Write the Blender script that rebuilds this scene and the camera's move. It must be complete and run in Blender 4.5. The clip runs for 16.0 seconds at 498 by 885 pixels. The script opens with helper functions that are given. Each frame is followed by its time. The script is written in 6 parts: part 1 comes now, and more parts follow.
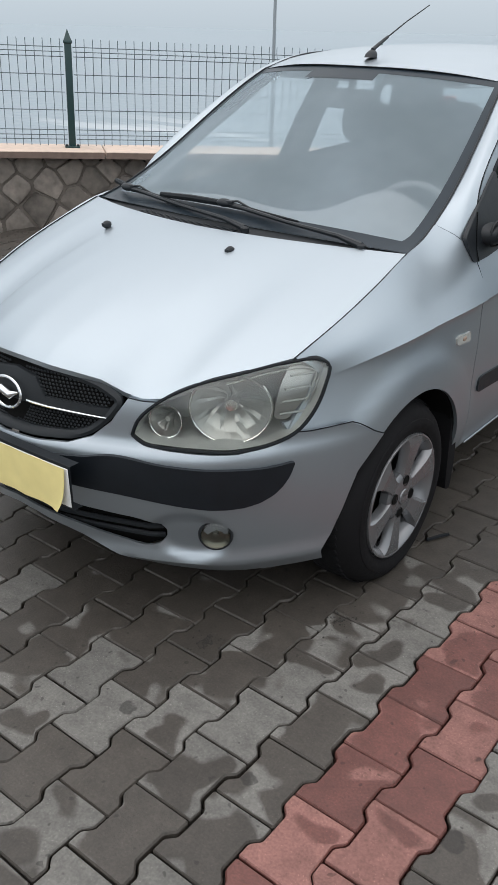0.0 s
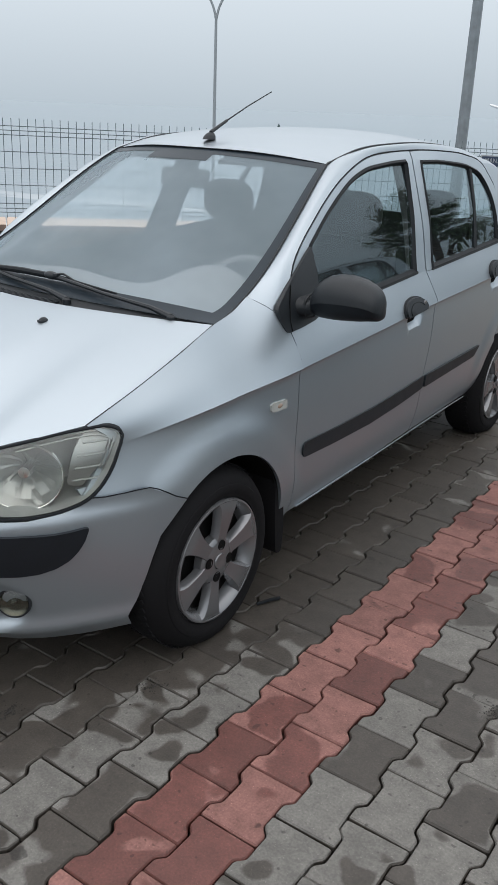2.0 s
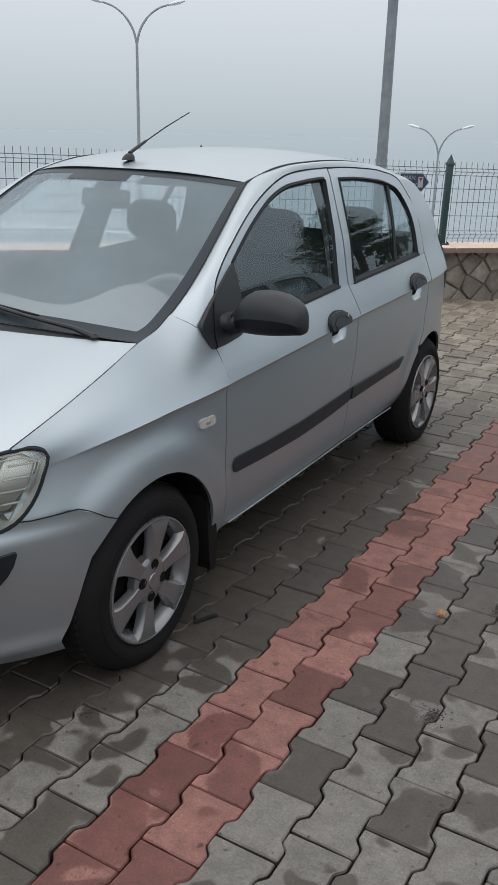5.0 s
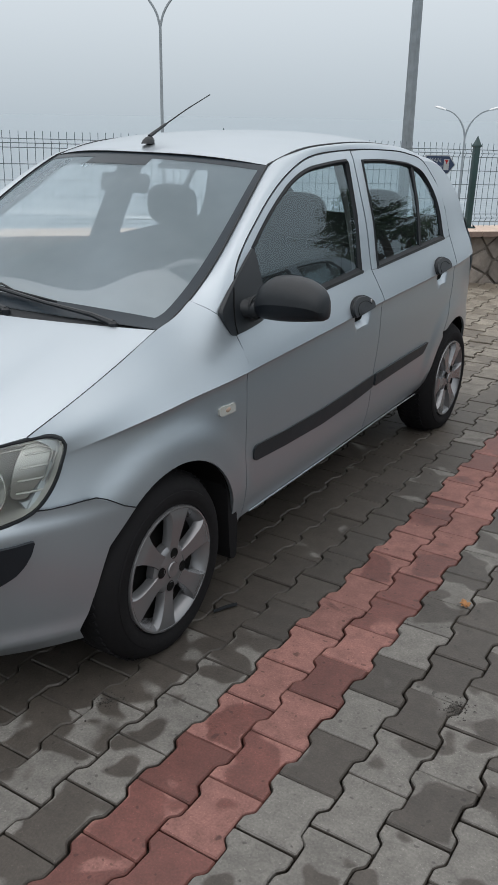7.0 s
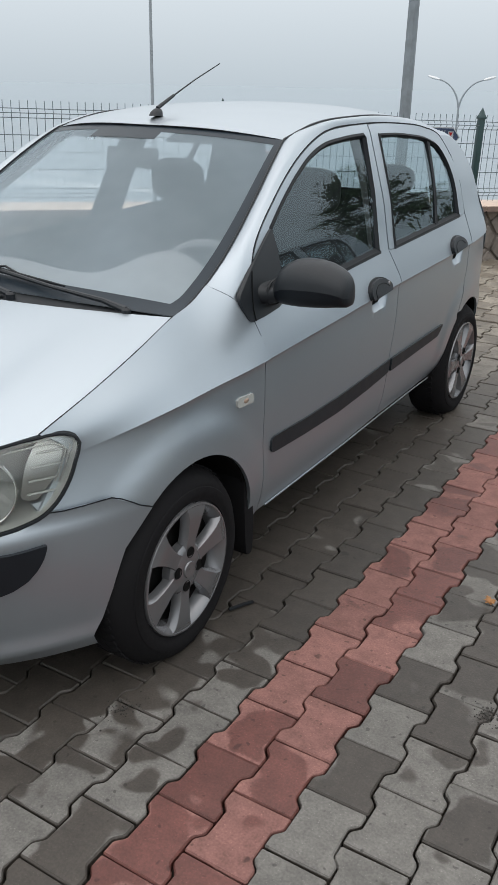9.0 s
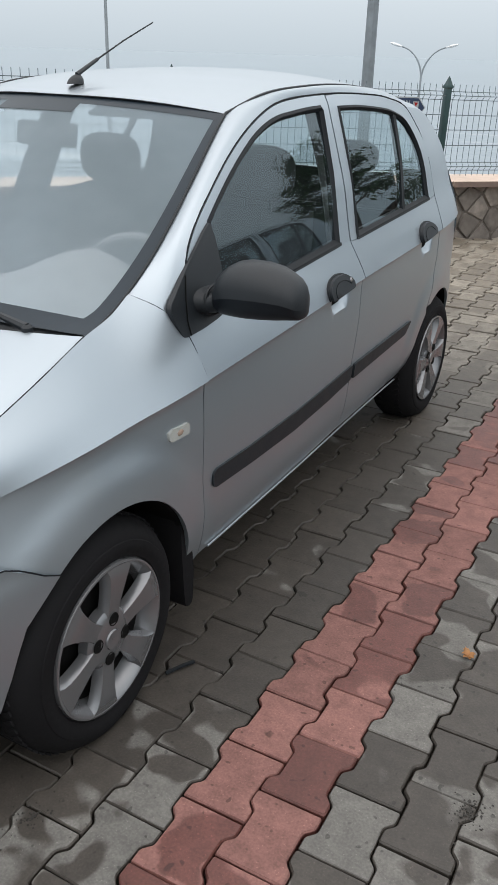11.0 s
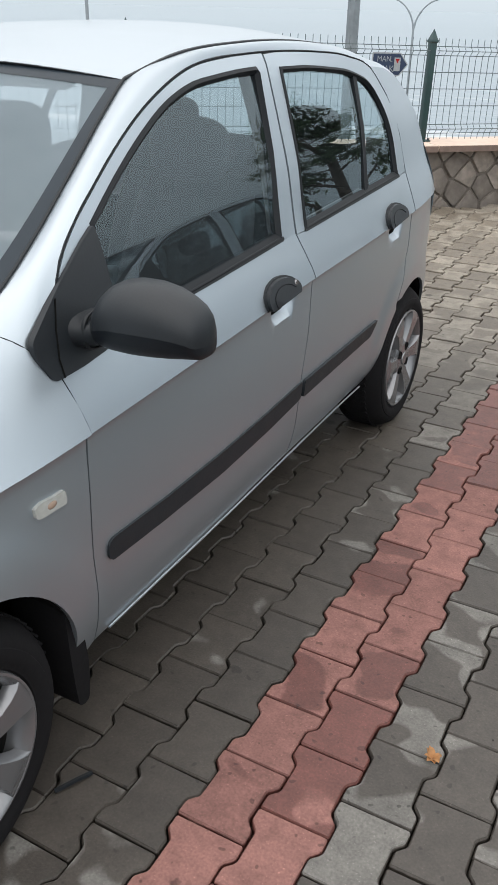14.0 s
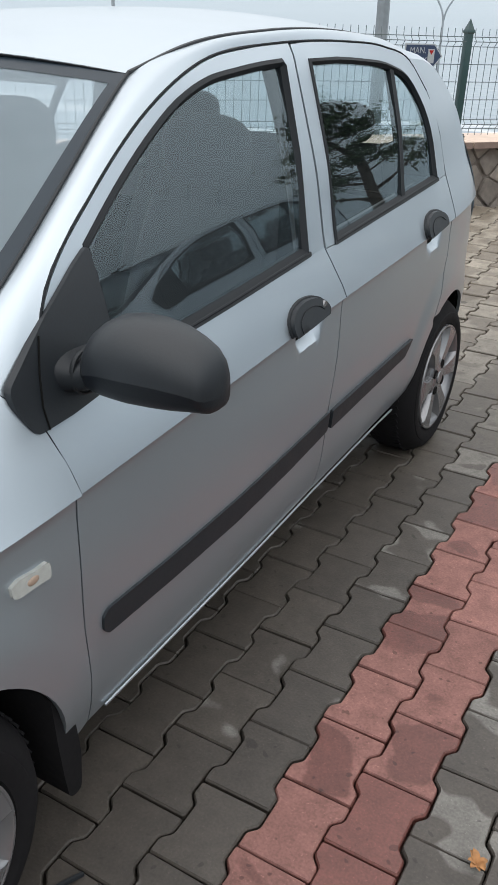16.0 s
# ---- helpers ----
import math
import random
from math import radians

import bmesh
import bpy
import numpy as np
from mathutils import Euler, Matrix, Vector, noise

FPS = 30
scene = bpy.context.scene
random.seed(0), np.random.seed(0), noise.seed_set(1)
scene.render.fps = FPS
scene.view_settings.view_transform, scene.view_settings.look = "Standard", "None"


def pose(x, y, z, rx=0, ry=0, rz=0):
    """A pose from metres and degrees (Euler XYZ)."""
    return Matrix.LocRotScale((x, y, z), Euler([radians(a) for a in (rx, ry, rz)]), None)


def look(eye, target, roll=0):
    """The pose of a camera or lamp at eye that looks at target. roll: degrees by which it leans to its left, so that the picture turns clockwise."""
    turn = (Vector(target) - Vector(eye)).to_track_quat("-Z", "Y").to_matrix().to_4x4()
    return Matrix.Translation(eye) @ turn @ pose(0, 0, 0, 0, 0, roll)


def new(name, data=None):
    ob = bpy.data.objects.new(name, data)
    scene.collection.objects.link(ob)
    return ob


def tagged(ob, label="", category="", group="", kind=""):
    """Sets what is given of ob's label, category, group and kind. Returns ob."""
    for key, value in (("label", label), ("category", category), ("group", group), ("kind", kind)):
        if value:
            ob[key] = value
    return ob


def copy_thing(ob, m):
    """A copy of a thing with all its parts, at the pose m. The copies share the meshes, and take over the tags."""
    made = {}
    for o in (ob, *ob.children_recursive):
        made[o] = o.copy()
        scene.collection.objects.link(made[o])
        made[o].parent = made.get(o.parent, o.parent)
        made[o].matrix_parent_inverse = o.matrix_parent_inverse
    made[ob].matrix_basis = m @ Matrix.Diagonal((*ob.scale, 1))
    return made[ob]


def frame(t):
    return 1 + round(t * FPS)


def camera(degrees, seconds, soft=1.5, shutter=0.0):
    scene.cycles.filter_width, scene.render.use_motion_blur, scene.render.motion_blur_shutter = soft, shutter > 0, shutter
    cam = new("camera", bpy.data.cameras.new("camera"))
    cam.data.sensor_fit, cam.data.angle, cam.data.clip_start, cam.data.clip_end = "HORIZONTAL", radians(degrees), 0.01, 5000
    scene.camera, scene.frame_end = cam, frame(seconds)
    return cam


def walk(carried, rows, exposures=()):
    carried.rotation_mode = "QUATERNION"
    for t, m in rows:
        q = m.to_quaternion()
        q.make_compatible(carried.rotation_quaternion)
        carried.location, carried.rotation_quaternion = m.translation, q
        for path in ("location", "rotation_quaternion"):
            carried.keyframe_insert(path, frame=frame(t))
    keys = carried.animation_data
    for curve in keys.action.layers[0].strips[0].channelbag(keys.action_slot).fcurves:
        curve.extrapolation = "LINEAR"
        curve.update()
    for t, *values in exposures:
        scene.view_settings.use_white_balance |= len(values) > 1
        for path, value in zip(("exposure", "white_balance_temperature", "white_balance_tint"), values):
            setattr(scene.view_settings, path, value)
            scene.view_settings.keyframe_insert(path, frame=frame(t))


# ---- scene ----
cam = camera(32.8, 16.0)
PATH = [
    (0, (1.788, -2.057, 1.551), (0.691, -0.635, 0.671), 1.4),
    (0.5, (1.794, -2.038, 1.558), (0.742, -0.585, 0.673), 2.0),
    (1, (1.871, -1.99, 1.561), (0.87, -0.504, 0.673), 2.2),
    (1.5, (2.037, -1.887, 1.583), (1.01, -0.38, 0.761), 2.0),
    (2, (2.15, -1.835, 1.581), (1.098, -0.3, 0.846), 2.2),
    (2.5, (2.215, -1.811, 1.582), (1.198, -0.235, 0.888), 2.1),
    (3, (2.238, -1.816, 1.58), (1.29, -0.193, 0.896), 1.7),
    (3.5, (2.228, -1.819, 1.58), (1.291, -0.189, 0.896), 1.5),
    (4, (2.208, -1.827, 1.58), (1.274, -0.197, 0.896), 1.5),
    (4.5, (2.186, -1.83, 1.577), (1.252, -0.198, 0.893), 1.5),
    (7, (2.168, -1.789, 1.567), (1.188, -0.201, 0.847), 0.9),
    (7.5, (2.163, -1.782, 1.565), (1.183, -0.194, 0.846), 0.9),
    (8, (2.143, -1.765, 1.562), (1.167, -0.181, 0.828), 0.9),
    (8.5, (2.115, -1.75, 1.558), (1.147, -0.175, 0.794), 0.9),
    (9, (2.015, -1.713, 1.572), (1.07, -0.132, 0.794), 1.2),
    (9.5, (1.912, -1.647, 1.571), (1.057, -0.015, 0.792), 1.2),
    (9.7, (1.898, -1.621, 1.567), (1.085, 0.028, 0.78), 1.1),
    (11.8, (1.733, -1.084, 1.563), (0.854, 0.492, 0.701), 1.9),
    (12, (1.692, -1.054, 1.557), (0.863, 0.543, 0.684), 2.5),
    (12.5, (1.659, -0.988, 1.549), (0.961, 0.651, 0.64), 2.8),
    (13, (1.686, -0.897, 1.553), (1.003, 0.741, 0.632), 2.5),
    (13.5, (1.724, -0.789, 1.556), (0.992, 0.832, 0.641), 1.9),
    (14, (1.754, -0.716, 1.555), (0.926, 0.857, 0.638), 1.3),
    (14.5, (1.772, -0.686, 1.549), (0.862, 0.84, 0.63), 0.9),
    (15, (1.784, -0.645, 1.539), (0.86, 0.873, 0.621), 0.7),
    (15.5, (1.735, -0.582, 1.535), (0.815, 0.936, 0.614), 0.7),
    (16, (1.62, -0.458, 1.538), (0.75, 1.083, 0.606), 1.2),
]
walk(cam, [(t, look(eye, target, roll)) for t, eye, target, roll in PATH], exposures=[(0, 0.12, 6440, 10), (1.2, 0.12, 6420, 10), (2.4, 0.0, 6400, 10), (3.3, -0.06, 6600, 10), (4.7, -0.06, 6560, 10), (7.0, -0.03, 6480, 10), (7.6, 0.0, 6500, 10), (8.5, 0.11, 6540, 10), (9.7, 0.11, 6540, 10), (11.8, 0.35, 6560, 10), (12.3, 0.41, 6800, 10), (13.5, 0.42, 6780, 10), (14.3, 0.43, 6520, 10), (16, 0.43, 6520, 10)])
# World axes: x to the car's left side, y from nose to tail, z up; the front axle stands at y = 0.
SKY_ROT = radians(200)
world = bpy.data.worlds.new("foggy_sky")
scene.world = world
world.use_nodes = True
wn, wl = world.node_tree.nodes, world.node_tree.links
wn.clear()
w_out = wn.new("ShaderNodeOutputWorld")
w_bg = wn.new("ShaderNodeBackground")
w_sky = wn.new("ShaderNodeTexSky")
w_sky.sky_type, w_sky.sun_disc = "NISHITA", False
w_sky.sun_elevation, w_sky.sun_rotation = radians(48), SKY_ROT
w_sky.dust_density, w_sky.air_density = 6.0, 1.0
w_hsv = wn.new("ShaderNodeHueSaturation")
w_hsv.inputs["Saturation"].default_value = 0.25
w_hsv.inputs["Value"].default_value = 0.10
w_geo = wn.new("ShaderNodeTexCoord")
w_sep = wn.new("ShaderNodeSeparateXYZ")
w_ramp = wn.new("ShaderNodeValToRGB")
ramp = w_ramp.color_ramp
ramp.elements[0].position, ramp.elements[0].color = 0.0, (0.478, 0.548, 0.602, 1)
ramp.elements[1].position, ramp.elements[1].color = 1.0, (1.74, 1.69, 1.68, 1)
for at, col in ((0.03, (0.525, 0.592, 0.645, 1)), (0.09, (0.615, 0.681, 0.733, 1)), (0.15, (0.69, 0.752, 0.802, 1)), (0.25, (0.79, 0.850, 0.905, 1)), (0.42, (1.03, 1.085, 1.13, 1)), (0.7, (1.39, 1.395, 1.41, 1))):
    e = ramp.elements.new(at)
    e.color = col
w_mix = wn.new("ShaderNodeMixRGB")
w_mix.inputs[0].default_value = 0.93
wl.new(w_geo.outputs["Generated"], w_sep.inputs[0])
wl.new(w_sep.outputs["Z"], w_ramp.inputs[0])
wl.new(w_sky.outputs[0], w_hsv.inputs["Color"])
wl.new(w_hsv.outputs[0], w_mix.inputs[1])
wl.new(w_ramp.outputs[0], w_mix.inputs[2])
wl.new(w_mix.outputs[0], w_bg.inputs["Color"])
w_bg.inputs["Strength"].default_value = 1.09
wl.new(w_bg.outputs[0], w_out.inputs[0])
sun_data = bpy.data.lights.new("sun", "SUN")
sun_data.energy, sun_data.angle, sun_data.color = 0.5, radians(110), (1.0, 0.97, 0.93)
sun = new("sun", sun_data)
sun.rotation_euler = Euler((radians(35), 0, radians(20)))


# ---- materials ----
def mat(name, color, rough=0.5, metal=0.0, coat=0.0, grain=0.0, scale=40.0, bump=0.0, spec=0.5, bump_scale=None):
    """A principled material with two scales of noise in its colour, roughness and relief."""
    m = bpy.data.materials.new(name)
    m.use_nodes = True
    nt = m.node_tree
    b = nt.nodes["Principled BSDF"]
    b.inputs["Base Color"].default_value = (*color, 1)
    b.inputs["Roughness"].default_value = rough
    b.inputs["Metallic"].default_value = metal
    b.inputs["Coat Weight"].default_value = coat
    b.inputs["Coat Roughness"].default_value = 0.05
    b.inputs["Specular IOR Level"].default_value = spec
    if grain > 0 or bump > 0:
        tc = nt.nodes.new("ShaderNodeTexCoord")
        n1 = nt.nodes.new("ShaderNodeTexNoise")
        n1.inputs["Scale"].default_value, n1.inputs["Detail"].default_value = scale, 6
        n2 = nt.nodes.new("ShaderNodeTexNoise")
        n2.inputs["Scale"].default_value, n2.inputs["Detail"].default_value = scale * 0.12, 3
        nt.links.new(tc.outputs["Object"], n1.inputs["Vector"])
        nt.links.new(tc.outputs["Object"], n2.inputs["Vector"])
        add = nt.nodes.new("ShaderNodeMath")
        add.operation = "ADD"
        nt.links.new(n1.outputs[0], add.inputs[0])
        nt.links.new(n2.outputs[0], add.inputs[1])
        if grain > 0:
            mr = nt.nodes.new("ShaderNodeMapRange")
            mr.inputs[1].default_value, mr.inputs[2].default_value = 0.6, 1.4
            mr.inputs[3].default_value, mr.inputs[4].default_value = 1 - grain, 1 + grain
            nt.links.new(add.outputs[0], mr.inputs[0])
            hs = nt.nodes.new("ShaderNodeHueSaturation")
            hs.inputs["Color"].default_value = (*color, 1)
            nt.links.new(mr.outputs[0], hs.inputs["Value"])
            nt.links.new(hs.outputs[0], b.inputs["Base Color"])
            rr = nt.nodes.new("ShaderNodeMapRange")
            rr.inputs[1].default_value, rr.inputs[2].default_value = 0.6, 1.4
            rr.inputs[3].default_value, rr.inputs[4].default_value = max(0.02, rough * (1 - grain * 0.6)), min(1, rough * (1 + grain * 0.6))
            nt.links.new(add.outputs[0], rr.inputs[0])
            nt.links.new(rr.outputs[0], b.inputs["Roughness"])
        if bump > 0:
            bp = nt.nodes.new("ShaderNodeBump")
            bp.inputs["Strength"].default_value, bp.inputs["Distance"].default_value = bump, 0.002
            nt.links.new(n1.outputs[0], bp.inputs["Height"])
            nt.links.new(bp.outputs[0], b.inputs["Normal"])
    return m


def glass(name, tint, f0=0.04, rough=0.0, sheen=(1, 1, 1), edge=0.95):
    """Thin pane: a clear, slightly tinted sheet with a sharp surface reflection that grows at grazing angles."""
    m = bpy.data.materials.new(name)
    m.use_nodes = True
    nt = m.node_tree
    nt.nodes.clear()
    out = nt.nodes.new("ShaderNodeOutputMaterial")
    tr = nt.nodes.new("ShaderNodeBsdfTransparent")
    tr.inputs[0].default_value = (*tint, 1)
    gl = nt.nodes.new("ShaderNodeBsdfGlossy")
    gl.inputs["Color"].default_value = (*sheen, 1)
    gl.inputs["Roughness"].default_value = rough
    lw = nt.nodes.new("ShaderNodeLayerWeight")
    lw.inputs[0].default_value = 0.5
    pw = nt.nodes.new("ShaderNodeMath")
    pw.operation, pw.inputs[1].default_value = "POWER", 5.0
    nt.links.new(lw.outputs["Facing"], pw.inputs[0])
    fr = nt.nodes.new("ShaderNodeMapRange")
    fr.inputs[3].default_value, fr.inputs[4].default_value = f0, edge
    nt.links.new(pw.outputs[0], fr.inputs[0])
    mx = nt.nodes.new("ShaderNodeMixShader")
    nt.links.new(fr.outputs[0], mx.inputs[0])
    nt.links.new(tr.outputs[0], mx.inputs[1])
    nt.links.new(gl.outputs[0], mx.inputs[2])
    nt.links.new(mx.outputs[0], out.inputs[0])
    return m


def veiled_glass(name, tint, f0, cover, scatter, veil_tone, sheen):
    """A pane with a pale veil put in for reflected sky: clear glass, a share that scatters light back (scatter) or
    through, and a sharp surface reflection.
    """
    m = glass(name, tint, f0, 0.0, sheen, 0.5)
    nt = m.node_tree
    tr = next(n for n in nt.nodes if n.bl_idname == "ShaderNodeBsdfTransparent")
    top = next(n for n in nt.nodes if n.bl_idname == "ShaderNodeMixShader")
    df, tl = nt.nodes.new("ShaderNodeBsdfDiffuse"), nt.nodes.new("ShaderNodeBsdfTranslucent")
    dust_and_veil, veil = nt.nodes.new("ShaderNodeMixShader"), nt.nodes.new("ShaderNodeMixShader")
    df.inputs[0].default_value = (*veil_tone, 1)
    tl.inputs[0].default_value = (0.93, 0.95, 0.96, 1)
    dust_and_veil.inputs[0].default_value, veil.inputs[0].default_value = scatter, cover
    # the veil varies in soft wide patches
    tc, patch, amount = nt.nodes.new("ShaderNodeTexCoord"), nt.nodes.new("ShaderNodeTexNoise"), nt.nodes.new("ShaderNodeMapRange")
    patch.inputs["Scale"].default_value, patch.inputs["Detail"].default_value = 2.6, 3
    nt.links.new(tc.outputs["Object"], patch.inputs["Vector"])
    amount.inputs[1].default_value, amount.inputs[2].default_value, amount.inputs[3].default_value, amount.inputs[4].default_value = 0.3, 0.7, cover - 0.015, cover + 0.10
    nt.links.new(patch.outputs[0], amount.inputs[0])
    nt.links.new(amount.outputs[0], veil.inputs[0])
    nt.links.new(tl.outputs[0], dust_and_veil.inputs[1])
    nt.links.new(df.outputs[0], dust_and_veil.inputs[2])
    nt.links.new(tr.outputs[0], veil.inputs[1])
    nt.links.new(dust_and_veil.outputs[0], veil.inputs[2])
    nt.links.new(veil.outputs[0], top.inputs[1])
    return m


def paint(name, color):
    """Silver metallic paint with fine flake and a clear coat, faintly dusty."""
    m = mat(name, color, rough=0.37, metal=0.80, coat=0.40)
    nt = m.node_tree
    b = nt.nodes["Principled BSDF"]
    tc = nt.nodes.new("ShaderNodeTexCoord")
    flake = nt.nodes.new("ShaderNodeTexNoise")
    flake.inputs["Scale"].default_value = 900
    dust_and_veil = nt.nodes.new("ShaderNodeTexNoise")
    dust_and_veil.inputs["Scale"].default_value, dust_and_veil.inputs["Detail"].default_value = 2.2, 6
    for n in (flake, dust_and_veil):
        nt.links.new(tc.outputs["Object"], n.inputs["Vector"])
    mr = nt.nodes.new("ShaderNodeMapRange")
    mr.inputs[1].default_value, mr.inputs[2].default_value, mr.inputs[3].default_value, mr.inputs[4].default_value = 0.3, 0.7, 0.345, 0.405
    nt.links.new(dust_and_veil.outputs[0], mr.inputs[0])
    nt.links.new(mr.outputs[0], b.inputs["Roughness"])
    bp = nt.nodes.new("ShaderNodeBump")
    bp.inputs["Strength"].default_value, bp.inputs["Distance"].default_value = 0.03, 0.0005
    nt.links.new(flake.outputs[0], bp.inputs["Height"])
    nt.links.new(bp.outputs[0], b.inputs["Normal"])
    return m


def paver_mat(name, wet, dry, sand_damp, sand_dry):
    """Concrete block: dark damp areas with soft-edged dry margins, stone grain, and a tone of its own for each block."""
    m = bpy.data.materials.new(name)
    m.use_nodes = True
    nt = m.node_tree
    N, L = nt.nodes, nt.links
    b = N["Principled BSDF"]
    geo, oi = N.new("ShaderNodeNewGeometry"), N.new("ShaderNodeObjectInfo")
    rnd = N.new("ShaderNodeMath")
    rnd.operation = "ADD"
    L.new(geo.outputs["Random Per Island"], rnd.inputs[0])
    L.new(oi.outputs["Random"], rnd.inputs[1])
    frac = N.new("ShaderNodeMath")
    frac.operation = "FRACT"
    L.new(rnd.outputs[0], frac.inputs[0])
    mid, fine, spots = (N.new("ShaderNodeTexNoise") for _ in range(3))
    for n, s, d in ((mid, 6.5, 1.5), (fine, 160, 8), (spots, 38, 1)):
        n.inputs["Scale"].default_value, n.inputs["Detail"].default_value = s, d
        L.new(geo.outputs["Position"], n.inputs["Vector"])
    mid.inputs["Distortion"].default_value = 0.25
    # damp mask: middle-size noise, shifted by each block's own dampness and by the drier rim of the block
    rim, own, kept = (N.new("ShaderNodeAttribute") for _ in range(3))
    rim.attribute_name, own.attribute_name, kept.attribute_name = "margin", "dryness", "dryness"
    kept.attribute_type = "OBJECT"
    both_dry = N.new("ShaderNodeMath")
    both_dry.operation = "ADD"
    L.new(own.outputs["Fac"], both_dry.inputs[0])
    L.new(kept.outputs["Fac"], both_dry.inputs[1])
    rim_dry = N.new("ShaderNodeMath")
    rim_dry.operation = "MULTIPLY"
    L.new(rim.outputs["Fac"], rim_dry.inputs[0])
    L.new(both_dry.outputs[0], rim_dry.inputs[1])
    rimn = N.new("ShaderNodeMath")
    rimn.operation = "MULTIPLY_ADD"
    L.new(rim_dry.outputs[0], rimn.inputs[0])
    rimn.inputs[1].default_value = 0.16
    L.new(mid.outputs[0], rimn.inputs[2])
    a4 = N.new("ShaderNodeMath")
    a4.operation = "MULTIPLY_ADD"
    L.new(both_dry.outputs[0], a4.inputs[0])
    a4.inputs[1].default_value = 0.52
    L.new(rimn.outputs[0], a4.inputs[2])
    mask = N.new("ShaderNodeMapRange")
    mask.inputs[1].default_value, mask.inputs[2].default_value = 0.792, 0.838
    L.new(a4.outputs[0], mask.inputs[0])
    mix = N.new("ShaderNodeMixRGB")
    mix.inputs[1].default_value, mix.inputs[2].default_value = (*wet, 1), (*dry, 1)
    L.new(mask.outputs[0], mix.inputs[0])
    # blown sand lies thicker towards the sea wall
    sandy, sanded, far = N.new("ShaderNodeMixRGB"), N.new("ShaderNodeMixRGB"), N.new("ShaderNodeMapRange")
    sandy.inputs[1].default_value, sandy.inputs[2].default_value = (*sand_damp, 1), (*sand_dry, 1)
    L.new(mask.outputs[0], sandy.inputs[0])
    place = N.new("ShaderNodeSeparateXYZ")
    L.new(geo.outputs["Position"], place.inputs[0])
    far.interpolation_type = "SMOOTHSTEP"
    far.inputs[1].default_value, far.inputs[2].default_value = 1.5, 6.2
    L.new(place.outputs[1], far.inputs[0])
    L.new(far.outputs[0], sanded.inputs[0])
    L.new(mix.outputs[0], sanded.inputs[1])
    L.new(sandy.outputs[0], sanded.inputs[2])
    tone = N.new("ShaderNodeMapRange")
    tone.inputs[3].default_value, tone.inputs[4].default_value = 0.86, 1.12
    L.new(frac.outputs[0], tone.inputs[0])
    gr = N.new("ShaderNodeMapRange")
    gr.inputs[1].default_value, gr.inputs[2].default_value, gr.inputs[3].default_value, gr.inputs[4].default_value = 0.3, 0.7, 0.82, 1.18
    L.new(fine.outputs[0], gr.inputs[0])
    mott = N.new("ShaderNodeTexNoise")
    mott.inputs["Scale"].default_value, mott.inputs["Detail"].default_value, mott.inputs["Roughness"].default_value = 17, 5, 0.65
    L.new(geo.outputs["Position"], mott.inputs["Vector"])
    mo = N.new("ShaderNodeMapRange")
    mo.inputs[1].default_value, mo.inputs[2].default_value, mo.inputs[3].default_value, mo.inputs[4].default_value = 0.32, 0.68, 0.80, 1.20
    L.new(mott.outputs[0], mo.inputs[0])
    tone2 = N.new("ShaderNodeMath")
    tone2.operation = "MULTIPLY"
    L.new(tone.outputs[0], tone2.inputs[0])
    L.new(mo.outputs[0], tone2.inputs[1])
    mul = N.new("ShaderNodeMath")
    mul.operation = "MULTIPLY"
    L.new(tone2.outputs[0], mul.inputs[0])
    L.new(gr.outputs[0], mul.inputs[1])
    pit = N.new("ShaderNodeMapRange")
    pit.inputs[1].default_value, pit.inputs[2].default_value, pit.inputs[3].default_value, pit.inputs[4].default_value = 0.70, 0.74, 1.0, 0.55
    L.new(spots.outputs[0], pit.inputs[0])
    mul2 = N.new("ShaderNodeMath")
    mul2.operation = "MULTIPLY"
    L.new(mul.outputs[0], mul2.inputs[0])
    L.new(pit.outputs[0], mul2.inputs[1])
    # round dark drips, a few to the square metre
    wob = N.new("ShaderNodeVectorMath")
    wob.operation, wob.inputs[1].default_value = "MULTIPLY_ADD", (0.03, 0.03, 0.03)
    L.new(spots.outputs["Color"], wob.inputs[0])
    L.new(geo.outputs["Position"], wob.inputs[2])
    vor = N.new("ShaderNodeTexVoronoi")
    vor.inputs["Scale"].default_value = 5.0
    L.new(wob.outputs[0], vor.inputs["Vector"])
    few = N.new("ShaderNodeSeparateColor")
    L.new(vor.outputs["Color"], few.inputs[0])
    size = N.new("ShaderNodeMapRange")
    size.inputs[1].default_value, size.inputs[2].default_value, size.inputs[3].default_value, size.inputs[4].default_value = 0.52, 1.0, 0.0, 0.15
    L.new(few.outputs[0], size.inputs[0])
    gapd = N.new("ShaderNodeMath")
    gapd.operation = "SUBTRACT"
    L.new(size.outputs[0], gapd.inputs[0])
    L.new(vor.outputs["Distance"], gapd.inputs[1])
    # pale grit that shows in the worn surface
    speck = N.new("ShaderNodeTexNoise")
    speck.inputs["Scale"].default_value, speck.inputs["Detail"].default_value = 210, 2
    L.new(geo.outputs["Position"], speck.inputs["Vector"])
    sp = N.new("ShaderNodeMapRange")
    sp.inputs[1].default_value, sp.inputs[2].default_value, sp.inputs[3].default_value, sp.inputs[4].default_value = 0.66, 0.72, 1.0, 1.55
    L.new(speck.outputs[0], sp.inputs[0])
    mul4 = N.new("ShaderNodeMath")
    mul4.operation = "MULTIPLY"
    L.new(mul2.outputs[0], mul4.inputs[0])
    L.new(sp.outputs[0], mul4.inputs[1])
    drip = N.new("ShaderNodeMapRange")
    drip.inputs[1].default_value, drip.inputs[2].default_value, drip.inputs[3].default_value, drip.inputs[4].default_value = -0.014, 0.010, 1.0, 0.46
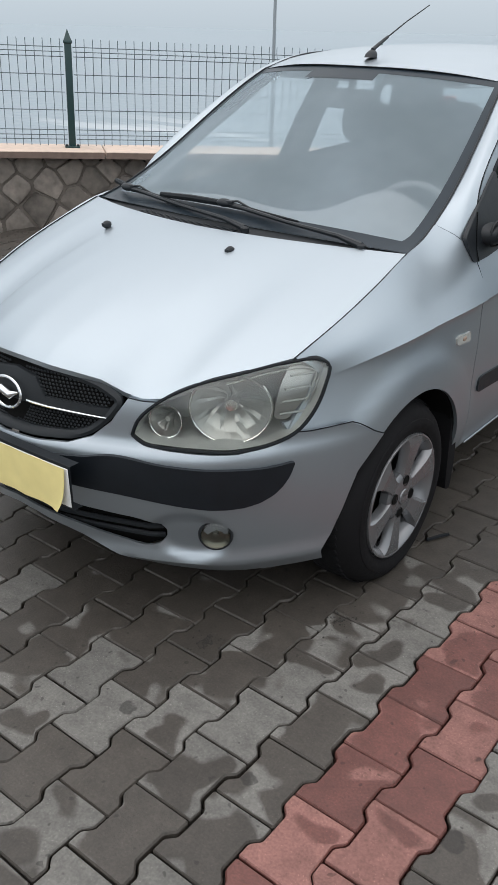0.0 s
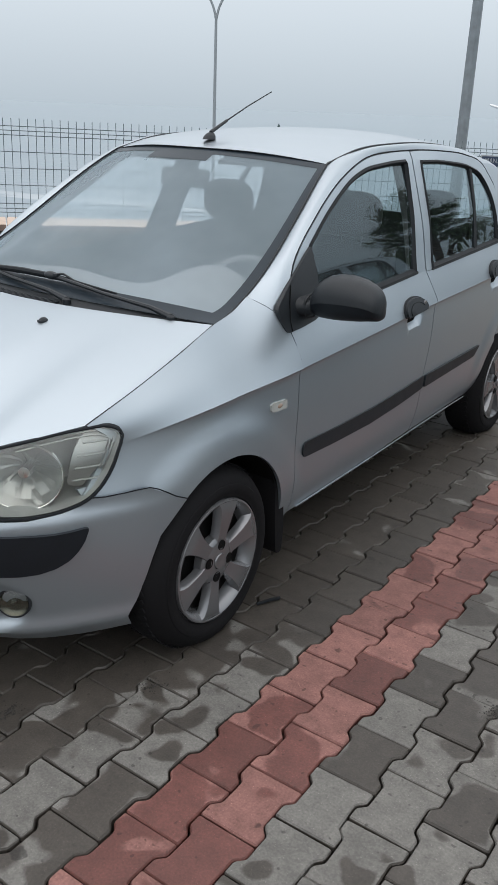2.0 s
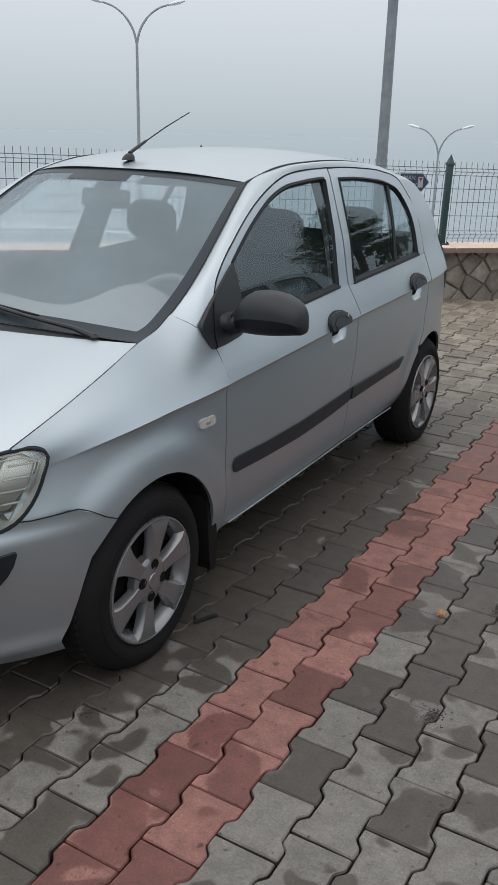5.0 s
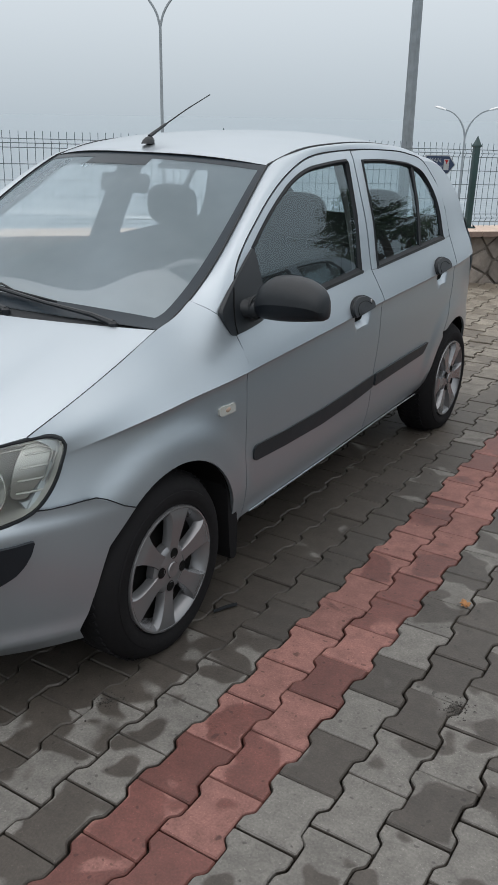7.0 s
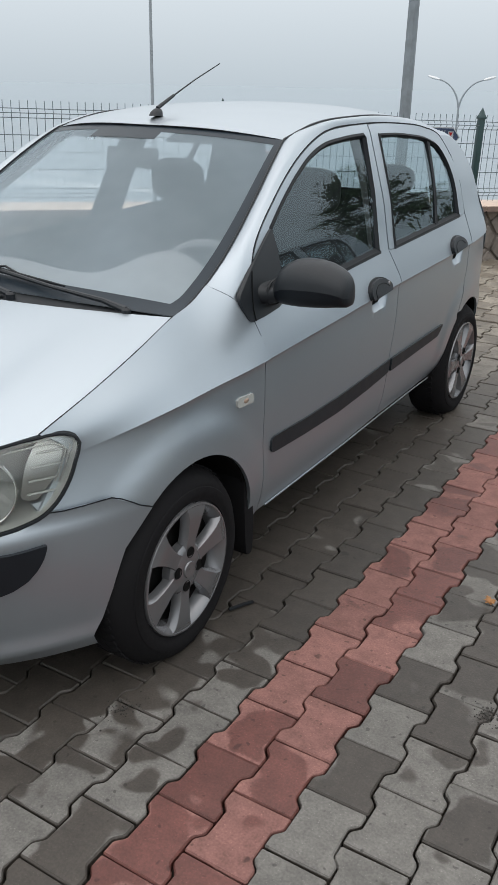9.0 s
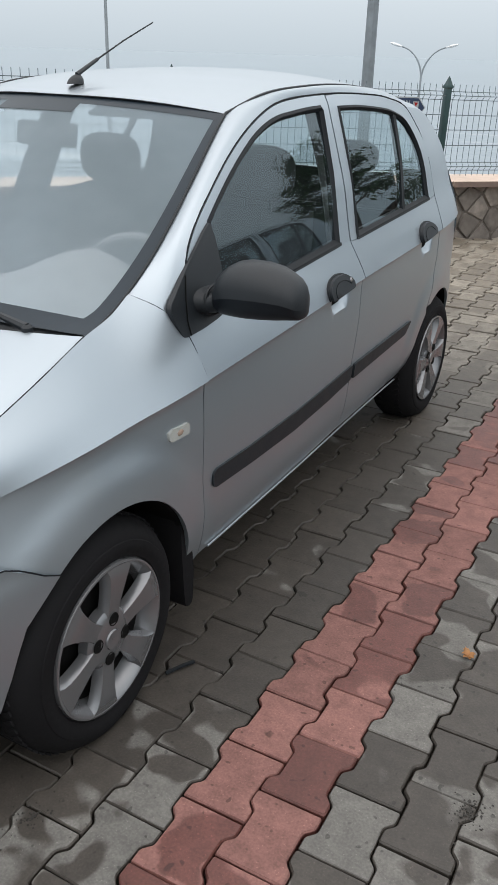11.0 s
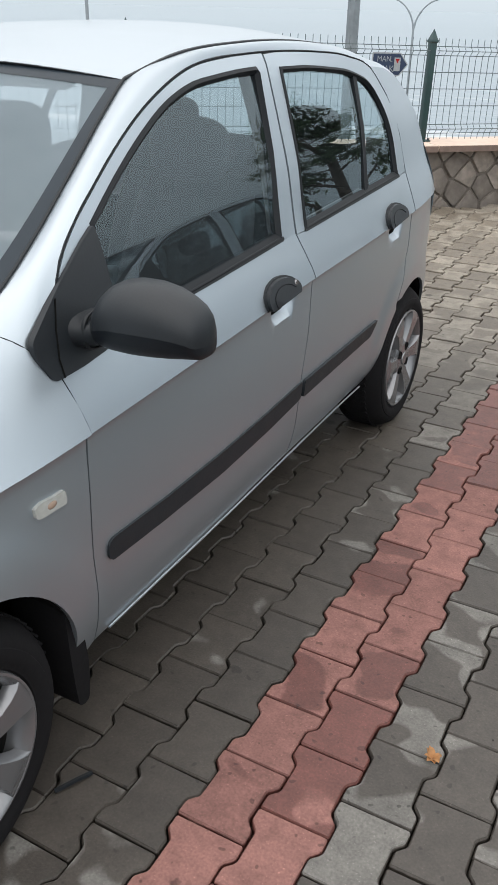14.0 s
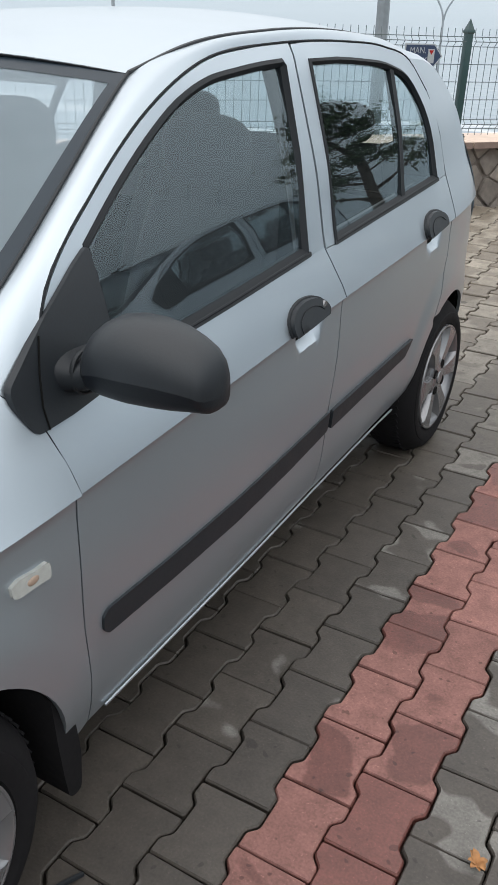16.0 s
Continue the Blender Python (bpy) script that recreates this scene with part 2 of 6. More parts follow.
    L.new(gapd.outputs[0], drip.inputs[0])
    mul3 = N.new("ShaderNodeMath")
    mul3.operation = "MULTIPLY"
    L.new(mul4.outputs[0], mul3.inputs[0])
    L.new(drip.outputs[0], mul3.inputs[1])
    hs = N.new("ShaderNodeHueSaturation")
    L.new(mul3.outputs[0], hs.inputs["Value"])
    L.new(sanded.outputs[0], hs.inputs["Color"])
    L.new(hs.outputs[0], b.inputs["Base Color"])
    ro = N.new("ShaderNodeMapRange")
    ro.inputs[3].default_value, ro.inputs[4].default_value = 0.55, 0.9
    L.new(mask.outputs[0], ro.inputs[0])
    L.new(ro.outputs[0], b.inputs["Roughness"])
    bp = N.new("ShaderNodeBump")
    bp.inputs["Strength"].default_value, bp.inputs["Distance"].default_value = 0.5, 0.002
    L.new(fine.outputs[0], bp.inputs["Height"])
    L.new(bp.outputs[0], b.inputs["Normal"])
    return m


def sea_mat():
    """Grey sea with broken bands of white surf that run along the shore."""
    m = mat("sea_water", (0.05, 0.075, 0.085), rough=0.5, spec=0.15)
    nt = m.node_tree
    N, L = nt.nodes, nt.links
    b = N["Principled BSDF"]
    tc = N.new("ShaderNodeTexCoord")
    mp = N.new("ShaderNodeMapping")
    mp.inputs["Rotation"].default_value = (0, 0, radians(-51))
    mp.inputs["Scale"].default_value = (0.05, 0.22, 1)
    L.new(tc.outputs["Object"], mp.inputs["Vector"])
    n = N.new("ShaderNodeTexNoise")
    n.inputs["Scale"].default_value, n.inputs["Detail"].default_value, n.inputs["Distortion"].default_value = 1.0, 7, 0.4
    L.new(mp.outputs[0], n.inputs["Vector"])
    mr = N.new("ShaderNodeMapRange")
    mr.inputs[1].default_value, mr.inputs[2].default_value = 0.57, 0.62
    L.new(n.outputs[0], mr.inputs[0])
    dot = N.new("ShaderNodeVectorMath")
    dot.operation, dot.inputs[1].default_value = "DOT_PRODUCT", (-0.777, 0.631, 0.0)
    L.new(tc.outputs["Object"], dot.inputs[0])
    band = N.new("ShaderNodeMapRange")
    band.inputs[1].default_value, band.inputs[2].default_value, band.inputs[3].default_value, band.inputs[4].default_value = 44.0, 62.0, 1.0, 0.0
    L.new(dot.outputs["Value"], band.inputs[0])
    both_ = N.new("ShaderNodeMath")
    both_.operation = "MULTIPLY"
    L.new(mr.outputs[0], both_.inputs[0])
    L.new(band.outputs[0], both_.inputs[1])
    # distant fog put into the water's base colour, paler far out
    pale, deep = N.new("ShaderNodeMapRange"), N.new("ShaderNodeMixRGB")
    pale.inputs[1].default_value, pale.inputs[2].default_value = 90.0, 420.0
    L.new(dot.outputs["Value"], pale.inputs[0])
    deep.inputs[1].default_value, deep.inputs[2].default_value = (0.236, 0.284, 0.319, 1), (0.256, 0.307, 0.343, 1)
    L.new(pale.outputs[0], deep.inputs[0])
    mix = N.new("ShaderNodeMixRGB")
    mix.inputs[2].default_value = (0.50, 0.53, 0.55, 1)
    L.new(deep.outputs[0], mix.inputs[1])
    L.new(both_.outputs[0], mix.inputs[0])
    L.new(mix.outputs[0], b.inputs["Base Color"])
    w = N.new("ShaderNodeTexNoise")
    w.inputs["Scale"].default_value, w.inputs["Detail"].default_value = 0.8, 5
    L.new(tc.outputs["Object"], w.inputs["Vector"])
    bp = N.new("ShaderNodeBump")
    bp.inputs["Strength"].default_value, bp.inputs["Distance"].default_value = 0.5, 0.3
    L.new(w.outputs[0], bp.inputs["Height"])
    L.new(bp.outputs[0], b.inputs["Normal"])
    return m


# darker copy of the silver paint: the bumper's shade is in its colour
M_BUMPER_SHADED = paint("shaded_silver_paint", (0.342, 0.384, 0.420))
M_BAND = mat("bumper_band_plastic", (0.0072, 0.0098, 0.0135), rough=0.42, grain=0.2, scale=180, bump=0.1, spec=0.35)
M_SILVER = paint("silver_paint", (0.376, 0.428, 0.470))
M_BLACK = mat("black_plastic", (0.0115, 0.0148, 0.0185), rough=0.48, grain=0.2, scale=180, bump=0.1, spec=0.4)
M_TRIM = mat("grey_black_trim", (0.0155, 0.0185, 0.0215), rough=0.55, grain=0.2, scale=120, bump=0.1, spec=0.28)
M_SEAL = mat("rubber_seal", (0.0088, 0.0112, 0.0138), rough=0.6, spec=0.2)
M_DARK = mat("dark_underbody", (0.006, 0.006, 0.006), rough=0.9, spec=0.1)
M_TYRE = mat("tyre_rubber", (0.008, 0.008, 0.009), rough=0.85, grain=0.3, scale=60, bump=0.3, spec=0.15)
M_COVER = mat("silver_wheel_cover", (0.195, 0.201, 0.211), rough=0.25, metal=0.62, grain=0.05, scale=12)
M_CHROME = mat("chrome", (0.78, 0.79, 0.8), rough=0.08, metal=1.0)
M_REFL = mat("lamp_reflector", (0.385, 0.397, 0.392), rough=0.30, metal=0.9)
M_LAMPGREY = mat("lamp_bezel", (0.40, 0.418, 0.412), rough=0.42, metal=0.4, grain=0.25, scale=14)
M_FRIT = mat("black_glass_border", (0.019, 0.028, 0.037), rough=0.35, spec=0.2, grain=0.1, scale=30)
M_FOG = mat("fog_lamp_bowl", (0.105, 0.105, 0.085), rough=0.22, metal=0.9)
# the windscreen's pale sky reflection is mixed in as a scattering layer
M_GLASS = veiled_glass("windscreen_glass", (0.94, 0.945, 0.945), 0.012, 0.315, 0.60, (0.56, 0.69, 0.775), (0.84, 0.94, 1.0))
M_GLASS_SIDE = glass("side_window_glass", (0.80, 0.85, 0.86), f0=0.10, sheen=(0.80, 0.94, 1.0))
M_LENS = glass("lamp_lens", (0.965, 0.97, 0.955), f0=0.035)
M_AMBERISH = mat("clear_marker_lens", (0.36, 0.37, 0.352), rough=0.16, grain=0.15, scale=60)
M_BULB = mat("amber_bulb", (0.30, 0.22, 0.17), rough=0.25)
M_RED = mat("red_lens", (0.35, 0.02, 0.02), rough=0.15)
M_DASH = mat("grey_dashboard", (0.155, 0.165, 0.172), rough=0.7, grain=0.1, scale=9)
M_CLOTH = mat("seat_cloth", (0.040, 0.044, 0.048), rough=0.95, grain=0.12, scale=9)
M_INNER = mat("grey_door_lining", (0.11, 0.118, 0.123), rough=0.8, grain=0.1, scale=9)
M_LINING = mat("pale_roof_lining", (0.30, 0.31, 0.31), rough=0.9, grain=0.06, scale=40)
M_PAPER = mat("yellow_paper", (0.70, 0.60, 0.26), rough=0.8, grain=0.12, scale=14, bump=0.2)
M_WHITE = mat("white_plate", (0.75, 0.76, 0.76), rough=0.35)
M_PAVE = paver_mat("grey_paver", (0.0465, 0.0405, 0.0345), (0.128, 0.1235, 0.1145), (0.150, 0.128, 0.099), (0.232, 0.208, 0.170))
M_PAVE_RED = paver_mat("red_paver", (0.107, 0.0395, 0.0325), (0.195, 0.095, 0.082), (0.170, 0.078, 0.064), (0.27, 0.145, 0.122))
M_JOINT = mat("joint_soil", (0.028, 0.024, 0.019), rough=1.0, grain=0.5, scale=90, bump=0.8)
M_STONE = mat("wall_stone", (0.205, 0.180, 0.158), rough=0.9, grain=0.55, scale=16, bump=0.9)
# each stone takes a tone of its own
st = M_STONE.node_tree
st_info, st_tone, st_mul = st.nodes.new("ShaderNodeObjectInfo"), st.nodes.new("ShaderNodeMapRange"), st.nodes.new("ShaderNodeMath")
st_tone.inputs[3].default_value, st_tone.inputs[4].default_value = 0.62, 1.30
st_mul.operation = "MULTIPLY"
st_hs = next(n for n in st.nodes if n.bl_idname == "ShaderNodeHueSaturation")
st_from = st_hs.inputs["Value"].links[0].from_socket
st.links.new(st_info.outputs["Random"], st_tone.inputs[0])
st.links.new(st_tone.outputs[0], st_mul.inputs[0])
st.links.new(st_from, st_mul.inputs[1])
st.links.new(st_mul.outputs[0], st_hs.inputs["Value"])
M_MORTAR = mat("wall_mortar", (0.135, 0.118, 0.103), rough=1.0, grain=0.3, scale=50, bump=0.8)
M_EDGE = mat("brown_coping_edge", (0.165, 0.120, 0.100), rough=0.95, grain=0.3, scale=22, bump=0.4)
M_COPING = mat("salmon_coping", (0.57, 0.455, 0.378), rough=0.85, grain=0.18, scale=18, bump=0.4)
M_GREEN = mat("dark_green_steel", (0.012, 0.040, 0.041), rough=0.45, grain=0.2, scale=30)
M_WIRE = mat("fence_wire", (0.075, 0.10, 0.105), rough=0.5, metal=0.2)
M_POLE = mat("galvanised_pole", (0.185, 0.215, 0.238), rough=0.6, metal=0.3, grain=0.3, scale=9)
M_LAMPPOST = mat("pale_grey_lamp_post", (0.22, 0.25, 0.272), rough=0.6, grain=0.1, scale=5)
M_LANTERN = mat("lantern_white", (0.62, 0.64, 0.65), rough=0.5, grain=0.08, scale=8)
M_SIGN = mat("blue_sign", (0.018, 0.036, 0.080), rough=0.4, grain=0.1, scale=20)
M_PLASTER = mat("grey_plaster", (0.36, 0.36, 0.35), rough=0.9, grain=0.2, scale=6, bump=0.4)
M_SIGN_PALE = mat("faded_sign_white", (0.30, 0.32, 0.33), rough=0.5, grain=0.2, scale=40)
M_SAND = mat("wet_sand", (0.26, 0.24, 0.21), rough=0.95, grain=0.25, scale=3, bump=0.3)
M_SEA = sea_mat()
M_BARK = mat("bark", (0.09, 0.07, 0.055), rough=0.95, grain=0.3, scale=25, bump=0.8)
M_LEAF = mat("leaf_green", (0.05, 0.085, 0.035), rough=0.7, grain=0.3, scale=9)
M_LEAF_DRY = mat("dry_leaf", (0.33, 0.16, 0.06), rough=0.85, grain=0.45, scale=60)
M_DEBRIS = mat("dark_debris", (0.03, 0.028, 0.025), rough=0.9, grain=0.3, scale=60)


# ---- mesh helpers ----
def thing(name, label, category, group="", kind="", at=(0, 0, 0)):
    ob = new(name)
    ob.location = at
    return tagged(ob, label, category, group, kind)


def finish(name, bm, material, smooth=True):
    bmesh.ops.recalc_face_normals(bm, faces=bm.faces)
    me = bpy.data.meshes.new(name)
    bm.to_mesh(me)
    bm.free()
    me.materials.append(material)
    if smooth:
        for p in me.polygons:
            p.use_smooth = True
        me.set_sharp_from_angle(angle=radians(38))
    return me


def part(name, bm, material, parent, label="", smooth=True):
    ob = new(name, finish(name, bm, material, smooth))
    ob.parent = parent
    ob.matrix_parent_inverse = Matrix.Identity(4)
    if label:
        ob["label"] = label
    return ob


def spline(pts, n):
    """Points along a Catmull-Rom curve through pts, evenly by its chord length."""
    p = np.array(pts, float)
    if len(p) == 2:
        return p[0] + (p[1] - p[0]) * np.linspace(0, 1, n)[:, None]
    t = np.r_[0, np.cumsum(np.linalg.norm(np.diff(p, axis=0), axis=1) + 1e-9)]
    m = np.gradient(p, t, axis=0)
    s = np.linspace(0, t[-1], n)
    k = np.clip(np.searchsorted(t, s, side="right") - 1, 0, len(t) - 2)
    h = (t[k + 1] - t[k])[:, None]
    u = ((s - t[k]) / (t[k + 1] - t[k]))[:, None]
    return (2 * u**3 - 3 * u**2 + 1) * p[k] + (u**3 - 2 * u**2 + u) * h * m[k] + (-2 * u**3 + 3 * u**2) * p[k + 1] + (u**3 - u**2) * h * m[k + 1]


class Curve1:
    """A smooth monotone curve through points (a, b)."""

    def __init__(self, *pts):
        self.x, self.y = np.array(pts, float).T
        h, d = np.diff(self.x), np.diff(self.y) / np.diff(self.x)
        m = np.zeros_like(self.x)
        for i in range(1, len(m) - 1):
            if d[i - 1] * d[i] > 0:
                w1, w2 = 2 * h[i] + h[i - 1], h[i] + 2 * h[i - 1]
                m[i] = (w1 + w2) / (w1 / d[i - 1] + w2 / d[i])
        m[0], m[-1] = d[0], d[-1]
        self.m = m

    def __call__(self, a):
        a = min(max(a, self.x[0]), self.x[-1])
        k = min(max(int(np.searchsorted(self.x, a, side="right")) - 1, 0), len(self.x) - 2)
        h = self.x[k + 1] - self.x[k]
        u = (a - self.x[k]) / h
        return (2 * u**3 - 3 * u**2 + 1) * self.y[k] + (u**3 - 2 * u**2 + u) * h * self.m[k] + (-2 * u**3 + 3 * u**2) * self.y[k + 1] + (u**3 - u**2) * h * self.m[k + 1]


def grid_into(bm, rows, closed=False):
    """Quads over a grid of points. closed: each row is a loop."""
    vs = [[bm.verts.new(p) for p in row] for row in rows]
    for a, b in zip(vs, vs[1:]):
        n = len(a)
        for i in range(n if closed else n - 1):
            bm.faces.new((a[i], a[(i + 1) % n], b[(i + 1) % n], b[i]))
    return vs


def loft(curves, nu, nv, thick=0.0):
    """A sheet through cross curves: nu points along each, nv across them; thick gives it an inner face and edges."""
    rows = np.array([spline(c, nu) for c in curves])
    sheet = np.array([spline(rows[:, i], nv) for i in range(nu)]).transpose(1, 0, 2)
    bm = bmesh.new()
    vs = grid_into(bm, sheet)
    if thick:
        du, dv = np.gradient(sheet, axis=1), np.gradient(sheet, axis=0)
        nrm = np.cross(du, dv)
        nrm /= np.linalg.norm(nrm, axis=2, keepdims=True) + 1e-12
        inner = sheet - nrm * thick
        ws = grid_into(bm, inner)
        nv_, nu_ = len(vs), len(vs[0])
        ring = [(0, i) for i in range(nu_)] + [(j, nu_ - 1) for j in range(1, nv_)] + [(nv_ - 1, i) for i in range(nu_ - 2, -1, -1)] + [(j, 0) for j in range(nv_ - 2, 0, -1)]
        for a, b in zip(ring, ring[1:] + ring[:1]):
            bm.faces.new((vs[a[0]][a[1]], vs[b[0]][b[1]], ws[b[0]][b[1]], ws[a[0]][a[1]]))
    return bm


def rounded(poly, r, n=3):
    """The outline with its corners rounded."""
    out, k = [], len(poly)
    for i in range(k):
        a, b, c = (np.array(poly[j % k], float) for j in (i - 1, i, i + 1))
        ra = min(r, 0.45 * np.linalg.norm(a - b), 0.45 * np.linalg.norm(c - b))
        p, q = b + (a - b) / np.linalg.norm(a - b) * ra, b + (c - b) / np.linalg.norm(c - b) * ra
        for t in np.linspace(0, 1, n):
            out.append(tuple((1 - t) ** 2 * p + 2 * t * (1 - t) * b + t * t * q))
    return out


def inset(poly, d):
    """The outline moved inwards by d (outwards: minus)."""
    p = np.array(poly, float)
    area = sum(p[i - 1][0] * p[i][1] - p[i][0] * p[i - 1][1] for i in range(len(p)))
    s = 1 if area > 0 else -1
    out = []
    for i in range(len(p)):
        a, b, c = p[i - 1], p[i], p[(i + 1) % len(p)]
        e, f = (b - a) / (np.linalg.norm(b - a) + 1e-9), (c - b) / (np.linalg.norm(c - b) + 1e-9)
        n1, n2 = s * np.array([-e[1], e[0]]), s * np.array([-f[1], f[0]])
        m = n1 + n2
        m /= max(0.5, 0.5 * (m @ m)) if m @ m > 0 else 1
        out.append(tuple(b + d * m))
    return out


def skin(outline, surface, step, thick=0.012, extra=((), ())):
    """A panel cut by its outline out of a curved surface: surface(u, v, depth) gives the place, depth metres below the skin."""
    bm = bmesh.new()
    vs = [bm.verts.new((u, v, 0)) for u, v in outline]
    bm.faces.new(vs)
    lo, hi = np.min(outline, 0), np.max(outline, 0)
    for axis in (0, 1):
        no = (1, 0, 0) if axis == 0 else (0, 1, 0)
        lines = [c for c in np.arange(math.ceil(lo[axis] / step) * step + step * 0.013, hi[axis], step) if all(abs(c - q) > 0.004 for q in extra[axis])]
        for c in lines + [q for q in extra[axis] if lo[axis] < q < hi[axis]]:
            co = (c, 0, 0) if axis == 0 else (0, c, 0)
            bmesh.ops.bisect_plane(bm, geom=bm.verts[:] + bm.edges[:] + bm.faces[:], plane_co=co, plane_no=no, dist=1e-5)
    bmesh.ops.triangulate(bm, faces=[f for f in bm.faces if len(f.verts) > 4])
    border = [e for e in bm.edges if len(e.link_faces) == 1]
    if thick:
        back = {v: bm.verts.new((v.co.x, v.co.y, 1)) for v in bm.verts[:]}
        for f in bm.faces[:]:
            bm.faces.new([back[v] for v in reversed(f.verts)])
        for e in border:
            a, b = e.verts
            bm.faces.new((a, b, back[b], back[a]))
    for v in bm.verts:
        v.co = surface(v.co.x, v.co.y, thick if v.co.z > 0.5 else 0.0)
    return bm


def box_into(bm, centre, size, bevel=0.0, m=None):
    r = bmesh.ops.create_cube(bm, size=1.0, matrix=Matrix.Translation(centre) @ Matrix.Diagonal((*size, 1)))
    vs = r["verts"]
    if bevel:
        es = list({e for v in vs for e in v.link_edges})
        r2 = bmesh.ops.bevel(bm, geom=es, offset=bevel, segments=2, affect="EDGES", profile=0.6)
        vs = list({v for f in r2["faces"] for v in f.verts} | {v for v in vs if v.is_valid})
    if m is not None:
        bmesh.ops.transform(bm, matrix=m, verts=vs)
    return vs


def tube_into(bm, pts, radius, n=8, caps=True):
    """A round bar along pts; radius may be a list."""
    p = [Vector(q) for q in pts]
    rad = radius if isinstance(radius, (list, tuple)) else [radius] * len(p)
    side = None
    rings = []
    for i, q in enumerate(p):
        d = (p[min(i + 1, len(p) - 1)] - p[max(i - 1, 0)]).normalized()
        if side is None:
            side = d.cross(Vector((0.31, 0.17, 0.93))).normalized()
        side = (side - d * side.dot(d)).normalized()
        up = d.cross(side)
        rings.append([q + (side * math.cos(a) + up * math.sin(a)) * rad[i] for a in np.linspace(0, 2 * math.pi, n, endpoint=False)])
    vs = grid_into(bm, rings, closed=True)
    if caps:
        bm.faces.new(vs[0])
        bm.faces.new(list(reversed(vs[-1])))


def lathe_into(bm, profile, n=48, axis="x", centre=(0, 0, 0)):
    """Turns the profile (offset along the axis, radius) about the axis."""
    rows = []
    for h, r in profile:
        row = []
        for a in np.linspace(0, 2 * math.pi, n, endpoint=False):
            c, s = math.cos(a) * r, math.sin(a) * r
            row.append(Vector(centre) + (Vector((h, c, s)) if axis == "x" else Vector((c, s, h)) if axis == "z" else Vector((c, h, s))))
        rows.append(row)
    return grid_into(bm, rows, closed=True)


def ellipsoid_into(bm, centre, size, nu=24, nv=14, power=1.0, m=None):
    rows = []
    for j in range(nv + 1):
        b = -math.pi / 2 + math.pi * j / nv
        row = []
        for i in range(nu):
            a = 2 * math.pi * i / nu
            cb, sb, ca, sa = math.cos(b), math.sin(b), math.cos(a), math.sin(a)
            f = lambda v: math.copysign(abs(v) ** power, v)
            q = Vector((f(cb) * f(ca) * size[0], f(cb) * f(sa) * size[1], f(sb) * size[2]))
            if m is not None:
                q = m @ q
            row.append(Vector(centre) + q)
        rows.append(row)
    grid_into(bm, rows, closed=True)
    bmesh.ops.remove_doubles(bm, verts=bm.verts, dist=1e-5)


def both(name, make, material, parent, label=""):
    """The part on the car's left side and its mirror image on the right. make(s) builds it for the side s = 1 or -1."""
    return [part(name, make(s), material, parent, label) for s in (1, -1)]


# ---- the car ----
CREASE = Curve1((-0.45, 0.705), (-0.25, 0.741), (-0.1, 0.764), (0.2, 0.785), (0.46, 0.797), (0.95, 0.822), (1.5, 0.851), (1.9, 0.865), (2.4, 0.884), (2.7, 0.893), (3.05, 0.90))
WIDTH = Curve1((-0.62, 0.50), (-0.5, 0.605), (-0.4, 0.675), (-0.28, 0.733), (-0.12, 0.774), (0.05, 0.785), (0.4, 0.784), (1.2, 0.789), (2.0, 0.789), (2.4, 0.786), (2.65, 0.768), (2.85, 0.725), (2.98, 0.63), (3.04, 0.45))
BELOW = Curve1((-0.70, -0.11), (-0.62, -0.075), (-0.54, -0.034), (-0.44, -0.013), (-0.30, -0.005), (-0.16, -0.004), (-0.08, -0.0075), (-0.03, -0.011), (-0.012, -0.011), (0.0, 0.0))
ABOVE = Curve1((0.0, 0.0), (0.02, -0.007), (0.08, -0.031), (0.14, -0.056), (0.2, -0.074), (0.3, -0.103), (0.42, -0.150), (0.50, -0.183), (0.57, -0.214), (0.62, -0.255), (0.66, -0.33))
ARCH_F, ARCH_R = (0.055, 0.285, 0.320), (2.49, 0.285, 0.318)


def side_x(y, z):
    """Half the car's width at a station and height: the shape of its flanks."""
    k = z - CREASE(y)
    under = BELOW(k) if k < 0 else 0.0
    if -0.16 < k < 0:
        # the crease softens towards the headlamp
        f = min(max((y + 0.30) / 0.5, 0.0), 1.0)
        f = f * f * (3 - 2 * f)
        under = under * f - 0.004 * (1 - f) * -k / 0.16
    x = WIDTH(y) + (under if k < 0 else ABOVE(k))
    g = min(max((0.42 - y) / 0.45, 0.0), 1.0)
    h = min(max(-k / 0.24, 0.0), 1.0)
    x -= 0.026 * g * g * (3 - 2 * g) * (1 - h * h * (3 - 2 * h))
    x -= 0.63 * max(0.0, -y) * max(0.0, z - 0.6)
    for cy, cz, r in (ARCH_F, ARCH_R):
        d = math.hypot(y - cy, z - cz)
        t = min(max((0.455 - d) / 0.075, 0.0), 1.0) * min(max((z - 0.24) / 0.16, 0.0), 1.0)
        x += 0.0115 * t * t * (3 - 2 * t) * (1 if z < CREASE(y) - 0.03 else max(0.0, (CREASE(y) - z) / 0.03))
    return x


HANDLES = ((1.304, 0.872), (2.222, 0.912))
HANDLE_CUTS = tuple(hy + d for hy, _ in HANDLES for d in (-0.078, -0.068, -0.055, -0.04, -0.02, 0.004, 0.03, 0.05, 0.064, 0.078))


def scoop(y, z):
    """Depth of the finger hollows under the door handles."""
    for hy, hz in HANDLES:
        e = ((y - hy - 0.016) / 0.072) ** 2 + ((z - hz + 0.052 - 0.08 * (y - hy)) / 0.046) ** 2
        if e < 1:
            t = min(1.0, (1 - e) / 0.5)
            return 0.024 * t * t * (3 - 2 * t)
    return 0.0


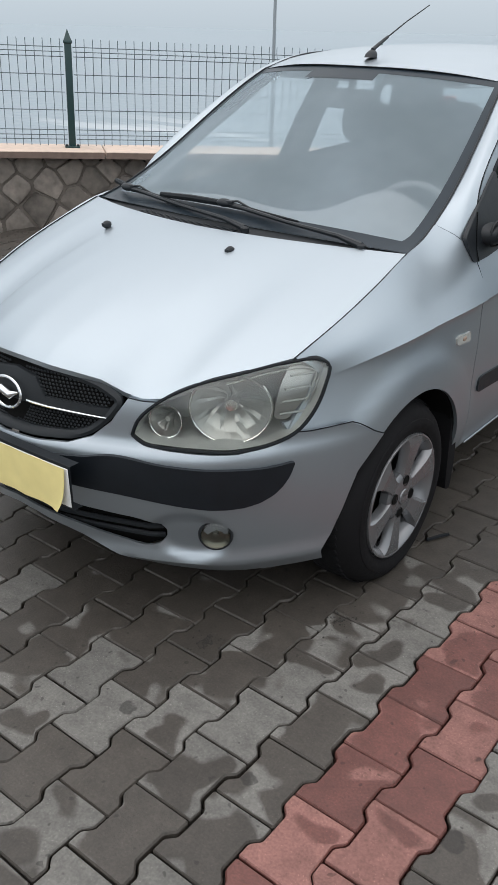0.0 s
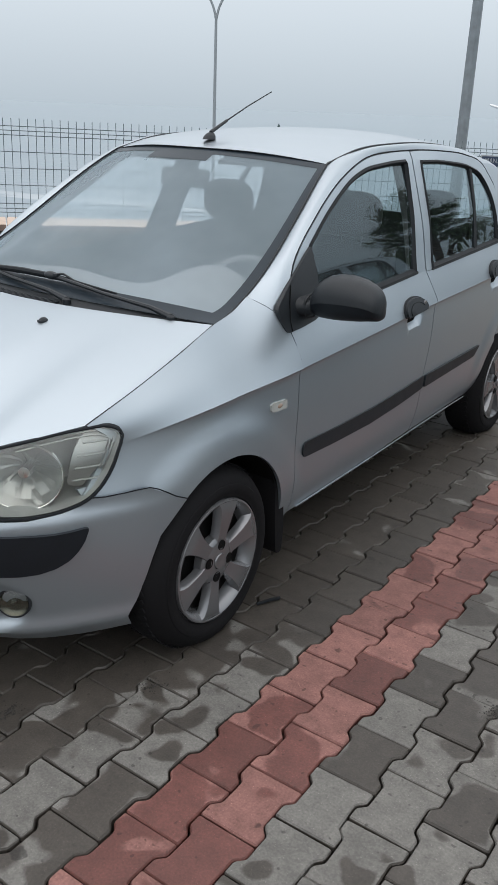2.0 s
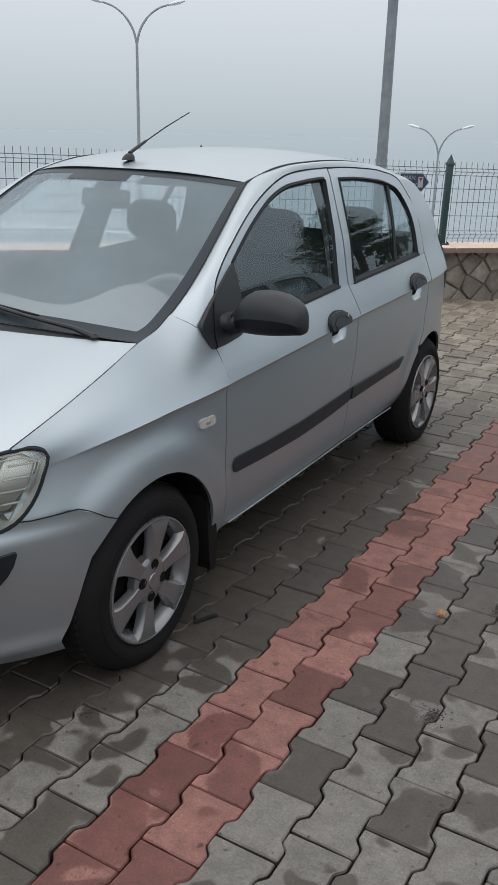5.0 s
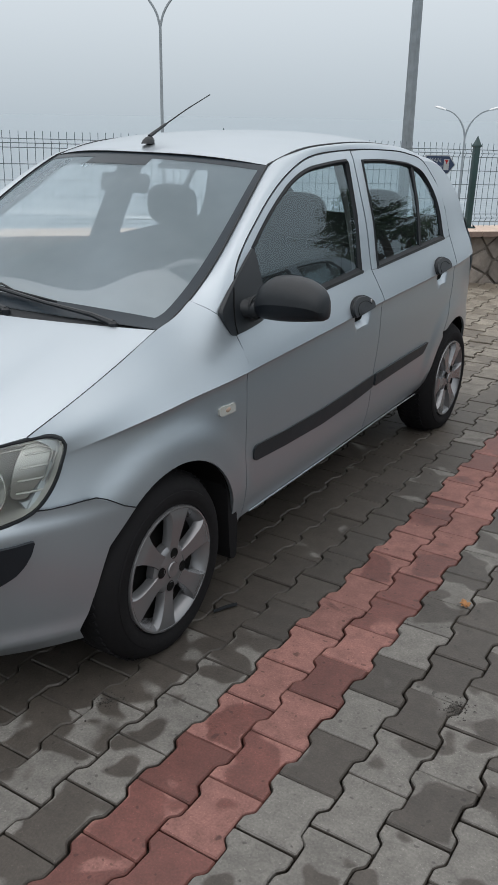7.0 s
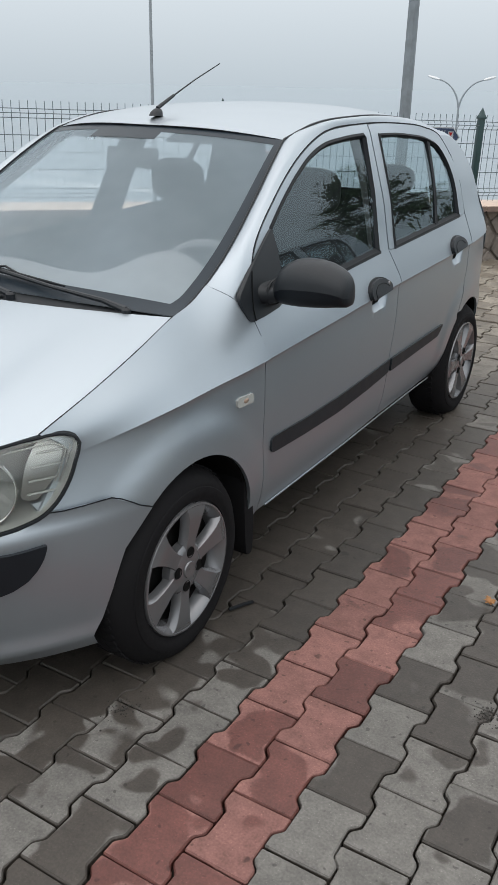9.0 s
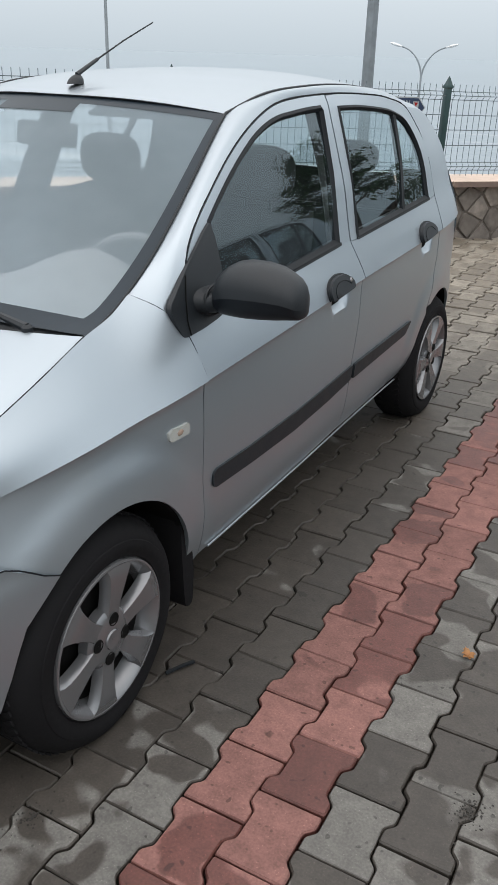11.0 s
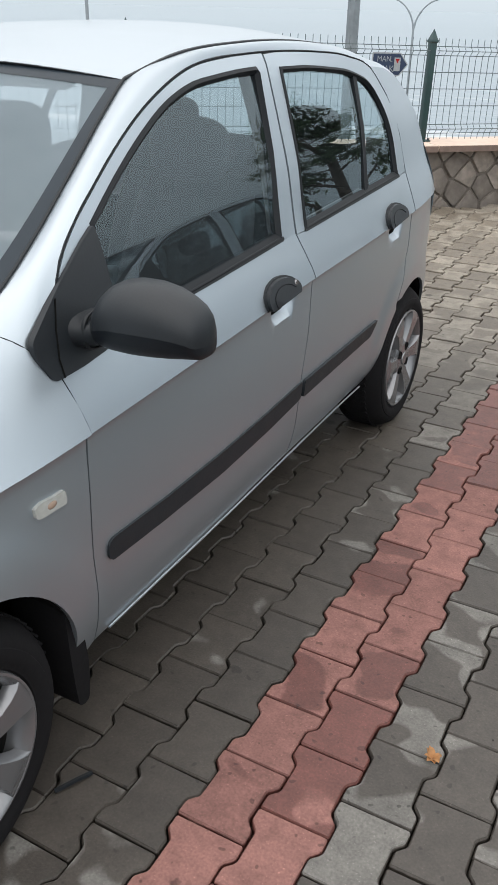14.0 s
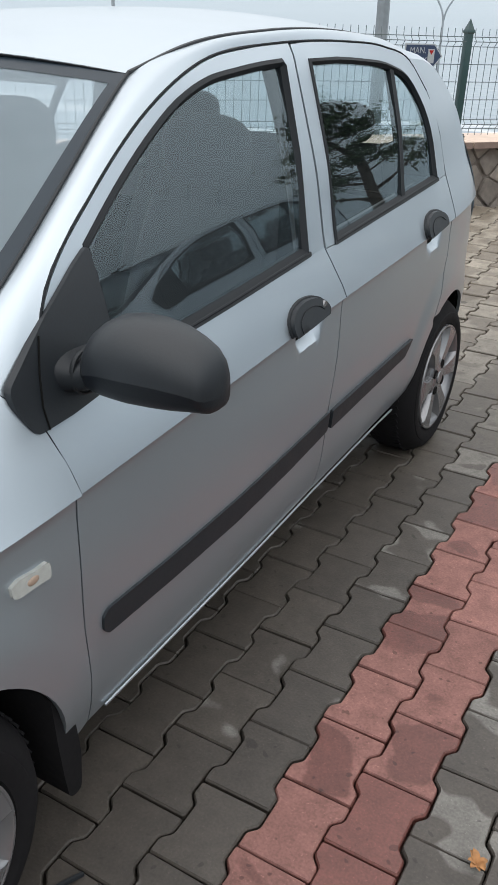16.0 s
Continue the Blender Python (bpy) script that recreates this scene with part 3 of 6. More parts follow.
def flank(s, lift=0.0):
    return lambda y, z, d: (s * (side_x(y, z) + lift - d - (scoop(y, z) if lift == 0.0 else 0.0)), y, z)


def glazing(s):
    """The side glass: bowed like a barrel between belt and roof."""
    def at(y, z, d):
        u = min(max((z - 0.95) / 0.45, 0.0), 1.0)
        return (s * (side_x(y, z) - 0.012 + 0.030 * u * (1 - u) - d), y, z)
    return at


def panel(outline, s, step, lift=0.0, thick=0.012, extra=()):
    """A body panel on the flank; its mesh lines follow the crease, so that the crease stays sharp."""
    pts = []
    for (y0, z0), (y1, z1) in zip(outline, outline[1:] + outline[:1]):
        n = max(1, int(abs(y1 - y0) / 0.06))
        pts += [(y0 + (y1 - y0) * k / n, z0 + (z1 - z0) * k / n) for k in range(n)]
    at = flank(s, lift)
    return skin([(y, z - CREASE(y)) for y, z in pts], lambda y, k, d: at(y, k + CREASE(y), d), step, thick, (extra, (0.0, -0.006, -0.012, -0.03, 0.02)))


NOSE_X = [0, 0.1, 0.2, 0.335, 0.45, 0.533, 0.62, 0.69, 0.745, 0.785, 0.80]
NOSE_Y = [-0.805, -0.795, -0.762, -0.703, -0.645, -0.588, -0.488, -0.378, -0.268, -0.12, 0.0]
_px = spline([(x, y, 0) for x, y in zip(NOSE_X, NOSE_Y)], 120)[:, :2]
_ps = np.r_[0, np.cumsum(np.linalg.norm(np.diff(_px, axis=0), axis=1))]
RAKE = Curve1((0.15, 0.10), (0.195, 0.046), (0.225, 0.016), (0.26, 0.022), (0.30, 0.012), (0.34, 0.0), (0.42, -0.018), (0.50, -0.026), (0.55, -0.025), (0.568, -0.014), (0.585, 0.0), (0.60, 0.004), (0.66, 0.012), (0.72, 0.032), (0.77, 0.072), (0.80, 0.105), (0.83, 0.15))


def nose_s(x):
    """Distance along the nose's plan curve from its middle to the half-width x."""
    return math.copysign(float(np.interp(abs(x), _px[:, 0], _ps)), x)


FOG_S = nose_s(0.485)


def nose(lift=0.0):
    """The front's surface: u runs round the nose from its middle, v is the height."""

    def at(u, v, d):
        a = abs(u)
        e = ((a - FOG_S) / 0.120) ** 2 + ((v - 0.312) / 0.085) ** 2
        if e < 1:
            t = min(1.0, (1 - e) / 0.6)
            d += 0.015 * t * t * (3 - 2 * t)
        x, y = float(np.interp(a, _ps, _px[:, 0])), float(np.interp(a, _ps, _px[:, 1]))
        x2, y2 = float(np.interp(a + 0.01, _ps, _px[:, 0])), float(np.interp(a + 0.01, _ps, _px[:, 1]))
        t = Vector((x2 - x, y2 - y)) if (x2 - x) or (y2 - y) else Vector((0, 1))
        t.normalize()
        n = Vector((t.y, -t.x))
        x, y = x + n.x * (lift - d), y + n.y * (lift - d)
        return (math.copysign(x, u) if a > 1e-6 else 0.0, y + RAKE(v) * (1 - 0.55 * max(0, a - 0.75) / 0.5), v)

    return at


def xz(*pts):
    """An outline on the nose, given by half-widths and heights."""
    return [(nose_s(x), z) for x, z in pts]


def flip(poly):
    return [(-u, v) for u, v in reversed(poly)]


def arc(cy, cz, r, a0, a1, n=14):
    return [(cy + r * math.cos(radians(a)), cz + r * math.sin(radians(a))) for a in np.linspace(a0, a1, n)]


def smooth_line(pts, n):
    return [tuple(p[:2]) for p in spline([(a, b, 0) for a, b in pts], n)]


CUT_F = [(0.452, 0.268), (0.445, 0.36), (0.442, 0.49), (0.443, 0.60), (0.450, 0.72), (0.457, 0.795), (0.450, 0.863), (0.437, 0.918)]
CUT_B = [(1.450, 0.285), (1.450, 0.42), (1.457, 0.549), (1.480, 0.644), (1.503, 0.773), (1.515, 0.852), (1.496, 0.92), (1.477, 0.978)]
GAP = [(0.437, 0.918), (0.468, 1.010), (0.500, 1.073), (0.533, 1.113), (0.580, 1.151), (0.692, 1.219), (0.845, 1.302), (0.930, 1.341), (1.052, 1.386), (1.207, 1.423), (1.357, 1.436), (1.56, 1.442)]
GAP_R = [(1.56, 1.442), (1.72, 1.441), (1.886, 1.435), (2.14, 1.413), (2.302, 1.372), (2.385, 1.28), (2.425, 1.15), (2.425, 1.02)]
WIN_F = [(0.640, 0.938), (0.646, 1.160), (0.717, 1.202), (0.795, 1.246), (0.921, 1.309), (1.038, 1.357), (1.172, 1.390), (1.283, 1.400), (1.394, 1.407), (1.500, 1.410), (1.512, 1.395), (1.453, 1.20), (1.388, 0.981), (1.025, 0.959)]
WIN_R = [(1.534, 0.980), (1.585, 1.20), (1.633, 1.404), (1.80, 1.402), (1.946, 1.392), (2.151, 1.366), (2.255, 1.330), (2.315, 1.257), (2.343, 1.148), (2.335, 1.017), (1.95, 1.000)]
WIN_F = WIN_F[:1] + smooth_line(WIN_F[1:10], 26) + WIN_F[10:]
WIN_R = WIN_R[:3] + smooth_line(WIN_R[3:10], 22) + WIN_R[10:]
CUT_RR = [(2.425, 1.02), (2.425, 0.90), (2.395, 0.76), (2.335, 0.63), (2.29, 0.56)]


_he = spline([(0.632, -0.375, 0.795), (0.653, -0.2, 0.860), (0.657, -0.02, 0.922), (0.650, 0.142, 0.975)], 101)


def HOOD_EDGE(t):
    """The seam between hood and fender, from the headlamp (0) to the windscreen (1)."""
    return tuple(_he[int(round(100 * t))])


def SCREEN_EDGE(v):
    """The windscreen's side edge, from the hood's rear corner (0) to the roof's front corner (1)."""
    p = np.array((0.648, 0.160, 0.971)) + np.array((-0.132, 0.825, 0.429)) * v
    sag = 4 * v * (1 - v) * (-0.024 - 0.035 * (1 - 2 * v))
    return p + np.array((0.015 * 4 * v * (1 - v), -0.423 * sag, 0.906 * sag))


def make_car(name, label, at=None):
    car = thing(name, label, "car")

    # body sides: dark inner shell, fender, quarter, doors
    def shell(s):
        low = skin([(-0.14, 0.56)] + arc(*ARCH_F, 120, 0, 12) + [(0.44, 0.25), (2.16, 0.25)] + arc(*ARCH_R, 180, 0, 16) + [(2.95, 0.3), (2.95, 0.90), (2.38, 0.99), (1.46, 0.96), (0.62, 0.915), (0.45, 0.90), (-0.15, 0.755)], flank(s, -0.022), 0.09, 0.01)
        return low

    both("inner_shell", shell, M_DARK, car, "dark inner body behind the panel gaps")

    fend = [(y - 0.0025, z) for y, z in smooth_line(CUT_F[:6], 14)]
    fend_out = fend + [(y, CREASE(y)) for y in np.linspace(0.452, -0.305, 20)] + [(-0.335, 0.714), (-0.380, 0.650), (-0.412, 0.608), (-0.380, 0.600), (-0.325, 0.602), (-0.262, 0.606), (-0.200, 0.573), (-0.142, 0.538)] + arc(*ARCH_F, 123, 4, 22) + [(0.386, 0.25), (0.43, 0.255)]
    fl = []
    for s in (1, -1):
        f = part("front_fender", panel(fend_out, s, 0.03), M_SILVER, car)
        crs = []
        for yc, pts in ((-0.305, [(0.660, -0.329, 0.7610), HOOD_EDGE(0.0)]), (-0.15, [(0.7055, -0.1635, 0.8048), HOOD_EDGE(0.34)]), (0.0, [(0.720, -0.005, 0.8355), HOOD_EDGE(0.66)]), (0.18, [(0.722, 0.165, 0.862), HOOD_EDGE(1.0)]), (0.31, [(0.724, 0.288, 0.893), SCREEN_EDGE(0.085)]), (0.4535, [(side_x(0.4455, 0.865), 0.4455, 0.865), (side_x(0.434, 0.918), 0.434, 0.918), (0.694, 0.384, 0.985), SCREEN_EDGE(0.19)])):
            crs.append([(s * side_x(yc, CREASE(yc) + 1e-4), yc, CREASE(yc))] + [(s * x, y, z) for x, y, z in pts])
        part("shoulder", loft(crs, 14, 36, 0.006 * s), M_SILVER, f)
        fl.append(f)

    top_edge = [(SCREEN_EDGE(v), g) for v, g in ((0.19, (0.437, 0.918)), (0.31, (0.500, 1.076)), (0.46, (0.583, 1.156)), (0.648, (0.714, 1.235)), (0.873, (0.917, 1.339)), (1.0, (1.058, 1.391)))] + [ ((0.516, 1.2, 1.444), (1.215, 1.427)), ((0.518, 1.5, 1.463), (1.5, 1.444)), ((0.520, 1.9, 1.458), (1.886, 1.438)), ((0.522, 2.2, 1.430), (2.14, 1.416)), ((0.53, 2.42, 1.392), (2.302, 1.377)), ((0.530, 2.50, 1.374), (2.40, 1.370)), ((0.526, 2.545, 1.362), (2.52, 1.342))]

    def rail(s):
        rows = []
        for (x, y, z), (gy, gz) in top_edge:
            gx = side_x(gy, gz)
            mid = ((x + gx) / 2 + 0.012, (y + gy) / 2 - 0.006, (z + gz) / 2 + 0.010)
            rows.append([(s * x, y, z), (s * mid[0], mid[1], mid[2]), (s * gx, gy, gz)])
        return loft(rows, 8, 60, 0.012 * s)

    both("roof_side_rail", rail, M_SILVER, car)

    def door_seam(s):
        bm = bmesh.new()
        tube_into(bm, [flank(s, 0.0025 + 0.04 * (z - 0.797))(y, z, 0) for y, z in smooth_line([(0.4555, 0.797), (0.4495, 0.840), (0.440, 0.885), (0.432, 0.918)], 14)], 0.0012, 6)
        return bm

    both("door_seam", door_seam, M_SEAL, car)

    def pillar_seam(s):
        bm = bmesh.new()
        line = spline([(side_x(0.434, 0.918), 0.434, 0.918), (0.694, 0.384, 0.985), tuple(SCREEN_EDGE(0.19))], 24)
        tube_into(bm, [(s * (x + 0.003), y - 0.002, z + 0.003) for x, y, z in line[6:]], 0.0017, 6)
        return bm

    both("pillar_seam", pillar_seam, M_SEAL, car)

    def gap_seal(s):
        bm = bmesh.new()
        line = smooth_line(GAP[1:], 32) + smooth_line(GAP_R[:6], 20)[1:]
        tube_into(bm, [flank(s, -0.001)(y, z + 0.001, 0) for y, z in line], 0.0026, 6)
        return bm

    both("door_gap_seal", gap_seal, M_SEAL, car)

    quarter = [(2.300, 0.568)] + [(y + 0.004, z) for y, z in reversed(CUT_RR[:-1])] + [(2.430, 1.15), (2.389, 1.282), (2.306, 1.377), (2.40, 1.370), (2.52, 1.342), (2.61, 1.285), (2.70, 1.20), (2.78, 1.08), (2.85, 0.96), (2.88, 0.88), (2.93, 0.60), (2.86, 0.565), (2.815, 0.45), (2.80, 0.36)] + arc(*ARCH_R, 14, 117, 20)
    both("rear_quarter_panel", lambda s: panel(quarter, s, 0.035), M_SILVER, car)

    doors = []
    for s in (1, -1):
        door = part("front_door", panel([(y + 0.001, z) for y, z in smooth_line(CUT_F, 22)] + [(0.64, 0.936), (1.025, 0.957), (1.388, 0.979), (1.473, 0.984)] + [(y - 0.0025, z) for y, z in reversed(smooth_line(CUT_B, 22))] + [(1.0, 0.270)], s, 0.022, extra=HANDLE_CUTS), M_SILVER, car)
        frame_poly = [(y + 0.002, z - 0.0025) for y, z in smooth_line(GAP, 34)] + [(1.560, 1.415), (1.515, 1.20), (1.472, 0.982), (1.388, 0.981), (1.453, 1.20), (1.512, 1.395), (1.500, 1.410)] + list(reversed(WIN_F[1:26])) + [(0.635, 1.10), (0.60, 0.935)]
        part("window_frame", skin(frame_poly, flank(s), 0.035), M_SILVER, door)
        ring_in = inset(WIN_F, 0.019)
        bm = bmesh.new()
        fl_s = flank(s, 0.0)
        outer, inner, deep = [fl_s(y, z, -0.002) for y, z in WIN_F], [fl_s(y, z, 0.006) for y, z in ring_in], [fl_s(y, z, 0.020) for y, z in ring_in]
        lift = [fl_s(*(np.array(a) * 0.6 + np.array(b) * 0.4), -0.006) for a, b in zip(WIN_F, ring_in)]
        grid_into(bm, [[fl_s(y, z, 0.012) for y, z in WIN_F], outer, lift, inner, deep], closed=True)
        part("window_seal", bm, M_SEAL, door)
        part("window_pane", skin(inset(WIN_F, 0.015), glazing(s), 0.03, 0.0), M_GLASS_SIDE, door, "tinted side window glass").visible_shadow = False
        # belt moulding, side moulding
        belt = [(0.62, 0.936), (1.025, 0.957), (1.395, 0.979), (1.400, 0.990), (1.36, 0.990), (1.025, 0.969), (0.64, 0.949)]
        part("belt_moulding", skin(rounded(belt, 0.005), flank(s, 0.004), 0.1, 0.014), M_TRIM, door)
        part("side_moulding", skin(rounded([(0.487, 0.484), (0.500, 0.468), (0.71, 0.460), (0.98, 0.457), (1.25, 0.470), (1.452, 0.487), (1.460, 0.543), (1.25, 0.532), (0.98, 0.521), (0.71, 0.519), (0.505, 0.525), (0.489, 0.516)], 0.009), flank(s, 0.006), 0.07, 0.010), M_BLACK, door, "black plastic rubbing strip")
        part("lining", skin([(0.46, 0.30), (0.46, 0.905), (1.47, 0.965), (1.47, 0.31)], flank(s, -0.07), 0.12, 0.02), M_INNER, door, "grey inner door lining")
        doors.append(door)
        rear = part("rear_door", panel([(y + 0.0025, z) for y, z in smooth_line(CUT_B, 22)] + [(1.482, 0.978), (1.534, 0.978), (1.95, 0.998), (2.335, 1.015), (2.419, 1.020)] + [(y - 0.004, z) for y, z in CUT_RR[:-1]] + [(2.283, 0.560)] + [(y - 0.004, z) for y, z in arc(*ARCH_R, 128, 178, 9)] + [(2.165, 0.274), (1.8, 0.274)], s, 0.022, extra=HANDLE_CUTS), M_SILVER, car)
        frame_poly = [(1.482, 0.980), (1.525, 1.20), (1.568, 1.415), (1.572, 1.437)] + [(y, z - 0.0025) for y, z in smooth_line(GAP_R, 30)[2:-1]] + [(2.419, 1.022)] + list(reversed(WIN_R[3:25])) + [(1.633, 1.404), (1.585, 1.20), (1.534, 0.980)]
        part("window_frame", skin(frame_poly, flank(s), 0.035), M_SILVER, rear)
        bm = bmesh.new()
        ring_in = inset(WIN_R, 0.017)
        lift = [fl_s(*(np.array(a) * 0.6 + np.array(b) * 0.4), -0.006) for a, b in zip(WIN_R, ring_in)]
        grid_into(bm, [[fl_s(y, z, 0.012) for y, z in WIN_R], [fl_s(y, z, -0.002) for y, z in WIN_R], lift, [fl_s(y, z, 0.006) for y, z in ring_in], [fl_s(y, z, 0.020) for y, z in ring_in]], closed=True)
        part("window_seal", bm, M_SEAL, rear)
        part("window_pane", skin(inset(WIN_R, 0.014), glazing(s), 0.03, 0.0), M_GLASS_SIDE, rear, "tinted side window glass").visible_shadow = False
        part("window_divider", skin([(2.018, 1.012), (2.046, 1.014), (2.165, 1.366), (2.138, 1.370)], flank(s, -0.001), 0.08, 0.02), M_SEAL, rear)
        part("belt_moulding", skin(rounded([(1.530, 0.977), (1.95, 0.996), (2.345, 1.014), (2.345, 1.026), (1.95, 1.009), (1.536, 0.990)], 0.005), flank(s, 0.004), 0.1, 0.014), M_TRIM, rear)
        part("side_moulding", skin(rounded([(1.466, 0.489), (2.030, 0.508), (2.072, 0.538), (2.090, 0.554), (1.472, 0.543)], 0.006), flank(s, 0.010), 0.07, 0.014), M_BLACK, rear, "black plastic rubbing strip")
        part("lining", skin([(1.50, 0.31), (1.50, 0.965), (2.33, 1.0), (2.33, 0.66), (2.15, 0.40), (2.13, 0.31)], flank(s, -0.07), 0.12, 0.02), M_INNER, rear, "grey inner door lining")
        doors.append(rear)
        # handles: a rounded grip over a scooped recess
        for door_ob, (hy, hz) in zip((door, rear), HANDLES):
            grip = [(hy - 0.098, hz - 0.038), (hy + 0.084, hz - 0.024), (hy + 0.090, hz - 0.006), (hy + 0.072, hz + 0.012), (hy + 0.034, hz + 0.026), (hy - 0.020, hz + 0.031), (hy - 0.070, hz + 0.021), (hy - 0.100, hz - 0.002)]
            h = part("door_handle", skin(rounded(grip, 0.022, 4), flank(s, 0.017), 0.02, 0.022), M_BLACK, door_ob, "black plastic grip handle")
            part("handle_bezel", skin(rounded(inset(grip, -0.004), 0.02, 4), flank(s, 0.006), 0.02, 0.012), M_TRIM, h)
            bm = bmesh.new()
            tube_into(bm, [flank(s, 0.0175)(hy + a, hz + b, 0) for a, b in smooth_line([(-0.068, -0.032), (-0.070, -0.012), (-0.048, 0.006), (-0.012, 0.013), (0.032, 0.007), (0.056, -0.006)], 18)], 0.0016, 6)
            part("grip_groove", bm, M_SEAL, h)
        if s > 0:
            bm = bmesh.new()
            lathe_into(bm, [(0.0, 0.0001), (0.0, 0.010), (-0.006, 0.012)], 14, "x", flank(s, 0.018)(1.368, 0.873, 0))
            part("key_lock", bm, M_COVER, doors[0])

    # rocker sill below the doors
    def sill(s):
        rows = []
        for y in np.linspace(0.40, 2.17, 16):
            x0 = side_x(min(max(y, 0.56), 1.95), 0.285)
            rows.append([(s * (x0 - 0.020), y, 0.290), (s * (x0 - 0.028), y, 0.272), (s * (x0 - 0.040), y, 0.255), (s * (x0 - 0.060), y, 0.225), (s * (x0 - 0.10), y, 0.190), (s * (x0 - 0.22), y, 0.18)])
        return loft(rows, 10, 16)

    both("sill", sill, M_SILVER, car, "silver painted sill under the doors")

    def sill_edge(s):
        bm = bmesh.new()
        tube_into(bm, [(s * (side_x(min(max(y, 0.56), 1.95), 0.285) + 0.002), y, 0.272 + 0.003 * math.sin((y - 0.42) / 1.75 * math.pi)) for y in np.linspace(0.50, 2.11, 14)], 0.0032, 6)
        return bm

    both("sill_edge", sill_edge, M_SILVER, car, "bright sill edge")

    # hood
    front_pts = [(0.0, 0.0, -0.772, 0.768), (0.2, 0.13, -0.758, 0.760), (0.4, 0.261, -0.703, 0.738), (0.5, 0.318, -0.676, 0.710), (0.57, 0.365, -0.662, 0.700), (0.63, 0.408, -0.640, 0.704), (0.73, 0.478, -0.576, 0.745), (0.87, 0.564, -0.479, 0.776), (1.0, 0.630, -0.375, 0.796)]
    fp = np.array(front_pts)
    hood_rows = []
    us = np.concatenate([-np.linspace(1, 0, 31)[:-1], np.linspace(0, 1, 31)])
    for f in np.linspace(0, 1, 30):
        row = []
        for u in us:
            a = abs(u)
            p0 = np.array([np.interp(a, fp[:, 0], fp[:, k]) for k in (1, 2, 3)])
            p1 = np.array([0.647 * a, -0.018 + 0.160 * a**2, 0.984 - 0.010 * a**3])
            seam = np.array(HOOD_EDGE(f)) - (0.0025, 0, 0)
            b = 0.052 * (1 - a**2.2)
            p = p0 + (p1 - p0) * f + np.array([0, -0.3 * b, b]) * 4 * f**0.75 * (1 - f**0.75)
            # the outermost stretch follows the seam with the fender
            w = max(0.0, (a - 0.80) / 0.20) ** 2
            p = p * (1 - w) + seam * w
            row.append((math.copysign(p[0], u), p[1], p[2]))
        hood_rows.append(row)
    bm = bmesh.new()
    vs = grid_into(bm, hood_rows)
    ws = grid_into(bm, [[(x, y + 0.004, z - 0.015) for x, y, z in r] for r in hood_rows])
    nv, nu = len(vs), len(vs[0])
    ring = [(0, i) for i in range(nu)] + [(j, nu - 1) for j in range(1, nv)] + [(nv - 1, i) for i in range(nu - 2, -1, -1)] + [(j, 0) for j in range(nv - 2, 0, -1)]
    for a, b in zip(ring, ring[1:] + ring[:1]):
        bm.faces.new((vs[a[0]][a[1]], vs[b[0]][b[1]], ws[b[0]][b[1]], ws[a[0]][a[1]]))
    hood = part("hood", bm, M_SILVER, car)

    def hood_seam(s):
        bm = bmesh.new()
        tube_into(bm, [(s * x, y, z + 0.0005) for x, y, z in (HOOD_EDGE(t) for t in np.linspace(0, 1, 30))], 0.0026, 6)
        return bm

    both("hood_gap", hood_seam, M_SEAL, hood)

    def fender_seam(s):
        bm = bmesh.new()
        tube_into(bm, [nose(0.0015)(nose_s(s * x), z, 0) for x, z in ((0.670, 0.611), (0.690, 0.608), (0.716, 0.610), (0.734, 0.612), (0.747, 0.612), (0.757, 0.600), (0.766, 0.583), (0.775, 0.565), (0.784, 0.547))], 0.0018, 6)
        return bm

    both("fender_gap", fender_seam, M_SEAL, car)
    both("fender_flange", lambda s: skin([(-0.415, 0.628), (-0.30, 0.640), (-0.20, 0.612), (-0.12, 0.565), (-0.150, 0.520), (-0.22, 0.550), (-0.28, 0.580), (-0.40, 0.580)], flank(s, -0.005), 0.04, 0.01), M_SILVER, car)
    for wx, wz in ((0.217, 0.962), (-0.305, 0.962)):
        bm = bmesh.new()
        ellipsoid_into(bm, (wx, -0.135, wz), (0.012, 0.018, 0.013), 12, 8)
        box_into(bm, (wx, -0.147, wz + 0.001), (0.014, 0.012, 0.012), 0.003)
        part("washer_nozzle", bm, M_BLACK, hood, "black washer nozzle")

    # roof
    mid_r = Curve1((0.84, 1.428), (0.92, 1.452), (1.05, 1.476), (1.4, 1.503), (1.75, 1.508), (2.2, 1.484), (2.5, 1.440), (2.66, 1.400))
    side_r = Curve1((0.84, 1.36), (0.985, 1.402), (1.2, 1.446), (1.5, 1.465), (1.9, 1.460), (2.2, 1.432), (2.42, 1.394), (2.66, 1.335))
    rows = []
    for f in np.linspace(0, 1, 30):
        row = []
        for u in np.linspace(-1, 1, 31):
            y = (0.860 + 0.12 * u * u) * (1 - f) + (2.64 - 0.095 * u * u) * f
            x = u * (0.514 + 0.012 * f)
            z = side_r(y) + (mid_r(y) - side_r(y)) * (1 - abs(u) ** 2.3)
            row.append((x, y, z))
        rows.append(row)
    bm = bmesh.new()
    grid_into(bm, rows)
    grid_into(bm, [[(x * 0.98, y, z - 0.03 * min(1.0, k / 3)) for x, y, z in r] for k, r in enumerate(rows)])
    roof = part("roof", bm, M_SILVER, car)

    def ditch(s):
        bm = bmesh.new()
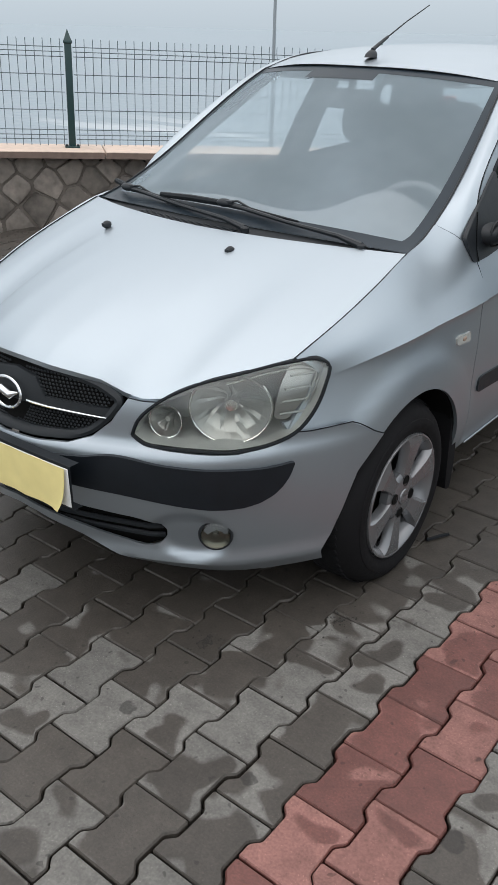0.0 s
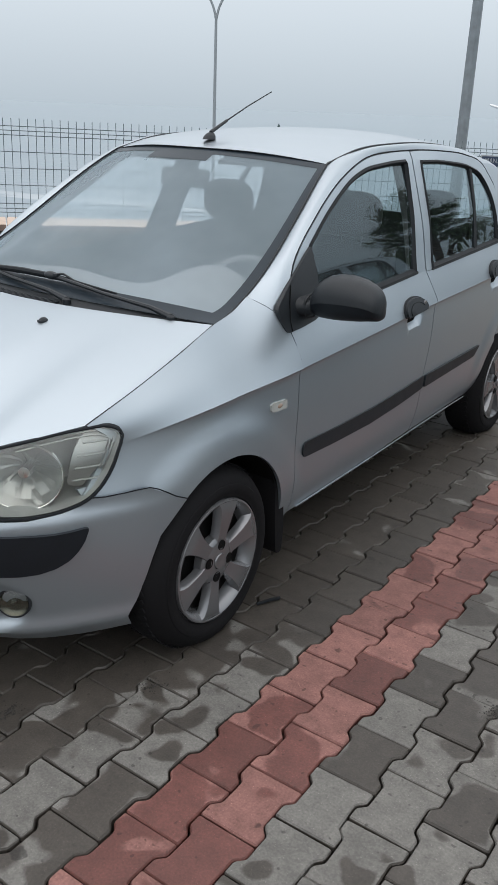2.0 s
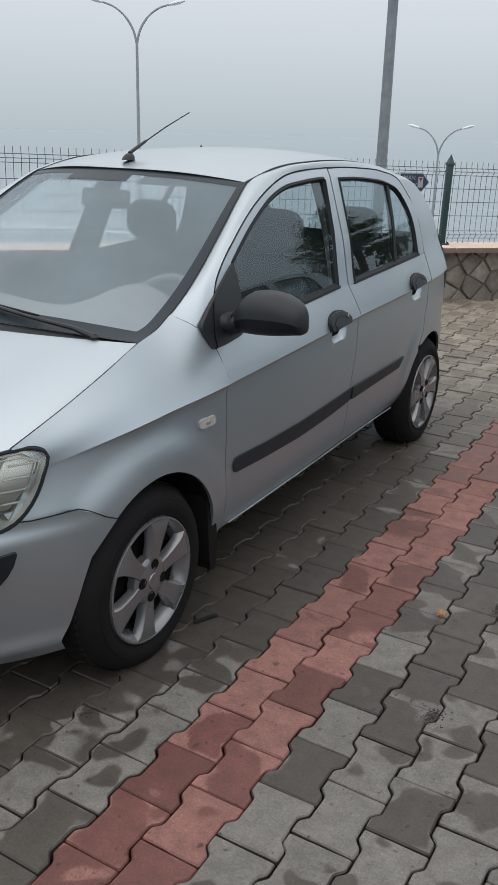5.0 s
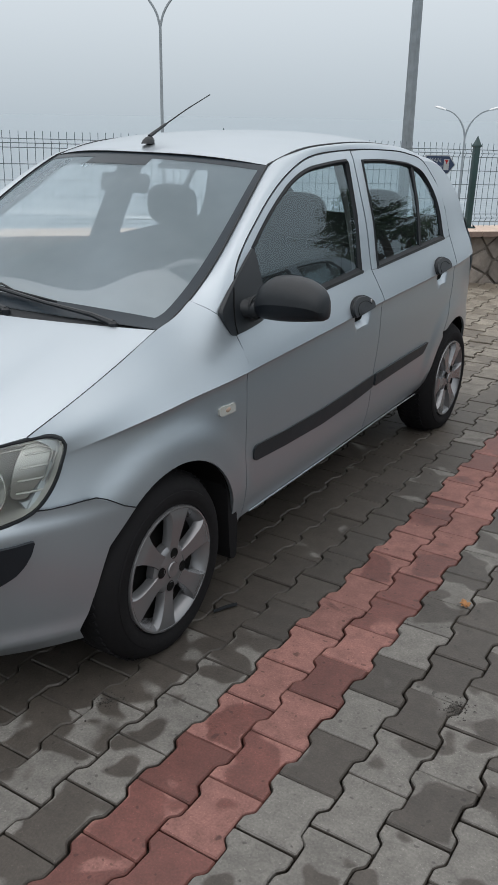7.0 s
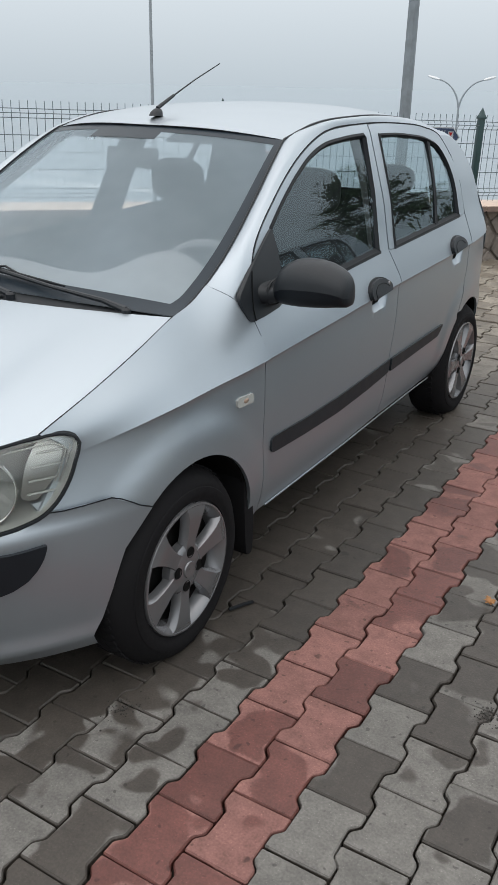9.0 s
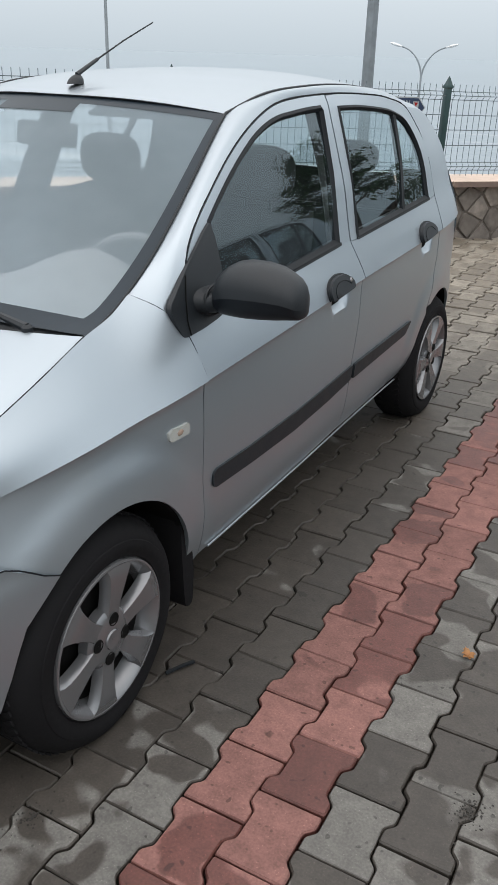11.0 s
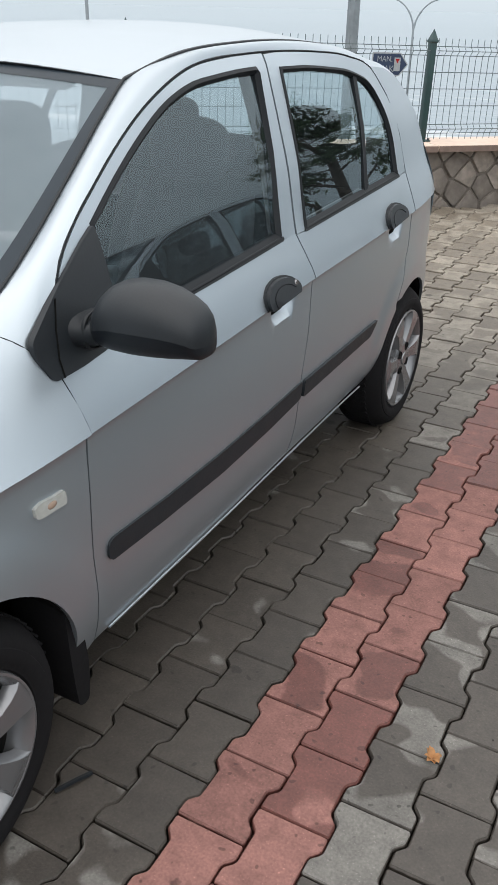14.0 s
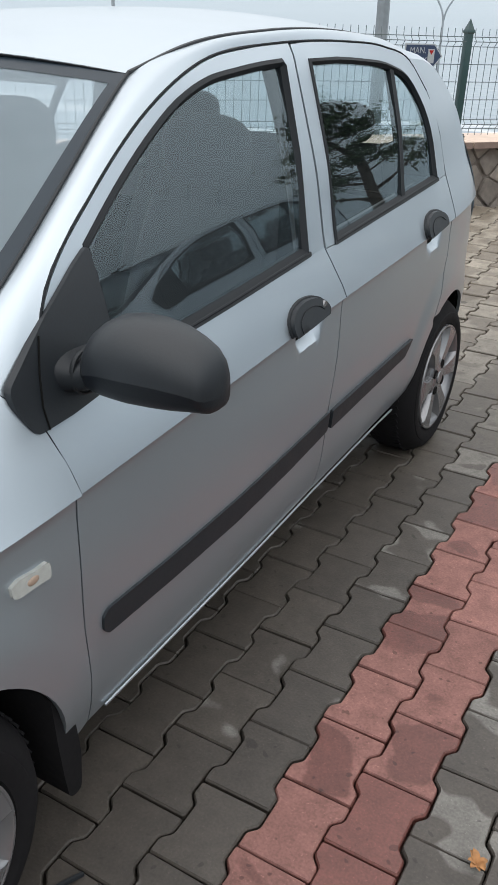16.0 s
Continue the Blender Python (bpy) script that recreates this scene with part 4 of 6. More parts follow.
        tube_into(bm, [(s * x, y, z + 0.001) for x, y, z in spline([(0.517, 0.985, 1.401), (0.517, 1.2, 1.445), (0.519, 1.5, 1.464), (0.521, 1.9, 1.459), (0.523, 2.2, 1.431), (0.53, 2.42, 1.393)], 40)], [0.005] + [0.005] * 38 + [0.003], 6)
        return bm

    both("roof_ditch_moulding", ditch, M_TRIM, roof, "dark roof ditch moulding")
    bm = bmesh.new()
    tube_into(bm, [(0.514 * u, 0.862 + 0.12 * u * u, side_r(0.985) * 0 + side_r(0.865 + 0.12 * u * u) + (mid_r(0.865 + 0.12 * u * u) - side_r(0.865 + 0.12 * u * u)) * (1 - abs(u) ** 2.3) - 0.003) for u in np.linspace(-1, 1, 41)], 0.0026, 6)
    part("windscreen_top_seal", bm, M_SEAL, roof)

    # aerial
    aerial = part("aerial_base", bmesh_aerial_base(), M_BLACK, roof, "black roof aerial base")
    bm = bmesh.new()
    tube_into(bm, [(0, 0.955, 1.488), (0, 1.06, 1.532)], [0.0075, 0.0055], 8)
    part("aerial_grip", bm, M_BLACK, aerial)
    bm = bmesh.new()
    tube_into(bm, [(0, 1.055, 1.530), (0, 1.20, 1.588), (0, 1.370, 1.648)], [0.0030, 0.0026, 0.0022], 6)
    part("aerial_rod", bm, M_TRIM, aerial)

    # windscreen: glass, dark border, cowl
    def screen_pt(u, v, lift):
        a = abs(u)
        mid = np.array([0, 0.075, 0.985]) + np.array([0, 0.793, 0.446]) * v + np.array([0, -0.42, 0.9]) * 0.067 * v * (1 - v)
        rim = SCREEN_EDGE(v)
        p = np.array([u * rim[0], mid[1] + (rim[1] - mid[1]) * a**2, mid[2] + (rim[2] - mid[2]) * a**2.3])
        return p + np.array([0, -0.42, 0.9]) * lift

    def screen(lift=0.0, k0=0.0, k1=1.0, w=1.0):
        return [[tuple(screen_pt(u, v, lift)) for u in np.linspace(-w, w, 25)] for v in np.linspace(k0, k1, 16)]

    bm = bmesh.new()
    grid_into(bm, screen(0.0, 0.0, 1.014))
    ws_ob = part("windscreen", bm, M_GLASS, car, "windscreen glass with a pale veil put in for reflected sky")
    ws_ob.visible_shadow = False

    def frit():
        bm = bmesh.new()
        for v0, v1 in ((0, 0.065), (0.955, 1)):
            grid_into(bm, screen(0.0012, v0, v1, 1.0))
        for s in (1, -1):
            rows = []
            for q in np.linspace(0.0, 1.0, 5):
                rows.append([tuple(screen_pt(s * (1 - (1 - q) * (0.058 - 0.02 * v + 0.07 * max(0.0, (0.12 - v) / 0.12) ** 2)), v, 0.0016)) for v in np.linspace(0, 1, 41)])
            grid_into(bm, rows)
        # pale shade band behind the inside mirror
        grid_into(bm, [[tuple(screen_pt(u, v, 0.0012)) for u in np.linspace(-0.36, 0.20, 10)] for v in (0.90, 0.93, 0.965)])
        return bm

    part("ceramic_border", frit(), M_FRIT, ws_ob, "black border of the windscreen")

    def side_seal(s):
        bm = bmesh.new()
        pts = [screen_pt(s * 1.003, v, 0.004) for v in np.linspace(0.0, 1, 24)]
        tube_into(bm, [tuple(p) for p in pts], 0.0035, 6)
        return bm

    both("screen_side_seal", side_seal, M_TRIM, ws_ob)

    rows = []
    for u in np.linspace(-1, 1, 33):
        a = abs(u)
        x = 0.648 * u
        yr = -0.012 + 0.160 * a**2
        yb = 0.100 + 0.085 * a * a
        rows.append([(x, yr - 0.02, 0.955 - 0.006 * a), (x, yr + 0.012, 0.966 - 0.006 * a), (x, max((yr + yb) / 2, yr + 0.016), 0.974 - 0.010 * a * a), (x * 0.99, max(yb, yr + 0.022), 0.988 - 0.018 * a * a)])
    cowl = part("cowl_panel", loft(rows, 10, 33), M_TRIM, car, "dark plastic cowl with air slots")
    # cowl slots
    bm = bmesh.new()
    for x in np.arange(-0.34, 0.10, 0.0135):
        a = abs(x) / 0.648
        y0 = 0.012 + 0.160 * a * a
        box_into(bm, (x, y0 + 0.012, 0.9745), (0.006, 0.036, 0.006), 0.001)
    part("cowl_grille", bm, M_BLACK, cowl)

    # wipers
    for piv, kn, b0, b1 in (((0.522, 0.098, 0.985), (-0.006, 0.112, 1.036), (-0.305, 0.125, 1.027), (0.285, 0.112, 1.020)), ((0.129, 0.045, 0.986), (-0.500, 0.160, 1.022), (-0.625, 0.220, 1.026), (-0.115, 0.083, 1.014))):
        piv, kn, b0, b1 = (np.array(p) for p in (piv, kn, b0, b1))
        arm = [piv, piv * 0.85 + kn * 0.15 + (0, -0.004, 0.010), piv * 0.5 + kn * 0.5 + (0, -0.012, 0.006), kn * 0.9 + piv * 0.1 + (0, -0.006, 0.004), kn]
        bm = bmesh.new()
        tube_into(bm, [tuple(p) for p in arm], [0.012, 0.008, 0.006, 0.007, 0.008], 8)
        lathe_into(bm, [(-0.03, 0.014), (0.002, 0.014), (0.008, 0.009), (0.009, 0.0005)], 14, "z", tuple(piv))
        wiper = part("wiper", bm, M_BLACK, car, "black windscreen wiper at rest")
        bm = bmesh.new()
        pts = [b0, b0 * 0.5 + kn * 0.5 + (0, -0.003, 0.003), kn, kn * 0.5 + b1 * 0.5, b1]
        tube_into(bm, [tuple(p) for p in pts], [0.009, 0.011, 0.010, 0.006, 0.003], 8)
        part("blade", bm, M_SEAL, wiper)
        bm = bmesh.new()
        ellipsoid_into(bm, tuple(kn + (0, -0.004, 0.003)), (0.032, 0.016, 0.014), 16, 10)
        box_into(bm, tuple(kn + (0.02, -0.008, 0.008)), (0.035, 0.014, 0.012), 0.004)
        part("wiper_joint", bm, M_BLACK, wiper)
        bm = bmesh.new()
        q = kn + (b1 - kn) * 0.42
        tube_into(bm, [tuple(kn + (0, 0, 0.006)), tuple(kn * 0.6 + q * 0.4 + (0, 0.004, 0.016)), tuple(q)], [0.004, 0.004, 0.003], 6)
        part("wiper_bow", bm, M_BLACK, wiper)

    # front: bumper, grille, lamps
    make_front(car)
    make_rear(car)
    make_mirrors(car)
    make_cabin(car)

    # small side lamps on the fenders
    for s, f in zip((1, -1), fl):
        part("side_marker", skin(rounded([(0.285, 0.692), (0.294, 0.686), (0.346, 0.685), (0.368, 0.683), (0.371, 0.706), (0.366, 0.715), (0.340, 0.714), (0.302, 0.717), (0.284, 0.711)], 0.004), flank(s, 0.007), 0.02, 0.014), M_AMBERISH, f, "clear side indicator lamp")
        bm = bmesh.new()
        ellipsoid_into(bm, flank(s, 0.006)(0.330, 0.700, 0), (0.004, 0.014, 0.008), 12, 8)
        part("marker_bulb", bm, M_BULB, f, "dim amber bulb behind the lens")

    # wheels and arches
    for x0, y0, arch in ((0.780, 0.017, ARCH_F), (0.780, 2.471, ARCH_R)):
        for s in (1, -1):
            make_wheel(car, s, x0, y0)
            bm = bmesh.new()
            rows = []
            for x in (0.79, 0.70, 0.50):
                rows.append([(s * x, arch[0] + (arch[2] + (0.004 if a < 2.1 else -0.016)) * math.cos(a), arch[1] + (arch[2] + 0.004) * math.sin(a)) for a in np.linspace(radians(-10), radians(185), 24)])
            rows.append([(s * 0.495, arch[0], arch[1]) for _ in range(24)])
            rows[0] = [(s * (side_x(min(max(p[1], -0.35), 2.9), max(p[2], 0.16)) - (0.055 if p[1] < -0.10 else 0.010)), p[1], p[2]) for p in rows[0]]
            grid_into(bm, rows)
            part("wheel_arch_liner", bm, M_DARK, car)
    for s in (1, -1):
        part("mud_flap", skin(rounded([(0.345, 0.44), (0.352, 0.30), (0.360, 0.20), (0.368, 0.142), (0.402, 0.140), (0.410, 0.24), (0.402, 0.32), (0.368, 0.43)], 0.018), lambda y, z, d, s=s: (s * (0.770 - d), y, z), 0.05, 0.15), M_TYRE, car, "black rubber mud flap")
    bm = bmesh.new()
    box_into(bm, (0, 1.25, 0.235), (1.18, 2.9, 0.17), 0.03)
    box_into(bm, (0, -0.29, 0.255), (0.90, 0.36, 0.11), 0.03)
    box_into(bm, (0, 1.26, 0.24), (1.30, 1.66, 0.09), 0.02)
    part("underbody", bm, M_DARK, car)
    return car


def bmesh_aerial_base():
    bm = bmesh.new()
    rows = []
    for t, w, l, h in ((0, 0.020, 0.034, 0.0), (0.4, 0.018, 0.030, 0.012), (0.8, 0.012, 0.020, 0.022), (1, 0.004, 0.008, 0.027)):
        rows.append([(w * math.cos(a), 0.945 + 0.012 * t + l * math.sin(a), 1.462 + h) for a in np.linspace(0, 2 * math.pi, 18, endpoint=False)])
    vs = grid_into(bm, rows, closed=True)
    bm.faces.new(vs[-1])
    return bm


def make_front(car):
    # upper apron between grille and lamps, then the wide bumper face, then the chin
    head = [(0.355, 0.607), (0.362, 0.636), (0.405, 0.693), (0.470, 0.738), (0.560, 0.770), (0.625, 0.787), (0.672, 0.788), (0.694, 0.770), (0.699, 0.714), (0.686, 0.645), (0.668, 0.610), (0.636, 0.588), (0.583, 0.577), (0.512, 0.580), (0.436, 0.583), (0.380, 0.590)]
    grille = [(-0.316, 0.702), (-0.261, 0.732), (-0.13, 0.756), (0, 0.764), (0.13, 0.756), (0.261, 0.732), (0.316, 0.702), (0.324, 0.680), (0.296, 0.632), (0.254, 0.592), (0.208, 0.574), (0.10, 0.568), (0, 0.567), (-0.10, 0.568), (-0.208, 0.574), (-0.254, 0.592), (-0.296, 0.632), (-0.324, 0.680)]
    grille = rounded(grille, 0.03, 3)
    strip_top = [(0.255, 0.543), (0.30, 0.553), (0.455, 0.541), (0.567, 0.533), (0.641, 0.530), (0.678, 0.537)]
    strip_bot = [(0.22, 0.452), (0.393, 0.436), (0.50, 0.421), (0.566, 0.414), (0.615, 0.421), (0.652, 0.452), (0.672, 0.50)]
    side_cut = [(0.784, 0.545), (0.766, 0.580), (0.747, 0.607), (0.716, 0.603), (0.690, 0.600), (0.676, 0.606)]
    arch_edge = [(0.784, 0.545), (0.763, 0.458), (0.745, 0.346), (0.722, 0.249), (0.705, 0.178)]
    top = [(0.0, 0.560), (0.12, 0.562), (0.20, 0.567), (0.254, 0.588), (0.300, 0.634), (0.328, 0.684), (0.335, 0.700), (0.365, 0.696), (0.402, 0.696), (0.357, 0.640), (0.348, 0.604), (0.380, 0.582), (0.436, 0.575), (0.512, 0.571), (0.583, 0.568), (0.636, 0.579), (0.676, 0.609), (0.690, 0.606), (0.716, 0.608), (0.747, 0.610), (0.766, 0.581), (0.784, 0.545)]
    low = [(0.763, 0.458), (0.745, 0.346), (0.722, 0.249), (0.705, 0.178), (0.62, 0.172), (0.51, 0.176), (0.395, 0.190), (0.30, 0.222), (0.233, 0.250), (0.15, 0.285), (0.07, 0.313), (0.0, 0.325)]
    hole = [(0.0, 0.352), (0.10, 0.335), (0.20, 0.306), (0.30, 0.278), (0.375, 0.266), (0.412, 0.282), (0.428, 0.312), (0.424, 0.338), (0.40, 0.352), (0.30, 0.370), (0.20, 0.382), (0.0, 0.392)]
    hole = [hole[0]] + smooth_line(hole[1:-1], 26) + [hole[-1]]
    body = part("front_bumper", skin(xz(*(top + low + hole)), nose(), 0.013, 0.008), M_BUMPER_SHADED, car, "silver front bumper")
    part("bumper_half", skin(flip(xz(*(top + low + hole))), nose(), 0.013, 0.008), M_BUMPER_SHADED, body)
    # dark rubbing band, with a raised rounded section
    strip_top, strip_bot = smooth_line(strip_top, 18), smooth_line(strip_bot, 18)
    full = [(-x, z) for x, z in reversed(strip_top)] + [(-0.15, 0.533), (0, 0.531), (0.15, 0.533)] + strip_top + list(reversed(strip_bot)) + [(0.16, 0.458), (0, 0.460), (-0.16, 0.458)] + [(-x, z) for x, z in strip_bot]
    part("rubbing_band", skin(rounded(xz(*full), 0.008), nose(0.011), 0.03, 0.016), M_BAND, body, "black plastic bumper band")
    # air intake with a dark recess, lip below
    part("air_intake", skin(xz((-0.42, 0.345), (0, 0.392), (0.42, 0.345), (0.42, 0.27), (0.33, 0.225), (0, 0.30), (-0.33, 0.225), (-0.42, 0.27)), nose(-0.05), 0.06, 0.02), M_DARK, body)
    # slats in the intake
    for zz in (0.335, 0.305):
        bm = bmesh.new()
        tube_into(bm, [nose(-0.03)(nose_s(x), zz - 0.02 * abs(x) / 0.4, 0) for x in np.linspace(-0.41, 0.41, 25)], 0.008, 6)
        part("intake_slat", bm, M_TRIM, body)
    # grille: recessed mesh, rim, chrome bars, round emblem
    g = part("grille", skin(xz(*grille), nose(-0.016), 0.05, 0.01), M_DARK, car, "black honeycomb radiator grille")
    bm = bmesh.new()
    outer = [nose(-0.002)(u, v, 0) for u, v in xz(*grille)]
    inn = inset(xz(*grille), 0.020)
    grid_into(bm, [[nose(-0.014)(u, v, 0) for u, v in xz(*grille)], outer, [nose(0.004)(u, v, 0) for u, v in inset(xz(*grille), 0.010)], [nose(-0.003)(u, v, 0) for u, v in inn], [nose(-0.016)(u, v, 0) for u, v in inn]], closed=True)
    part("grille_rim", bm, M_TRIM, g)
    bm = bmesh.new()
    k = 0
    for z in np.arange(0.582, 0.737, 0.0088):
        k += 1
        for x in np.arange(-0.30, 0.30, 0.0105):
            xx = x + (0.0052 if k % 2 else 0)
            half = np.interp(z, [0.575, 0.6, 0.64, 0.69, 0.71, 0.735], [0.20, 0.25, 0.28, 0.30, 0.26, 0.15])
            if abs(xx) > half or math.hypot(xx, z - 0.662) < 0.075 or abs(z - 0.652) < 0.012:
                continue
            p = Vector(nose(-0.008)(nose_s(xx), z, 0))
            vs = [bm.verts.new(p + Vector((0.0048 * math.cos(a), 0.0, 0.0040 * math.sin(a)))) for a in np.linspace(0, 2 * math.pi, 6, endpoint=False)]
            ws = [bm.verts.new(p + Vector((0.0034 * math.cos(a), -0.003, 0.0026 * math.sin(a)))) for a in np.linspace(0, 2 * math.pi, 6, endpoint=False)]
            for i in range(6):
                bm.faces.new((vs[i], vs[(i + 1) % 6], ws[(i + 1) % 6], ws[i]))
            bm.faces.new(ws)
    part("grille_mesh", bm, M_TRIM, g, "dark honeycomb mesh")["kind"] = "stuff"
    part("grille_bridge", skin(xz((-0.31, 0.646), (0.31, 0.646), (0.31, 0.664), (0.12, 0.672), (0.08, 0.715), (0, 0.728), (-0.08, 0.715), (-0.12, 0.672), (-0.31, 0.664)), nose(-0.002), 0.04, 0.012), M_TRIM, g)
    for s in (1, -1):
        bm = bmesh.new()
        tube_into(bm, [nose(0.006)(nose_s(s * x), 0.656 - 0.012 * (x - 0.07) / 0.22, 0) for x in np.linspace(0.068, 0.29, 12)], [0.003] + [0.0042] * 10 + [0.0025], 8)
        part("chrome_bar", bm, M_CHROME, g, "chrome grille bar")
    bm = bmesh.new()
    c = Vector(nose(0.012)(0, 0.664, 0))
    rows = []
    for rr in range(9):
        b = 2 * math.pi * rr / 8
        rows.append([c + Vector(((0.058 + 0.0045 * math.cos(b)) * math.cos(a), 0.0045 * math.sin(b) + 0.012 * math.sin(a) * 0.6, (0.040 + 0.0045 * math.cos(b)) * math.sin(a))) for a in np.linspace(0, 2 * math.pi, 40, endpoint=False)])
    grid_into(bm, rows, closed=True)
    em = part("emblem_ring", bm, M_CHROME, g, "oval chrome emblem ring")
    bm = bmesh.new()
    tube_into(bm, [c + Vector((-0.046, 0.002, -0.006)), c + Vector((-0.018, -0.002, 0.006)), c + Vector((0.018, -0.002, -0.004)), c + Vector((0.046, 0.002, 0.008))], [0.003, 0.012, 0.012, 0.003], 10)
    part("emblem_bars", bm, M_CHROME, em)
    for s in (1, -1):
        bm = bmesh.new()
        tube_into(bm, [nose(0.0015)(nose_s(s * x), z, 0) for x, z in ((0.334, 0.7005), (0.350, 0.6985), (0.366, 0.6965), (0.388, 0.6965), (0.404, 0.6975))], 0.0016, 6)
        part("hood_lip_gap", bm, M_SEAL, body)
    # number plate on a black holder, covered by a sheet of yellow paper
    bm = bmesh.new()
    rows = []
    for x in np.linspace(-0.245, 0.290, 14):
        p = nose(0.03)(nose_s(x), 0.5, 0)
        yy = -0.858 + 0.12 * x * x
        rows.append([(x, yy + 0.03, 0.553), (x, yy, 0.553), (x, yy + 0.004, 0.425), (x, yy + 0.034, 0.425)])
    bm = bmesh.new()
    grid_into(bm, rows)
    holder = part("plate_holder", bm, M_BLACK, body, "black plate holder")
    rows = []
    for x in np.linspace(-0.236, 0.286, 14):
        yy = -0.864 + 0.12 * x * x
        rows.append([(x, yy, 0.546), (x, yy + 0.004, 0.434)])
    part("number_plate", loft(rows, 4, 14, 0.002), M_WHITE, holder, "white number plate edge")
    rows = []
    for x in np.linspace(-0.23, 0.279, 30):
        yy = -0.869 + 0.12 * x * x - 0.0018 * math.sin(x * 60)
        k = max(0, (x - 0.229) / 0.05)
        rows.append([(x, yy - 0.001, 0.549 - 0.002 * k), (x, yy - 0.002 - 0.003 * k, 0.50), (x - 0.006 * k, yy - 0.003 - 0.010 * k, 0.45), (x - 0.018 * k, yy - 0.003 - 0.016 * k, 0.424)])
    part("paper_cover", loft(rows, 12, 30, 0.0008), M_PAPER, holder, "creased yellow paper taped over the plate", True)
    for s in (1, -1):
        make_headlamp(car, s, head)
        make_fog(body, s)


def make_headlamp(car, s, head):
    out = smooth_line(xz(*(head + head[:1])), 60)[:-1]
    if s < 0:
        out = flip(out)
    bm = bmesh.new()
    grid_into(bm, [[nose(lf)(u, v, 0) for u, v in inset(out, d)] for d, lf in ((-0.0045, -0.030), (-0.0042, -0.004), (-0.0022, 0.000), (0.0008, 0.001), (0.0025, -0.004))], closed=True)
    ring = [Vector(nose(0.003)(u, v, 0)) for u, v in inset(out, -0.0015)]
    tube_into(bm, ring + ring[:1], 0.0042, 6)
    lamp = part("headlamp", bm, M_SEAL, car, "slightly yellowed clear headlamp with a black seal")
    # housing set back behind the lens
    bm = bmesh.new()
    ring0 = [nose(0.0)(u, v, 0) for u, v in inset(out, 0.004)]
    ring1 = [nose(-0.050)(u, v, 0) for u, v in inset(out, 0.010)]
    ring2 = [nose(-0.125)(u, v, 0) for u, v in inset(out, 0.030)]
    vs = grid_into(bm, [ring0, ring1, ring2], closed=True)
    bm.faces.new(vs[-1])
    bmesh.ops.triangulate(bm, faces=[f for f in bm.faces if len(f.verts) > 4])
    part("housing", bm, M_LAMPGREY, lamp, "grey reflector housing")
    # main reflector bowl and the small indicator bowl
    cut = random.Random(21)
    for nm, (x, z), r, rz, dep in (("main_reflector", (0.567, 0.676), 0.102, 0.094, 0.060), ("indicator_reflector", (0.424, 0.636), 0.043, 0.045, 0.040)):
        c = Vector(nose(-0.046)(nose_s(s * x), z, 0))
        n = (c - Vector(nose(-0.05)(nose_s(s * x), z, 0))).normalized()
        n = (n + Vector((0, -0.35, 0.08))).normalized()
        t = n.cross(Vector((0, 0, 1))).normalized()
        up = t.cross(n)
        bm = bmesh.new()
        rows = []
        for k, (q, d) in enumerate(((1.05, 0.002), (1.02, 0.008), (0.985, 0.004), (0.82, -0.25 * dep), (0.6, -0.55 * dep), (0.35, -0.85 * dep), (0.12, -dep))):
            row = []
            for i, a in enumerate(np.linspace(0, 2 * math.pi, 36, endpoint=False)):
                facet = cut.uniform(-0.006, 0.006) if 2 < k < 6 and i % 4 == 1 else 0.0
                row.append(c + t * (r * q * math.cos(a)) + up * ((rz if math.sin(a) < 0 else rz * 0.86) * q * math.sin(a)) + n * (d + facet))
            rows.append(row)
        vs = grid_into(bm, rows, closed=True)
        bm.faces.new(vs[-1])
        bowl = part(nm, bm, M_REFL, lamp, "faceted bright reflector bowl", False)
        bm = bmesh.new()
        rows = []
        for q, d in ((0.20, -0.9), (0.20, -0.3), (0.15, -0.12), (0.02, -0.1)):
            rows.append([c + t * (r * q * math.cos(a)) + up * (r * q * math.sin(a)) + n * (dep * d) for a in np.linspace(0, 2 * math.pi, 16, endpoint=False)])
        grid_into(bm, rows, closed=True)
        part("bulb_cap", bm, M_CHROME if x > 0.5 else M_LAMPGREY, bowl)
        bm = bmesh.new()
        ring = [tuple(c + t * (r * 1.04 * math.cos(a)) + up * (rz * 1.04 * math.sin(a)) + n * 0.010) for a in np.linspace(radians(140), radians(395), 35)]
        tube_into(bm, ring, 0.0022, 6, False)
        part("bowl_rim", bm, M_CHROME, bowl)
    # fluted side panel of the housing beside the main bowl
    side = rounded([(0.640, 0.640), (0.662, 0.632), (0.686, 0.690), (0.688, 0.745), (0.672, 0.774), (0.640, 0.772)], 0.01)
    side = xz(*side) if s > 0 else flip(xz(*side))
    part("fluted_panel", skin(side, nose(-0.032), 0.02, 0.004), M_REFL, lamp)
    # bright outer flutes
    for k in range(4):
        bm = bmesh.new()
        z0 = 0.652 + 0.032 * k
        tube_into(bm, [nose(-0.026)(nose_s(s * x), z0 + 0.06 * (x - 0.635), 0) for x in np.linspace(0.648, 0.688, 6)], 0.003, 6)
        part("flute", bm, M_REFL, lamp)
    for d in (0.014, 0.024):
        bm = bmesh.new()
        line = [nose(-0.020)(u, v, 0) for u, v in inset(out, d)]
        tube_into(bm, line[14:34], 0.0022, 6)
        part("bright_liner", bm, M_REFL, lamp)
    part("lens", skin(out, nose(0.004), 0.025, 0.003), M_LENS, lamp, "clear headlamp lens").visible_shadow = False


